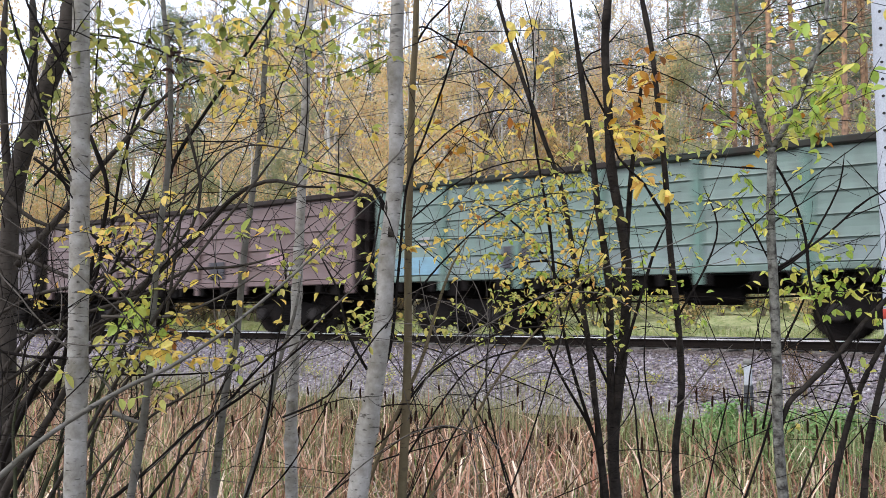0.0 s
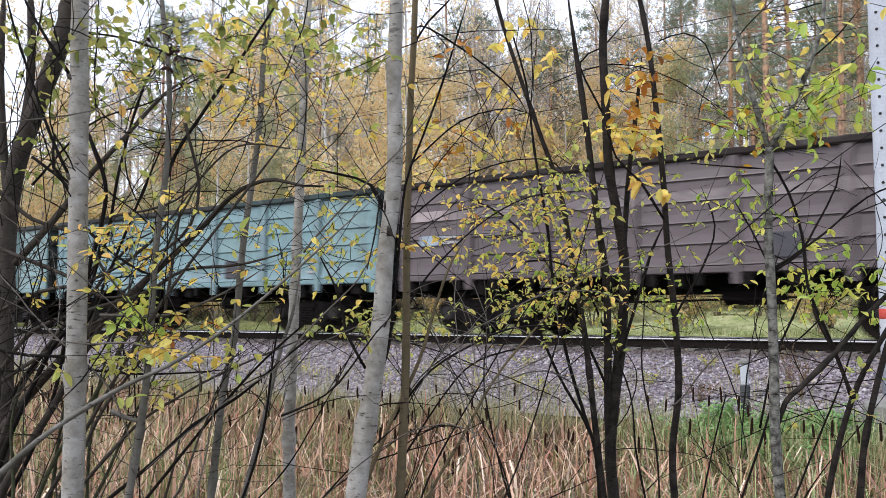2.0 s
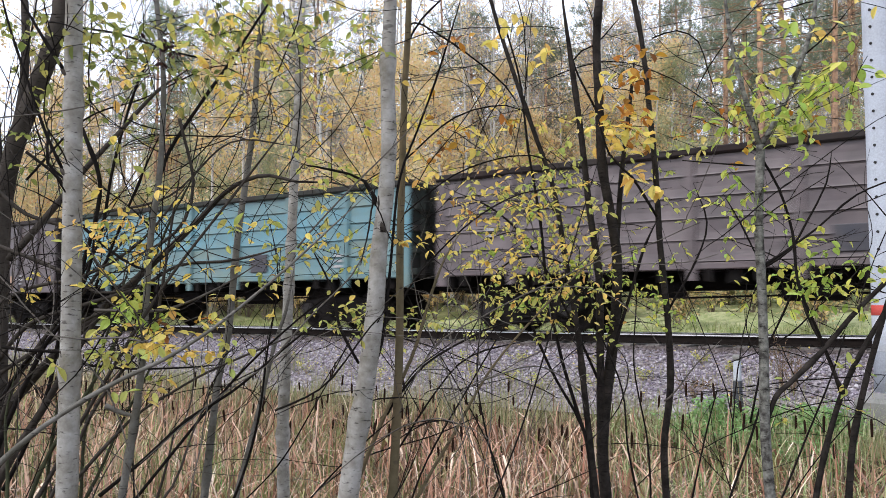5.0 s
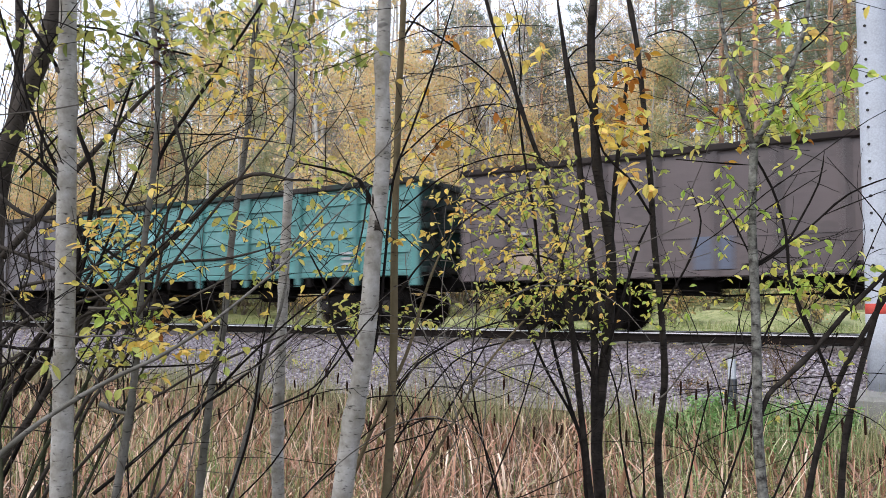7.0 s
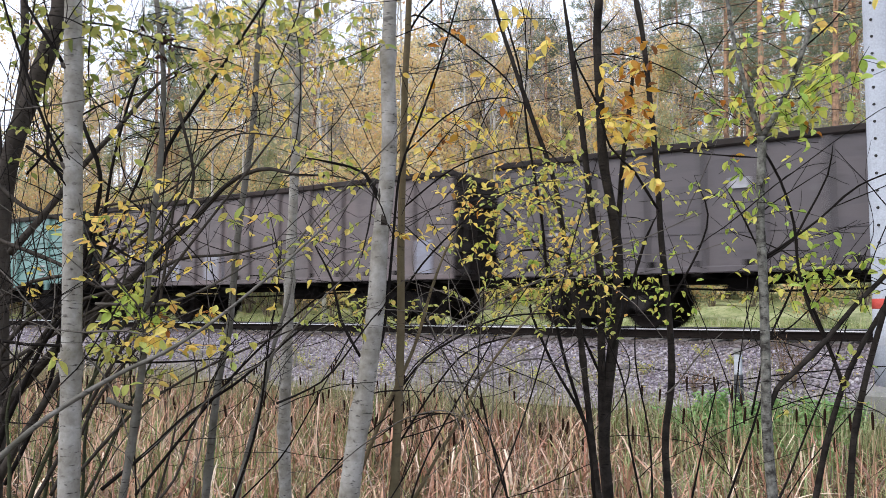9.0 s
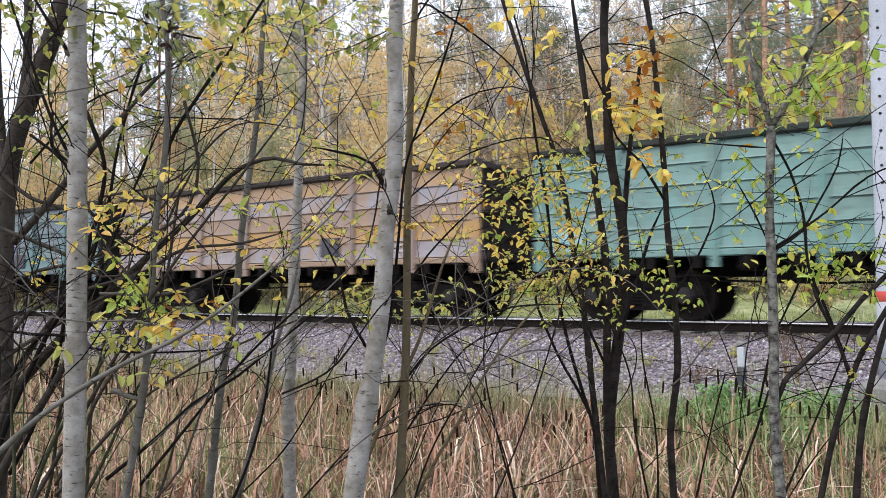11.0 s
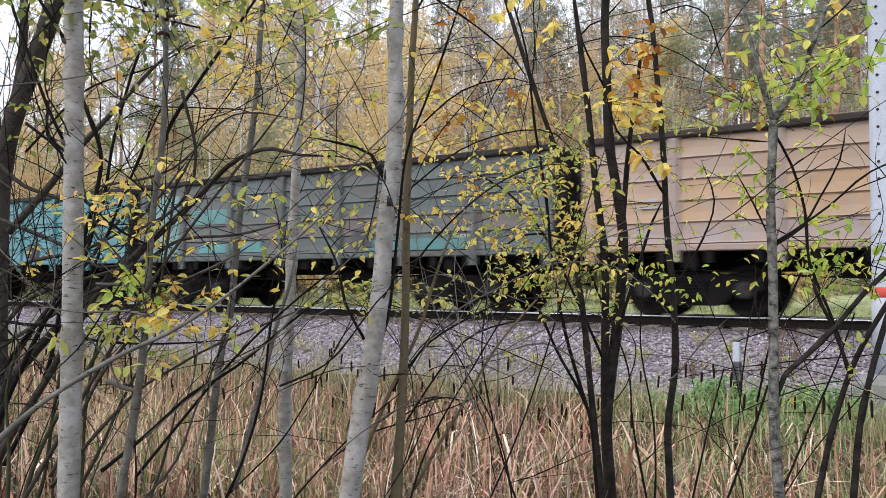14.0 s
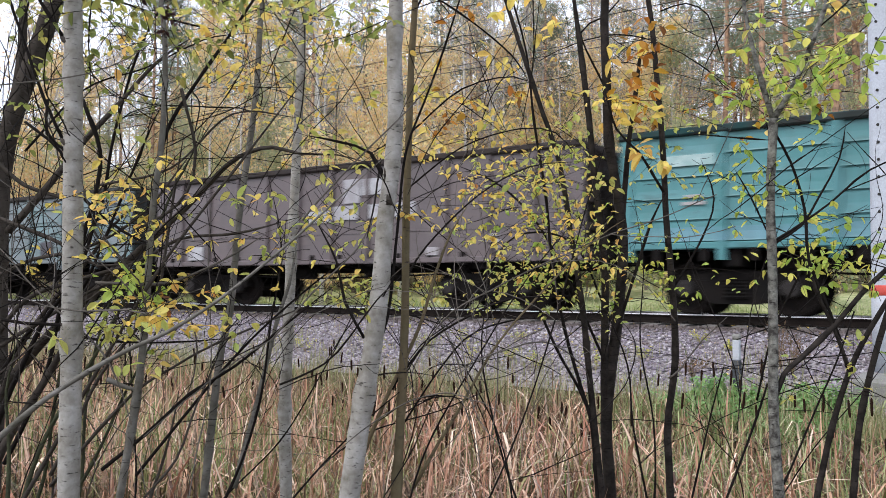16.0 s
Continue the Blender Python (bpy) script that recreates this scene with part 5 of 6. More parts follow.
limb("stem", BARK_DARK, 0.0209, 0.0135, 1, (-1.484, 4.553, -0.657), (-1.482, 4.522, -0.343), (-1.437, 4.517, 0.002), (-1.435, 4.480, 0.379), (-1.452, 4.427, 0.787), (-1.455, 4.387, 1.164), (-1.469, 4.339, 1.540), (-1.488, 4.288, 1.917), (-1.529, 4.225, 2.262))
limb("limb", TWIG, 0.0105, 0.0074, 1, (-1.669, 4.224, 0.165), (-1.578, 4.254, 0.471), (-1.487, 4.284, 0.778), (-1.415, 4.316, 0.932))
limb("limb", TWIG, 0.0083, 0.0052, 1, (-1.428, 4.308, 0.932), (-1.533, 4.215, 1.147), (-1.629, 4.138, 1.269), (-1.682, 4.078, 1.515))
limb("limb", BARK_DARK, 0.0188, 0.0076, 1, (-1.707, 4.389, 0.667), (-1.673, 4.379, 0.988), (-1.645, 4.372, 1.245), (-1.598, 4.371, 1.565), (-1.556, 4.366, 1.886))
limb("limb", TWIG, 0.0063, 0.0094, 1, (-2.028, 3.957, 0.410), (-2.030, 3.961, 0.358), (-1.944, 4.048, 0.079), (-1.838, 4.144, -0.167), (-1.783, 4.200, -0.357))
limb("limb", TWIG, 0.0043, 0.0032, 1, (-1.440, 4.318, 1.939), (-1.323, 4.392, 1.983), (-1.224, 4.465, 1.923), (-1.187, 4.506, 1.766), (-1.154, 4.542, 1.634))
limb("limb", TWIG, 0.0065, 0.0043, 1, (-1.720, 4.170, 1.540), (-1.812, 4.081, 1.816), (-1.703, 4.145, 1.904), (-1.580, 4.211, 2.061))
limb("limb", TWIG_GREY, 0.0052, 0.0031, 1, (-1.438, 4.404, -0.081), (-1.387, 4.434, -0.032), (-1.280, 4.490, 0.125), (-1.158, 4.558, 0.260))
limb("limb", TWIG, 0.0085, 0.0043, 1, (-1.755, 4.307, -0.029), (-1.904, 4.162, 0.410), (-2.044, 4.032, 0.755), (-2.217, 3.893, 0.975), (-2.446, 3.726, 1.101))
limb("limb", TWIG, 0.0076, 0.0043, 1, (-1.434, 4.478, 0.410), (-1.289, 4.546, 0.693), (-1.227, 4.566, 0.912), (-1.282, 4.507, 1.132))
limb("limb", TWIG, 0.0065, 0.0043, 1, (-1.757, 4.270, 0.316), (-1.892, 4.144, 0.661), (-2.152, 3.966, 0.693), (-2.348, 3.863, 0.410))
tangle(TWIG, 9, (-2.07, 4.01, 0.85), 0.54, 0.82, 0.60, 0.9)
tangle(TWIG_GREY, 7, (-1.97, 4.01, 0.23), 0.52, 0.43, 0.60, 0.8)
wands(TWIG, 4, 0.35, 1.35, 3.8, 4.8, (0.0, 0.35), 0.006)
tangle(TWIG, 3, (-1.54, 4.30, 1.38), 0.32, 0.63, 0.50, 0.8)
spray(LEAF_LIME, 560, (-2.08, 4.11, 0.92), 0.44, 0.50, 0.50, 0.038)
spray(LEAF_YELLOW, 160, (-2.05, 3.85, 0.80), 0.42, 0.36, 0.50, 0.036)
spray(LEAF_YELLOW, 130, (-1.78, 3.55, 0.55), 0.40, 0.17, 0.40, 0.036)
spray(LEAF_LIME, 110, (-1.85, 3.60, 0.45), 0.40, 0.17, 0.40, 0.036)
spray(LEAF_YELLOW, 150, (-2.22, 3.97, 1.37), 0.42, 0.32, 0.50, 0.046)
spray(LEAF_YELLOW, 150, (-2.02, 3.79, 0.92), 0.39, 0.30, 0.40, 0.046)
spray(LEAF_LIME, 120, (-1.81, 3.91, 1.07), 0.27, 0.24, 0.40, 0.05)
spray(LEAF_YELLOW, 60, (-2.29, 3.49, 0.88), 0.21, 0.26, 0.40, 0.042)
spray(LEAF_GREEN, 110, (-1.91, 3.77, 0.67), 0.29, 0.21, 0.30, 0.045)
spray(LEAF_LIME, 230, (-2.00, 4.08, 0.50), 0.46, 0.24, 0.50, 0.036)
spray(LEAF_GREEN, 170, (-1.56, 4.38, 0.54), 0.30, 0.17, 0.40, 0.042)
spray(LEAF_YELLOW, 70, (-1.50, 4.10, 1.50), 0.11, 0.36, 0.30, 0.085)
spray(LEAF_ORANGE, 60, (-1.50, 4.10, 1.48), 0.10, 0.34, 0.30, 0.066)
spray(LEAF_YELLOW, 30, (-2.02, 3.81, 1.91), 0.22, 0.15, 0.30, 0.081)
spray(LEAF_LIME, 114, (-1.42, 4.40, 1.23), 0.22, 0.28, 0.40, 0.040)

sapling("rowan_sapling", "young rowan with mottled lichen bark and a forked top", "sapling", "saplings by the ditch")
limb("trunk", BARK_MOTTLED, 0.0211, 0.0168, 1, (-0.706, 3.473, -0.350), (-0.712, 3.441, -0.082), (-0.704, 3.417, 0.208), (-0.699, 3.391, 0.498), (-0.698, 3.364, 0.766), (-0.685, 3.353, 0.967), (-0.679, 3.345, 1.074))
limb("limb", BARK_MOTTLED, 0.0118, 0.0067, 1, (-0.680, 3.346, 1.067), (-0.712, 3.309, 1.212), (-0.742, 3.273, 1.369), (-0.765, 3.240, 1.547), (-0.775, 3.215, 1.726))
limb("limb", BARK_MOTTLED, 0.0125, 0.0076, 1, (-0.676, 3.348, 1.074), (-0.610, 3.379, 1.201), (-0.536, 3.409, 1.391), (-0.481, 3.428, 1.569), (-0.465, 3.423, 1.726))
limb("limb", BARK_DARK, 0.0113, 0.0090, 1, (-0.717, 3.437, -0.071), (-0.673, 3.452, 0.063), (-0.624, 3.480, 0.119), (-0.506, 3.545, 0.252), (-0.407, 3.599, 0.386), (-0.309, 3.653, 0.498), (-0.152, 3.741, 0.677))
limb("limb", TWIG, 0.0054, 0.0068, 1, (-0.683, 3.347, 1.034), (-0.625, 3.400, 0.900), (-0.586, 3.444, 0.721), (-0.577, 3.470, 0.520), (-0.529, 3.519, 0.364), (-0.472, 3.575, 0.185))
limb("limb", TWIG, 0.0060, 0.0030, 1, (-0.686, 3.391, 0.587), (-0.599, 3.442, 0.654), (-0.538, 3.472, 0.766), (-0.465, 3.505, 0.922), (-0.441, 3.508, 1.056))
limb("limb", TWIG, 0.0054, 0.0028, 1, (-0.702, 3.379, 0.587), (-0.637, 3.419, 0.632), (-0.502, 3.499, 0.744), (-0.365, 3.577, 0.877), (-0.175, 3.696, 0.967))
limb("limb", TWIG, 0.0022, 0.0038, 0, (-0.943, 3.175, 1.011), (-0.806, 3.268, 0.998), (-0.691, 3.346, 0.989))
limb("limb", TWIG, 0.0039, 0.0031, 1, (-0.725, 3.482, 0.616), (-0.785, 3.426, 0.777), (-0.837, 3.379, 0.892))
limb("limb", TWIG, 0.0038, 0.0030, 1, (-0.516, 3.419, 1.435), (-0.428, 3.469, 1.525), (-0.348, 3.511, 1.636))
tangle(TWIG, 3, (-0.68, 3.48, 0.94), 0.30, 0.46, 0.40, 0.7)
tangle(TWIG, 9, (-0.91, 3.55, -0.07), 0.36, 0.26, 0.30, 0.7)
spray(LEAF_GREEN, 220, (-0.57, 3.32, 1.25), 0.25, 0.15, 0.30, 0.052)
spray(LEAF_LIME, 114, (-0.73, 3.42, 1.19), 0.32, 0.14, 0.30, 0.042)
spray(LEAF_ORANGE, 44, (-0.75, 3.41, 1.17), 0.30, 0.14, 0.30, 0.040)
spray(LEAF_GREEN, 95, (-0.74, 3.33, 0.83), 0.13, 0.11, 0.20, 0.036)
spray(LEAF_GREEN, 210, (-0.51, 3.63, 0.57), 0.21, 0.15, 0.30, 0.044)
spray(LEAF_YELLOW, 44, (-0.55, 3.50, 1.61), 0.28, 0.09, 0.30, 0.045)

sapling("willow_shrub", "dark bent willow stems at the ditch edge", "shrub", "saplings by the ditch")
limb("trunk", BARK_DARK, 0.0145, 0.0101, 2, (-0.627, 4.019, -0.445), (-0.580, 4.027, -0.219), (-0.513, 4.049, 0.020), (-0.447, 4.077, 0.183), (-0.355, 4.121, 0.359), (-0.217, 4.187, 0.610), (-0.103, 4.244, 0.811))
limb("limb", BARK_DARK, 0.0097, 0.0081, 2, (-0.507, 4.050, 0.045), (-0.559, 3.996, 0.233), (-0.624, 3.934, 0.409), (-0.656, 3.892, 0.610))
limb("stem", BARK_DARK, 0.0157, 0.0104, 1, (-0.487, 3.990, -0.421), (-0.462, 3.982, -0.177), (-0.417, 3.990, 0.043), (-0.360, 4.006, 0.263), (-0.275, 4.033, 0.556), (-0.179, 4.068, 0.849))
limb("limb", TWIG, 0.0055, 0.0043, 1, (-0.857, 3.829, -0.093), (-0.790, 3.843, 0.208), (-0.708, 3.878, 0.409), (-0.637, 3.908, 0.585))
limb("stem", TWIG, 0.0054, 0.0034, 1, (-0.737, 3.821, -0.421), (-0.714, 3.831, -0.365), (-0.621, 3.869, -0.118), (-0.531, 3.906, 0.114), (-0.469, 3.927, 0.311))
limb("stem", TWIG, 0.0061, 0.0048, 1, (-0.926, 3.694, -0.421), (-0.907, 3.701, -0.365), (-0.836, 3.727, -0.152), (-0.793, 3.742, -0.006))
limb("stem", TWIG, 0.0051, 0.0036, 1, (-1.123, 3.809, -0.468), (-1.055, 3.823, -0.159), (-1.002, 3.837, 0.048))
limb("stem", TWIG, 0.0060, 0.0038, 1, (-1.399, 3.870, -0.515), (-1.432, 3.820, -0.243), (-1.442, 3.786, 0.029), (-1.519, 3.706, 0.301))
tangle(TWIG, 10, (-0.57, 3.99, 0.26), 0.23, 0.38, 0.30, 0.7)
spray(LEAF_LIME, 44, (-0.54, 4.03, 0.06), 0.15, 0.23, 0.30, 0.040)
finish_sapling()

# ---------------------------------------------------------------- reeds, grass and herbs
def scatter(rng, n, y0, y1, x_of, clump=0.0):
    y = rng.uniform(y0, y1, n)
    lo, hi = x_of(y)
    x = lo + (hi - lo) * rng.uniform(0, 1, n)
    keep = np.ones(n, bool)
    if clump:
        f = np.array([noise.noise(Vector((a * 0.9, b * 0.9, 3.1))) for a, b in zip(x, y)])
        keep = f + rng.uniform(-0.5, 0.5, n) > clump - 0.5
    x, y = x[keep], y[keep]
    return np.stack([x, y, ground_z(x, y)], 1)


fan = lambda y: (-2.15 * y - 0.5, 0.05 * y + 0.3)


SEDGE = leafy("olive_sedge_blade", (0.24, 0.26, 0.09), (0.16, 0.19, 0.06), (0.36, 0.32, 0.14), (0.10, 0.13, 0.04), trans=0.2)


SEDGE_PALE = leafy("pale_sedge_blade", (0.34, 0.40, 0.17), (0.24, 0.31, 0.11), (0.46, 0.45, 0.24), (0.16, 0.22, 0.07), trans=0.2)
HERB_LEAF = leafy("fresh_herb_leaf", (0.21, 0.40, 0.13), (0.28, 0.45, 0.16), (0.12, 0.27, 0.08), (0.33, 0.43, 0.15), trans=0.35)


def fallen_leaves():
    rng = random.Random(91)
    g = Geo()
    for _ in range(420):
        x, y = rng.uniform(-27, -0.8), rng.uniform(12.0, 15.3)
        z = float(np.interp(y, [11.8, 12.3, 14.46, 15.06], [-1.15, -0.93, -0.30, -0.225])) + 0.03
        g.leaf(Vector((x, y, z)), Vector((rng.gauss(0, 1), rng.gauss(0, 1), rng.uniform(0, 0.5))), rng.uniform(0.04, 0.07), rng.uniform(0.03, 0.045), Vector((0, 0, 1)))
    tagged(new("fallen_leaves", g.mesh("fallen_leaves", LEAF_YELLOW)), "scattered fallen yellow leaves on the ballast", "leaves", kind="stuff")


def ballast_weeds():
    """Small yellowing plants rooted in the ballast."""
    rng = random.Random(44)
    for x, y, h in ((-8.3, 13.4, 0.30), (-8.9, 13.1, 0.26), (-5.6, 13.6, 0.22), (-12.8, 13.3, 0.28), (-15.5, 12.9, 0.3), (-3.9, 13.9, 0.28), (-3.3, 13.6, 0.2), (-10.6, 13.7, 0.2), (-18.0, 13.2, 0.3), (-6.9, 12.7, 0.3),
                    (-7.6, 12.5, 0.42), (-6.2, 12.3, 0.40), (-5.2, 12.5, 0.38), (-9.6, 12.4, 0.40), (-11.6, 12.5, 0.42), (-4.6, 13.0, 0.25), (-13.8, 12.5, 0.40), (-7.3, 13.7, 0.22)):
        z = float(np.interp(y, [11.8, 12.3, 14.46], [-1.15, -0.93, -0.30]))
        w = thing("ballast_weed", "small yellow-green weed rooted in ballast", "weed", (x, y, z), "weeds in the ballast")
        g, st = Geo(), Geo()
        for _ in range(7):
            a, s = rng.uniform(0, 6.28), rng.uniform(0.05, 0.3)
            top = Vector((s * math.cos(a), s * math.sin(a), h * rng.uniform(0.6, 1.0)))
            st.tube([(0, 0, 0), tuple(top * 0.55 + Vector((0, 0, 0.03))), tuple(top)], [0.003, 0.0025, 0.0015], 4)
            for _ in range(13):
                g.leaf(top * rng.uniform(0.3, 1.0), Vector((rng.gauss(0, 1), rng.gauss(0, 1), rng.gauss(0.2, 0.4))), rng.uniform(0.03, 0.06), rng.uniform(0.02, 0.03), Vector((0, 0, 1)))
        part("stalkwork", st, STALK, w, kind="stuff")
        part("foliage", g, LEAF_LIME, w, kind="stuff")


fallen_leaves()
ballast_weeds()


def build_reeds():
    rng = np.random.default_rng(11)
    low = lambda P: np.where(P[:, 0] > -0.36 * P[:, 1], 0.88, 1.0)
    P = scatter(rng, 15500, 4.0, 10.6, fan, 0.2)
    n = len(P)
    h = rng.uniform(0.5, 1.35, n) * np.interp(P[:, 1], [4.4, 6, 9, 10.6], [0.80, 0.95, 0.95, 0.55]) * low(P)
    tagged(new("reed_bed", blades("reed_bed", P, h, rng.uniform(0.010, 0.034, n), 0.55, STRAW, rng, 6)), "dense dry straw-coloured cattail leaves in the ditch", "reeds", kind="stuff")
    P = scatter(rng, 12000, 4.0, 10.8, fan)
    n = len(P)
    tagged(new("old_reed_litter", blades("old_reed_litter", P, rng.uniform(0.4, 0.95, n) * low(P), rng.uniform(0.008, 0.024, n), 0.9, STRAW_DARK, rng, 5)), "broken brown reed leaves bent over in the ditch", "reeds", kind="stuff")
    P = scatter(rng, 1100, 4.6, 8.5, fan, 0.3)
    n = len(P)
    tagged(new("green_sedge", blades("green_sedge", P, rng.uniform(0.5, 1.1, n), rng.uniform(0.008, 0.016, n), 0.2, GRASS_GREEN, rng, 4)), "a few still green sedge blades among dry reeds", "sedge", kind="stuff")
    P = scatter(rng, 5200, 4.2, 9.6, lambda y: (-2.15 * y, -0.8 * y), 0.1)
    n = len(P)
    tagged(new("olive_sedge", blades("olive_sedge", P, rng.uniform(0.5, 1.15, n), rng.uniform(0.008, 0.018, n), 0.45, SEDGE, rng, 5)), "olive green sedge turning brown in the ditch", "sedge", kind="stuff")
    P = scatter(rng, 1500, 7.4, 11.2, lambda y: (-0.42 * y, 0.08 * y), 0.05)
    n = len(P)
    tagged(new("pale_sedge", blades("pale_sedge", P, rng.uniform(0.55, 1.0, n), rng.uniform(0.010, 0.02, n), 0.75, SEDGE_PALE, rng, 6)), "pale green arching sedge below the embankment", "sedge", kind="stuff")
    P = scatter(rng, 40000, 9.8, 14.2, lambda y: (-2.15 * y, 0.1 * y))
    tuft = np.array([noise.noise(Vector((a * 1.1, b * 1.1, 5.2))) for a, b in zip(P[:, 0], P[:, 1])])
    keep = rng.uniform(0, 1, len(P)) < np.interp(P[:, 1], [10, 11.8, 12.6, 13.6, 14.2], [1, 1, 0.35, 0.1, 0.0]) * np.clip(0.55 + 1.9 * tuft, 0.05, 1.6)
    P = P[keep]
    n = len(P)
    P[:, 2] = np.maximum(P[:, 2], np.interp(P[:, 1], [11.81, 12.31, 14.46], [-1.15, -0.93, -0.30])) - 0.01
    tagged(new("bank_grass", blades("bank_grass", P, rng.uniform(0.15, 0.55, n), rng.uniform(0.004, 0.010, n), 0.5, GRASS_DRY, rng)), "withered brown grass at the foot of the ballast", "grass", kind="stuff")
    P = scatter(rng, 42000, 18.9, 25.5, lambda y: (-2.2 * y, 0.15 * y))
    n = len(P)
    tagged(new("far_bank_grass", blades("far_bank_grass", P, rng.uniform(0.12, 0.5, n), rng.uniform(0.01, 0.022, n), 0.6, GRASS_PALE, rng)), "pale green grass beyond the track", "grass", kind="stuff")


build_reeds()


def cattail_things():
    rng = random.Random(8)
    protos = []
    for i in range(4):
        h = (1.05, 1.2, 1.32, 0.95)[i]
        c = thing("cattail", "brown velvety cattail head on a dry stalk", "cattail", group="cattails in the ditch")
        lean = (0.02, -0.05, 0.07, -0.02)[i]
        line = [Vector((lean * t * t, 0.02 * t, h * t)) for t in (0, 0.3, 0.6, 0.8, 1.0)]
        part("stalk", Geo().tube(line, [0.005, 0.0045, 0.004, 0.0035, 0.001], 5), STALK, c)
        top, s = line[3], (0.15, 0.18, 0.13, 0.16)[i]
        prof = [(0.003, -s / 2), (0.010, -s / 2 + 0.012), (0.013, -s / 4), (0.013, s / 4), (0.010, s / 2 - 0.012), (0.003, s / 2)]
        g = Geo().turned(prof, 9, "z")
        sp = part("spike", g, SPIKE, c, "dark brown cattail spike", smooth=True)
        sp.matrix_basis = pose(top.x, top.y, top.z, 0, math.degrees(lean * 1.6), 0)
        protos.append(c)
    spots = []
    while len(spots) < 160:
        y = rng.uniform(6.4, 10.2)
        x = rng.uniform(-2.0 * y, -0.05 * y)
        if noise.noise(Vector((x * 0.7, y * 0.7, 7.7))) + rng.uniform(-0.4, 0.4) > -0.15 and not (x > -0.36 * y and y < 8.6):
            spots.append((x, y))
    for i, (x, y) in enumerate(spots):
        m = pose(x, y, float(ground_z(x, y)) + rng.uniform(-0.12, 0.1), rng.uniform(-6, 6), rng.uniform(-6, 6), rng.uniform(0, 360))
        if i < 4:
            protos[i].matrix_basis = m
        else:
            copy_thing(protos[i % 4], m)


cattail_things()


def herb_things():
    """Leafy green herbs where the ditch meets the embankment."""
    rng = random.Random(31)
    protos = []
    for i in range(3):
        g, st = Geo(), Geo()
        for _ in range(7):
            h, a = rng.uniform(0.3, 0.58), rng.uniform(0, 6.28)
            top = Vector((0.2 * math.cos(a), 0.2 * math.sin(a), h))
            st.tube([(0, 0, 0), tuple(top * 0.5), tuple(top)], [0.004, 0.003, 0.002], 4)
            for _ in range(22):
                p = top * rng.uniform(0.25, 1.0)
                g.leaf(p, Vector((rng.gauss(0, 1), rng.gauss(0, 1), rng.gauss(0.1, 0.4))), rng.uniform(0.05, 0.11), rng.uniform(0.03, 0.05), Vector((0, 0, 1)))
        herb = thing("green_herb", "fresh green nettle-like herb among dry reeds", "herb", group="green herbs by the embankment")
        part("stalkwork", st, GRASS_GREEN, herb, kind="stuff")
        part("foliage", g, HERB_LEAF, herb, kind="stuff")
        protos.append(herb)
    k = 0
    for _ in range(48):
        x, y = rng.uniform(-3.35, -1.3), rng.uniform(10.1, 11.6)
        m = pose(x, y, float(ground_z(x, y)) - 0.02, 0, 0, rng.uniform(0, 360))
        if k < 3:
            protos[k].matrix_basis = m
        else:
            copy_thing(protos[k % 3], m)
        k += 1


herb_things()


# ---------------------------------------------------------------- track side
def marker_post():
    p = thing("marker_post", "squat concrete track marker post, white above, black below", "marker post", (-2.785, 11.68, -1.15))
    part("foot", Geo().box(-0.055, 0.055, -0.055, 0.055, 0.0, 0.62, 0.012), BLACK_PAINT, p, "black painted foot")
    part("shaft", Geo().box(-0.047, 0.047, -0.047, 0.047, 0.62, 0.90, 0.012), WHITE_PAINT, p, "white painted shaft")
    part("cap", Geo().box(-0.058, 0.058, -0.058, 0.058, 0.90, 0.98, 0.025), CONCRETE_DARK, p, "grey weathered cap")


def dead_weed(x, y, h, seed):
    """A dry feathery weed beside the track."""
    rng = random.Random(seed)
    g = Geo()
    for _ in range(30):
        a, s = rng.uniform(0, 6.28), rng.uniform(0.05, 0.35)
        t = rng.uniform(0.5, 1.0) * h
        g.tube([(0, 0, 0), (0.3 * s * math.cos(a), 0.3 * s * math.sin(a), t * 0.55), (s * math.cos(a), s * math.sin(a), t)], [0.003, 0.002, 0.0012], 3)
        for _ in range(6):
            q = Vector((s * math.cos(a), s * math.sin(a), t)) * rng.uniform(0.7, 1)
            g.leaf(q, Vector((rng.gauss(0, 1), rng.gauss(0, 1), 1)), 0.04, 0.012, Vector((0, 1, 0.2)))
    w = tagged(new("dead_weed", g.mesh("dead_weed", STRAW_DARK)), "dry greyish brown feathery weed on the ballast", "weed", "dead weeds on the ballast")
    w.location = (x, y, -1.0 + 0.02)
    w.location.z = float(np.interp(y, [11.8, 12.3, 14.5], [-1.15, -0.93, -0.26]))


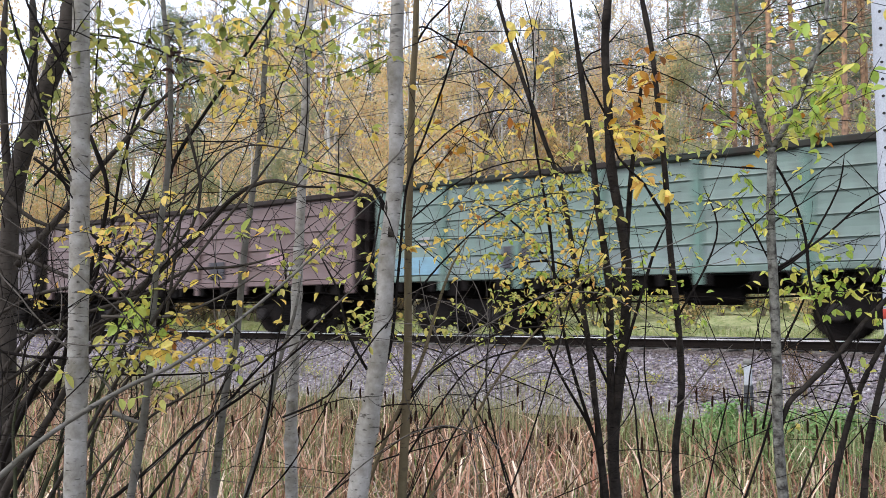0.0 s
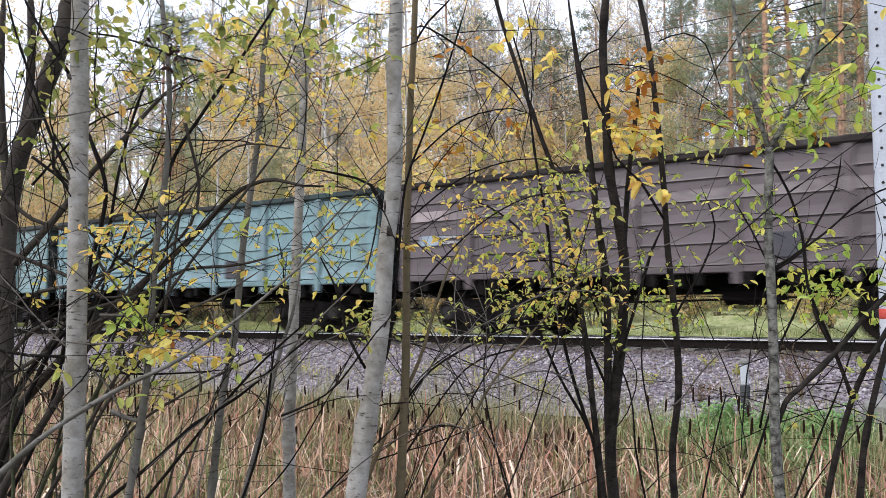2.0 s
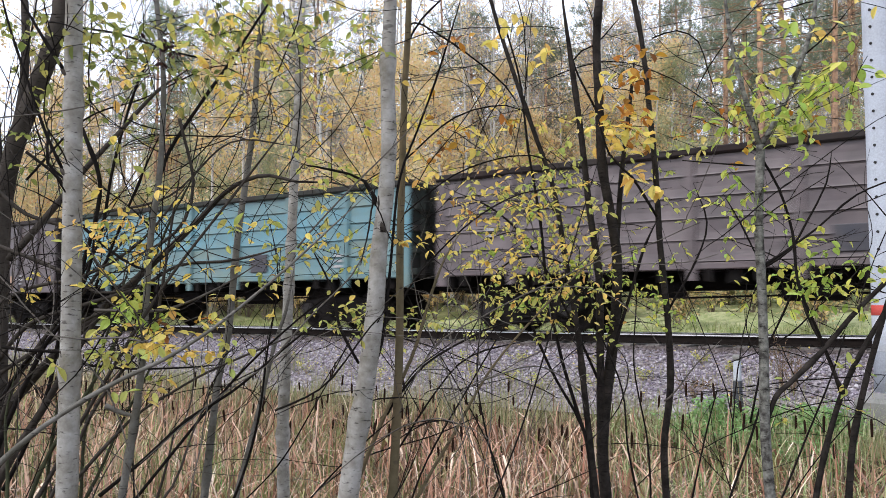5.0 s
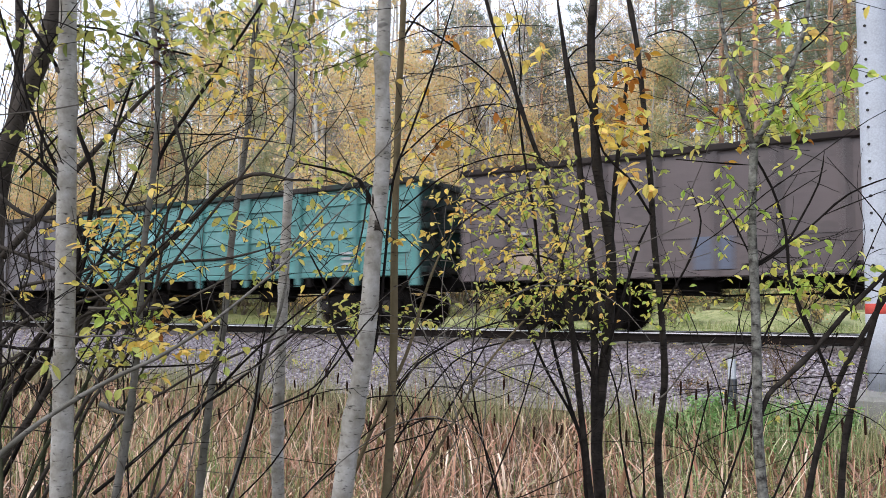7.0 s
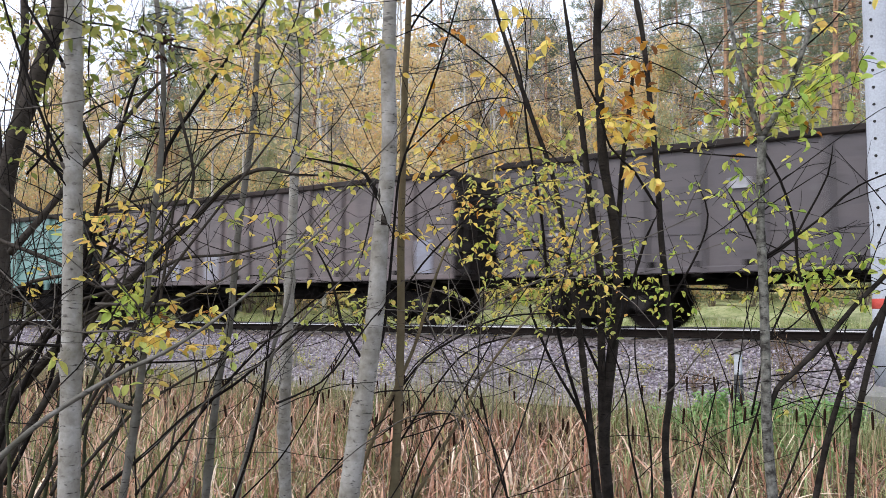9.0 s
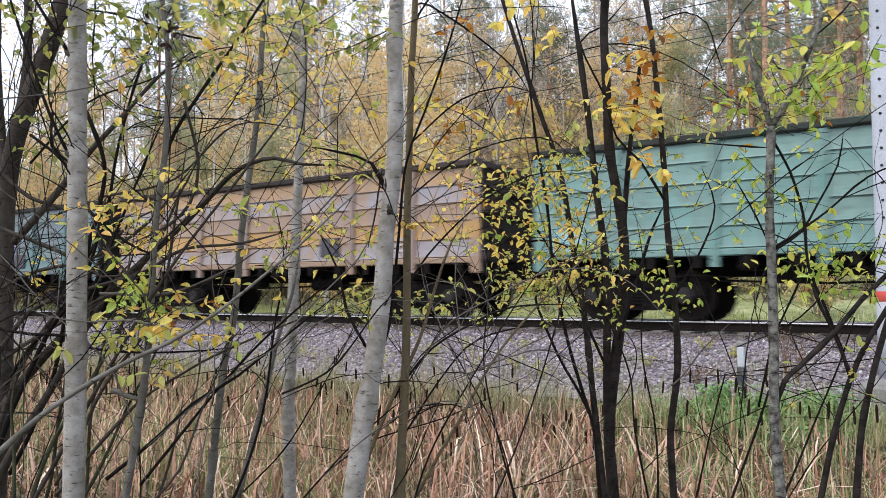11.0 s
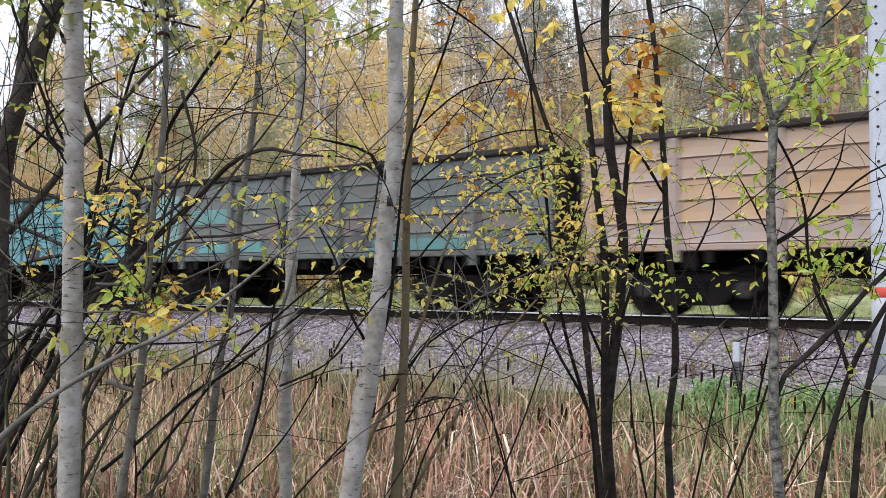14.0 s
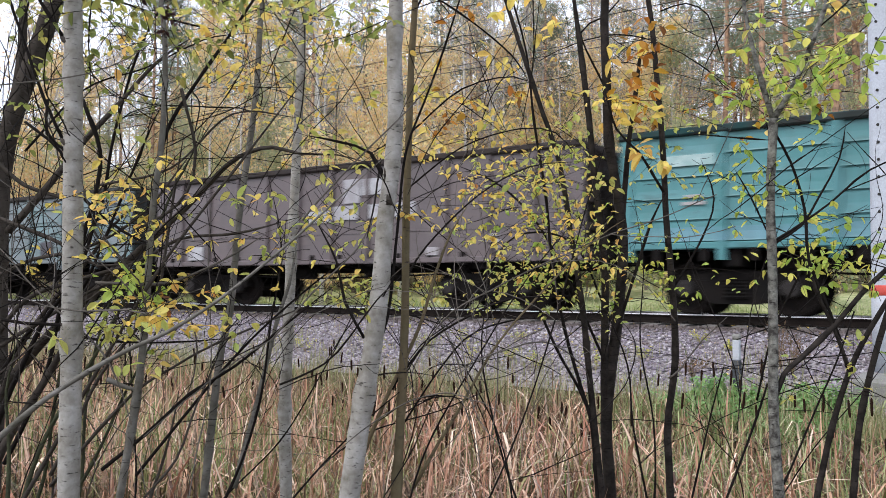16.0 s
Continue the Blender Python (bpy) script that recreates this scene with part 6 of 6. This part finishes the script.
def catenary_pole():
    p = thing("catenary_pole", "pale grey concrete catenary pole with a red band", "pole", (-1.02, 13.15, -0.75))
    part("shaft", Geo().turned([(0.225, 0.0), (0.222, 1.0), (0.175, 10.5), (0.16, 10.55)], 28), CONCRETE, p, smooth=True)
    part("red_band", Geo().turned([(0.2235, 1.13), (0.2275, 1.135), (0.2275, 1.27), (0.2235, 1.275)], 28), RED_PAINT, p, "red painted ring", smooth=True)
    part("white_band", Geo().turned([(0.2240, 0.62), (0.2270, 0.625), (0.2265, 1.118), (0.2230, 1.125)], 28), WHITE_PAINT, p, "white painted ring", smooth=True)
    f = Geo().box(-0.36, 0.36, -1.2, 0.34, -0.75, 0.04, 0.05)
    part("foundation", f, CONCRETE_DARK, p, "stained concrete foundation block")
    # holes are not cut: dark discs stand for the shade inside them
    for k in range(24):
        z = 1.82 + 0.25 * k
        r = 0.222 - 0.047 * (z - 1) / 9.5
        for a in (-112,):
            c, s = math.cos(radians(a)), math.sin(radians(a))
            part("hole", Geo().turned([(0.020, -0.012), (0.021, 0.003), (0.016, 0.004)], 10, "y"), HOLE_SHADE, p, at=pose(r * c, r * s, z, 0, 0, a - 90 + 180))
    arm = Geo().tube([(0.0, 0.1, 8.1), (0.0, 1.6, 8.4), (0.0, 3.4, 8.7)], [0.04, 0.035, 0.03], 8)
    part("bracket", arm, IRON, p, "dark steel bracket")


def overhead_wires():
    for y, z, sag, r, lab in ((TRACK, 5.75, 0.02, 0.008, "dark copper contact wire above the track"), (TRACK, 6.25, 0.45, 0.007, "dark messenger wire above the track"), (TRACK + 3.2, 6.9, 0.3, 0.007, "dark feeder wire beyond the track"), (TRACK + 3.2, 7.5, 0.3, 0.007, "dark feeder wire beyond the track")):
        pts = [(x, y, z - sag * math.cos((x + 1.1) * math.pi / 30) * -0.5) for x in np.linspace(-110, 60, 86)]
        g = Geo().tube(pts, [r] * len(pts), 5)
        tagged(new("overhead_wire", g.mesh("overhead_wire", WIRE)), lab, "wire", "overhead wires", "structure")


marker_post()
dead_weed(-2.44, 12.9, 0.85, 3)
dead_weed(-2.25, 12.75, 0.6, 4)
dead_weed(-3.6, 12.4, 0.35, 5)
catenary_pole()
overhead_wires()


# ---------------------------------------------------------------- the woods beyond the track
def pine_bark():
    k = Nodes("pine_bark", 0.9, spec=0.15)
    co = k.coords()
    sep = k.n("ShaderNodeSeparateXYZ")
    k.link(co, sep.inputs[0])
    f = k.noise(co, 5.0, 5)
    mr = k.n("ShaderNodeMapRange")
    mr.inputs[1].default_value, mr.inputs[2].default_value = 2.0, 9.0
    k.link(sep.outputs[2], mr.inputs[0])
    c = k.mix(mr.outputs[0], (0.20, 0.15, 0.12), (0.44, 0.27, 0.17))
    c = k.mix(k.ramp(f, (0.4, G(0)), (0.65, G(0.8))), c, (0.09, 0.065, 0.055))
    k.colour(c).bump(f, 0.8, 0.03)
    return k.m


PINE_BARK = pine_bark()
BIRCH_BARK = bark("birch_bark", (0.62, 0.60, 0.56), (0.04, 0.035, 0.03), (0.45, 0.42, 0.36), 0.8, 12, seed=17)
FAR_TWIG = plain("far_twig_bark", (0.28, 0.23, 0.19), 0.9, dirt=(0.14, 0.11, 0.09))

# twig colour lifted to stand for haze between the trees
HAZY_TWIG = plain("hazy_birch_twig", (0.46, 0.41, 0.39), 0.9, dirt=(0.30, 0.25, 0.24))


def flat_leaves(name, P, size, mat, rng):
    """Many small diamond leaves at the points P."""
    n = len(P)
    d1 = rng.normal(0, 1, (n, 3))
    d1 /= np.linalg.norm(d1, axis=1)[:, None]
    d2 = np.cross(d1, rng.normal(0, 1, (n, 3)))
    d2 /= np.linalg.norm(d2, axis=1)[:, None] + 1e-6
    s = size * rng.uniform(0.6, 1.3, n)[:, None]
    V = np.stack([P - d1 * s * 0.55, P + d2 * s * 0.36, P + d1 * s * 0.55, P - d2 * s * 0.36], 1)
    return fast_mesh(name, V.reshape(-1, 3), 4, mat)


def pine_proto(seed, h):
    rng = np.random.default_rng(seed)
    t = thing("pine_tree", "tall pine with a bare reddish trunk and high green crown", "pine tree", group="pines beyond the track")
    lean = rng.normal(0, 0.25, 2)
    zs = np.linspace(-0.3, h, 9)
    axis = lambda z: Vector((lean[0] * (z / h) ** 2, lean[1] * (z / h) ** 2, z))
    part("trunk", Geo().tube([axis(z) for z in zs], [0.17 * (1 - 0.8 * max(z, 0) / h) + 0.015 for z in zs], 9), PINE_BARK, t, smooth=True)
    g, tips = Geo(), []
    for _ in range(46):
        z = h * (0.50 + 0.5 * rng.uniform(0, 1) ** 0.8)
        a, L = rng.uniform(0, 6.28), (h - z) * 0.30 + 0.5 + rng.uniform(0, 0.7)
        e = axis(z) + Vector((L * math.cos(a), L * math.sin(a), rng.uniform(-0.1, 0.7)))
        g.tube([axis(z), (axis(z) + e) / 2 + Vector((0, 0, -0.1)), e], [0.03, 0.02, 0.008], 4)
        for k in range(14):
            f = rng.uniform(0.4, 1.05)
            tips.append(axis(z).lerp(e, f) + Vector(rng.normal(0, 0.20, 3)))
    for _ in range(8):
        z, a = h * rng.uniform(0.25, 0.5), rng.uniform(0, 6.28)
        L = rng.uniform(0.4, 1.1)
        g.tube([axis(z), axis(z) + Vector((L * math.cos(a), L * math.sin(a), 0.05))], [0.018, 0.006], 4)
    part("branchwork", g, PINE_BARK, t, kind="stuff")
    T = np.repeat(np.array([tuple(q) for q in tips]), 13, 0)
    n = len(T)
    d = rng.normal(0, 1, (n, 3)) + np.array([0, 0, 0.5])
    d /= np.linalg.norm(d, axis=1)[:, None]
    s = np.cross(d, rng.normal(0, 1, (n, 3)))
    s /= np.linalg.norm(s, axis=1)[:, None]
    L = rng.uniform(0.12, 0.28, n)[:, None]
    T = T + rng.normal(0, 0.05, (n, 3))
    V = np.stack([T - s * 0.016, T + s * 0.016, T + d * L], 1)
    part("crown", fast_mesh("crown", V.reshape(-1, 3), 3, NEEDLE_HAZY), None, t)
    return t


def birch_proto(seed, h, leaves, mat, spread=1.0, label="slim white birch with thin yellow autumn leaves"):
    rng = np.random.default_rng(seed)
    t = thing("birch_tree", label, "birch tree", group="birches beyond the track")
    bend = rng.normal(0, 0.5, 2)
    axis = lambda z: Vector((bend[0] * (z / h) ** 2, bend[1] * (z / h) ** 2, z))
    zs = np.linspace(-0.3, h, 9)
    part("trunk", Geo().tube([axis(z) for z in zs], [0.085 * (1 - 0.85 * max(z, 0) / h) + 0.01 for z in zs], 8), BIRCH_BARK, t, smooth=True)
    g, P = Geo(), []
    for _ in range(30):
        z = h * rng.uniform(0.22, 0.97)
        a, L = rng.uniform(0, 6.28), spread * (0.35 + 0.9 * (1 - z / h) + rng.uniform(0, 0.5))
        m = axis(z) + Vector((L * 0.55 * math.cos(a), L * 0.55 * math.sin(a), L * 0.75))
        e = axis(z) + Vector((L * math.cos(a), L * math.sin(a), L * 1.0))
        g.tube([axis(z), m, e], [0.016, 0.010, 0.004], 4)
        for k in range(3):
            q = m + (e - m) * rng.uniform(0, 1)
            e2 = q + Vector(rng.normal(0, 0.28, 3)) + Vector((0, 0, 0.25))
            g.tube([q, e2], [0.006, 0.003], 3)
            P.append(e2)
        P.extend((m, e))
    part("branchwork", g, FAR_TWIG, t, kind="stuff")
    P = np.array([tuple(p) for p in P])
    idx = rng.integers(0, len(P), leaves)
    part("crown", flat_leaves("crown", P[idx] + rng.normal(0, 0.22, (leaves, 3)), 0.14, mat, rng), None, t)
    return t


def bare_birch_proto(seed, h, leaves):
    """A tall birch that has shed nearly all its leaves: a fine veil of twigs, greyed for haze."""
    rng = np.random.default_rng(seed)
    t = thing("birch_tree", "tall bare birch with a veil of haze-paled twigs", "birch tree", group="birches beyond the track")
    bend = rng.normal(0, 0.5, 2)
    axis = lambda z: Vector((bend[0] * (z / h) ** 2, bend[1] * (z / h) ** 2, z))
    zs = np.linspace(-0.3, h, 9)
    part("trunk", Geo().tube([axis(z) for z in zs], [0.10 * (1 - 0.85 * max(z, 0) / h) + 0.012 for z in zs], 8), BIRCH_BARK, t, smooth=True)
    g, tips = Geo(), []
    for _ in range(52):
        z = h * rng.uniform(0.25, 0.98)
        a, L = rng.uniform(0, 6.28), 0.5 + 1.5 * (1 - z / h) + rng.uniform(0, 0.6)
        out = Vector((math.cos(a), math.sin(a), 0))
        e = axis(z) + out * L + Vector((0, 0, L * 1.1))
        m = (axis(z) + e) / 2 + Vector((0, 0, 0.15))
        g.tube([axis(z), m, e], [0.022, 0.014, 0.006], 3)
        for k in range(13):
            q = axis(z).lerp(e, rng.uniform(0.25, 1.0))
            e2 = q + out * rng.uniform(0, 0.5) + Vector(rng.normal(0, 0.32, 3)) + Vector((0, 0, rng.uniform(-0.35, 0.5)))
            g.tube([q, e2], [0.010, 0.005], 3)
            tips.append(tuple(e2))
    part("branchwork", g, HAZY_TWIG, t, kind="stuff")
    P = np.array(tips)
    idx = rng.integers(0, len(P), leaves)
    part("crown", flat_leaves("crown", P[idx] + rng.normal(0, 0.15, (leaves, 3)), 0.12, LEAF_HAZY, rng), None, t)
    return t


def shrub_proto(seed, h, leaves, mat, label):
    rng = np.random.default_rng(seed)
    t = thing("autumn_shrub", label, "shrub", group="shrubs beyond the track")
    g, P = Geo(), []
    for _ in range(11):
        a, s = rng.uniform(0, 6.28), rng.uniform(0.2, 0.45) * h
        hh = h * rng.uniform(0.6, 1.0)
        e = Vector((s * math.cos(a), s * math.sin(a), hh))
        m = e * 0.5 + Vector((0, 0, 0.12 * hh))
        g.tube([(0, 0, -0.15), m, e], [0.022, 0.014, 0.005], 5)
        for k in range(6):
            f = rng.uniform(0.3, 1)
            q = m.lerp(e, f) if rng.random() > 0.3 else m * rng.uniform(0.5, 1)
            e2 = q + Vector(rng.normal(0, 0.35, 3)) + Vector((0, 0, 0.2))
            g.tube([q, e2], [0.007, 0.003], 3)
            P.extend((e2, (q + e2) / 2))
    part("branchwork", g, FAR_TWIG, t, kind="stuff")
    P = np.array([tuple(p) for p in P])
    idx = rng.integers(0, len(P), leaves)
    part("crown", flat_leaves("crown", P[idx] + rng.normal(0, 0.20, (leaves, 3)), 0.115, mat, rng), None, t)
    return t


def plant(protos, spots, rng):
    """Sets the trees out; the first of each kind stands itself, the rest are copies."""
    for i, (x, y) in enumerate(spots):
        p = protos[i % len(protos)]
        m = pose(x, y, float(ground_z(x, y)) - 0.05, rng.uniform(-1.5, 1.5), rng.uniform(-1.5, 1.5), rng.uniform(0, 360))
        if i < len(protos):
            p.matrix_basis = m
        else:
            c = copy_thing(p, m)
            c.scale = (s := rng.uniform(0.85, 1.12), s, s)


def polar(turn, dist):
    a = radians(turn)
    return (-dist * math.sin(a), dist * math.cos(a))


def build_woods():
    rng = random.Random(77)
    pines = [pine_proto(1, 21), pine_proto(2, 23), pine_proto(3, 19), pine_proto(4, 22)]
    spots = [polar(a, d) for a, d in ((11.5, 36), (9.8, 40), (7.2, 37), (14.0, 44), (5.6, 45), (8.6, 52), (12.8, 55), (16.5, 50), (18.2, 58), (4.0, 50))]
    for _ in range(9):
        spots.append(polar(rng.uniform(24, 42), rng.uniform(50, 60)))
    for _ in range(64):
        a = rng.uniform(2, 56)
        spots.append(polar(a, rng.uniform(52, 86) if a > 15 else rng.uniform(45, 80)))
    # few pines where the birches stand thick
    spots = [q for i, q in enumerate(spots) if not (0.52 < -q[0] / q[1] < 0.68 and i % 3)]
    spots += [polar(20.0, 60), polar(22.6, 57), polar(18.6, 64)]
    plant(pines, spots, rng)
    birches = [birch_proto(11, 13, 4200, LEAF_HAZY), birch_proto(12, 15, 3000, LEAF_HAZY), birch_proto(13, 11, 4500, LEAF_HAZY),
               birch_proto(14, 16, 700, LEAF_HAZY, 0.9, "nearly bare white birch with a few yellow leaves"), birch_proto(15, 12, 4000, LEAF_HAZY_GREEN)]
    spots = []
    for i in range(90):
        a = 1 + 66 * (i + rng.random()) / 90
        if a > 20 or i % 3 == 0:
            spots.append(polar(a, rng.uniform(31, 62) if a > 20 else rng.uniform(46, 66)))
    for i in range(10):
        spots.append(polar(rng.uniform(14, 48), rng.uniform(40, 60)))
    for i in range(70):
        a = 16 + 50 * (i + rng.random()) / 70
        spots.append(polar(a, rng.uniform(48, 78)))
    # the wood opens towards the far end of the line
    spots = [q for i, q in enumerate(spots) if not (-q[0] > 1.05 * q[1] and math.hypot(*q) < 62 and i % 2)]
    # and stands farther back beyond the willow shrub
    spots = [(q[0] * 1.55, q[1] * 1.55) if 0.36 < -q[0] / q[1] < 0.58 and math.hypot(*q[:2]) < 46 else q for q in spots]
    # low against the sky where the line runs off
    spots = [(q[0] * 1.2, q[1] * 1.2) if -q[0] > 0.92 * q[1] and math.hypot(*q) < 56 else q for q in spots]
    rng.shuffle(spots)
    plant(birches, spots, rng)
    bare = [bare_birch_proto(31, 20, 900), bare_birch_proto(32, 23, 1000), bare_birch_proto(33, 18, 1800), bare_birch_proto(34, 25, 900)]
    spots = [polar(2 + 44 * (i + rng.random()) / 96, rng.uniform(44, 84)) for i in range(96)]
    spots += [polar(41 + 21 * (i + rng.random()) / 26, rng.uniform(52, 74)) for i in range(26)]
    spots += [polar(19 + 12 * (i + rng.random()) / 18, rng.uniform(54, 74)) for i in range(18)]
    rng.shuffle(spots)
    plant(bare, spots, rng)
    golden = [shrub_proto(41, 6.5, 8000, LEAF_HAZY, "dense golden thicket at the edge of the wood"), shrub_proto(42, 8.0, 7000, LEAF_HAZY_GREEN, "tall pale green thicket at the edge of the wood")]
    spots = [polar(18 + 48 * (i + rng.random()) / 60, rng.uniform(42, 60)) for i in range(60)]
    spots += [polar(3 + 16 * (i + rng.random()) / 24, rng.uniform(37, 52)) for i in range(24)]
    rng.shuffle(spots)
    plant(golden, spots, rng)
    shrubs = [shrub_proto(21, 3.4, 3600, LEAF_HAZY, "yellow autumn shrub beyond the track"), shrub_proto(22, 4.4, 4600, LEAF_HAZY, "tall yellow autumn shrub beyond the track"),
              shrub_proto(23, 3.0, 3400, LEAF_HAZY_GREEN, "yellow-green shrub beyond the track"), shrub_proto(24, 5.2, 5200, LEAF_HAZY, "tall golden willow shrub beyond the track")]
    spots = []
    for i in range(120):
        y = rng.uniform(24.5, 40)
        spots.append((-2.1 * y + (2.15 * y) * (i + rng.random()) / 120, y))
    low = [q for q in spots if q[0] > -0.42 * q[1]]
    spots = [q for q in spots if q[0] <= -0.42 * q[1]]
    rng.shuffle(spots)
    plant(shrubs, spots, rng)
    plant([shrub_proto(25, 2.6, 3000, LEAF_HAZY, "low golden shrub beyond the track"), shrub_proto(26, 2.2, 2600, LEAF_HAZY_GREEN, "low yellow-green shrub beyond the track")], low, rng)


build_woods()


def far_woods():
    """The closed edge of the wood far behind the trees."""
    rng = np.random.default_rng(9)
    n = 80000
    a = np.radians(rng.uniform(-12, 74, n))
    d = rng.uniform(84, 125, n)
    top = 15 + 3.0 * np.sin(a * 23) + 2.0 * np.sin(a * 57 + 1) - np.interp(np.degrees(a), [40, 55], [0, 3.0])
    z = rng.uniform(0, 1, n) ** 0.8 * top
    x, y = -d * np.sin(a), d * np.cos(a)
    P = np.stack([x, y, ground_z(x, y) + z], 1)
    tagged(new("far_woods", flat_leaves("far_woods", P[:48000], 0.95, LEAF_HAZY, rng)), "distant yellow birch woods", "woods", kind="stuff")
    tagged(new("far_pine_woods", flat_leaves("far_pine_woods", P[48000:] + np.array([0, 0, 1.0]), 0.9, NEEDLE_HAZY, rng)), "distant dark green pine woods", "woods", kind="stuff")


far_woods()


def motions():
    for w, x in TRAIN:
        walk(w, [(t, pose(x + SPEED * t, TRACK, 0)) for t in (0.0, 2.0, 4.0, 6.0, 8.0, 10.0, 12.0, 14.0, 16.0)])
    turn = math.degrees(SPEED / FPS / 0.478)
    for ws in WHEELSETS:
        x, y, z = ws.location
        walk(ws, [(f / FPS, pose(x, y, z, 0, turn * f, 0)) for f in range(0, 481)])


motions()
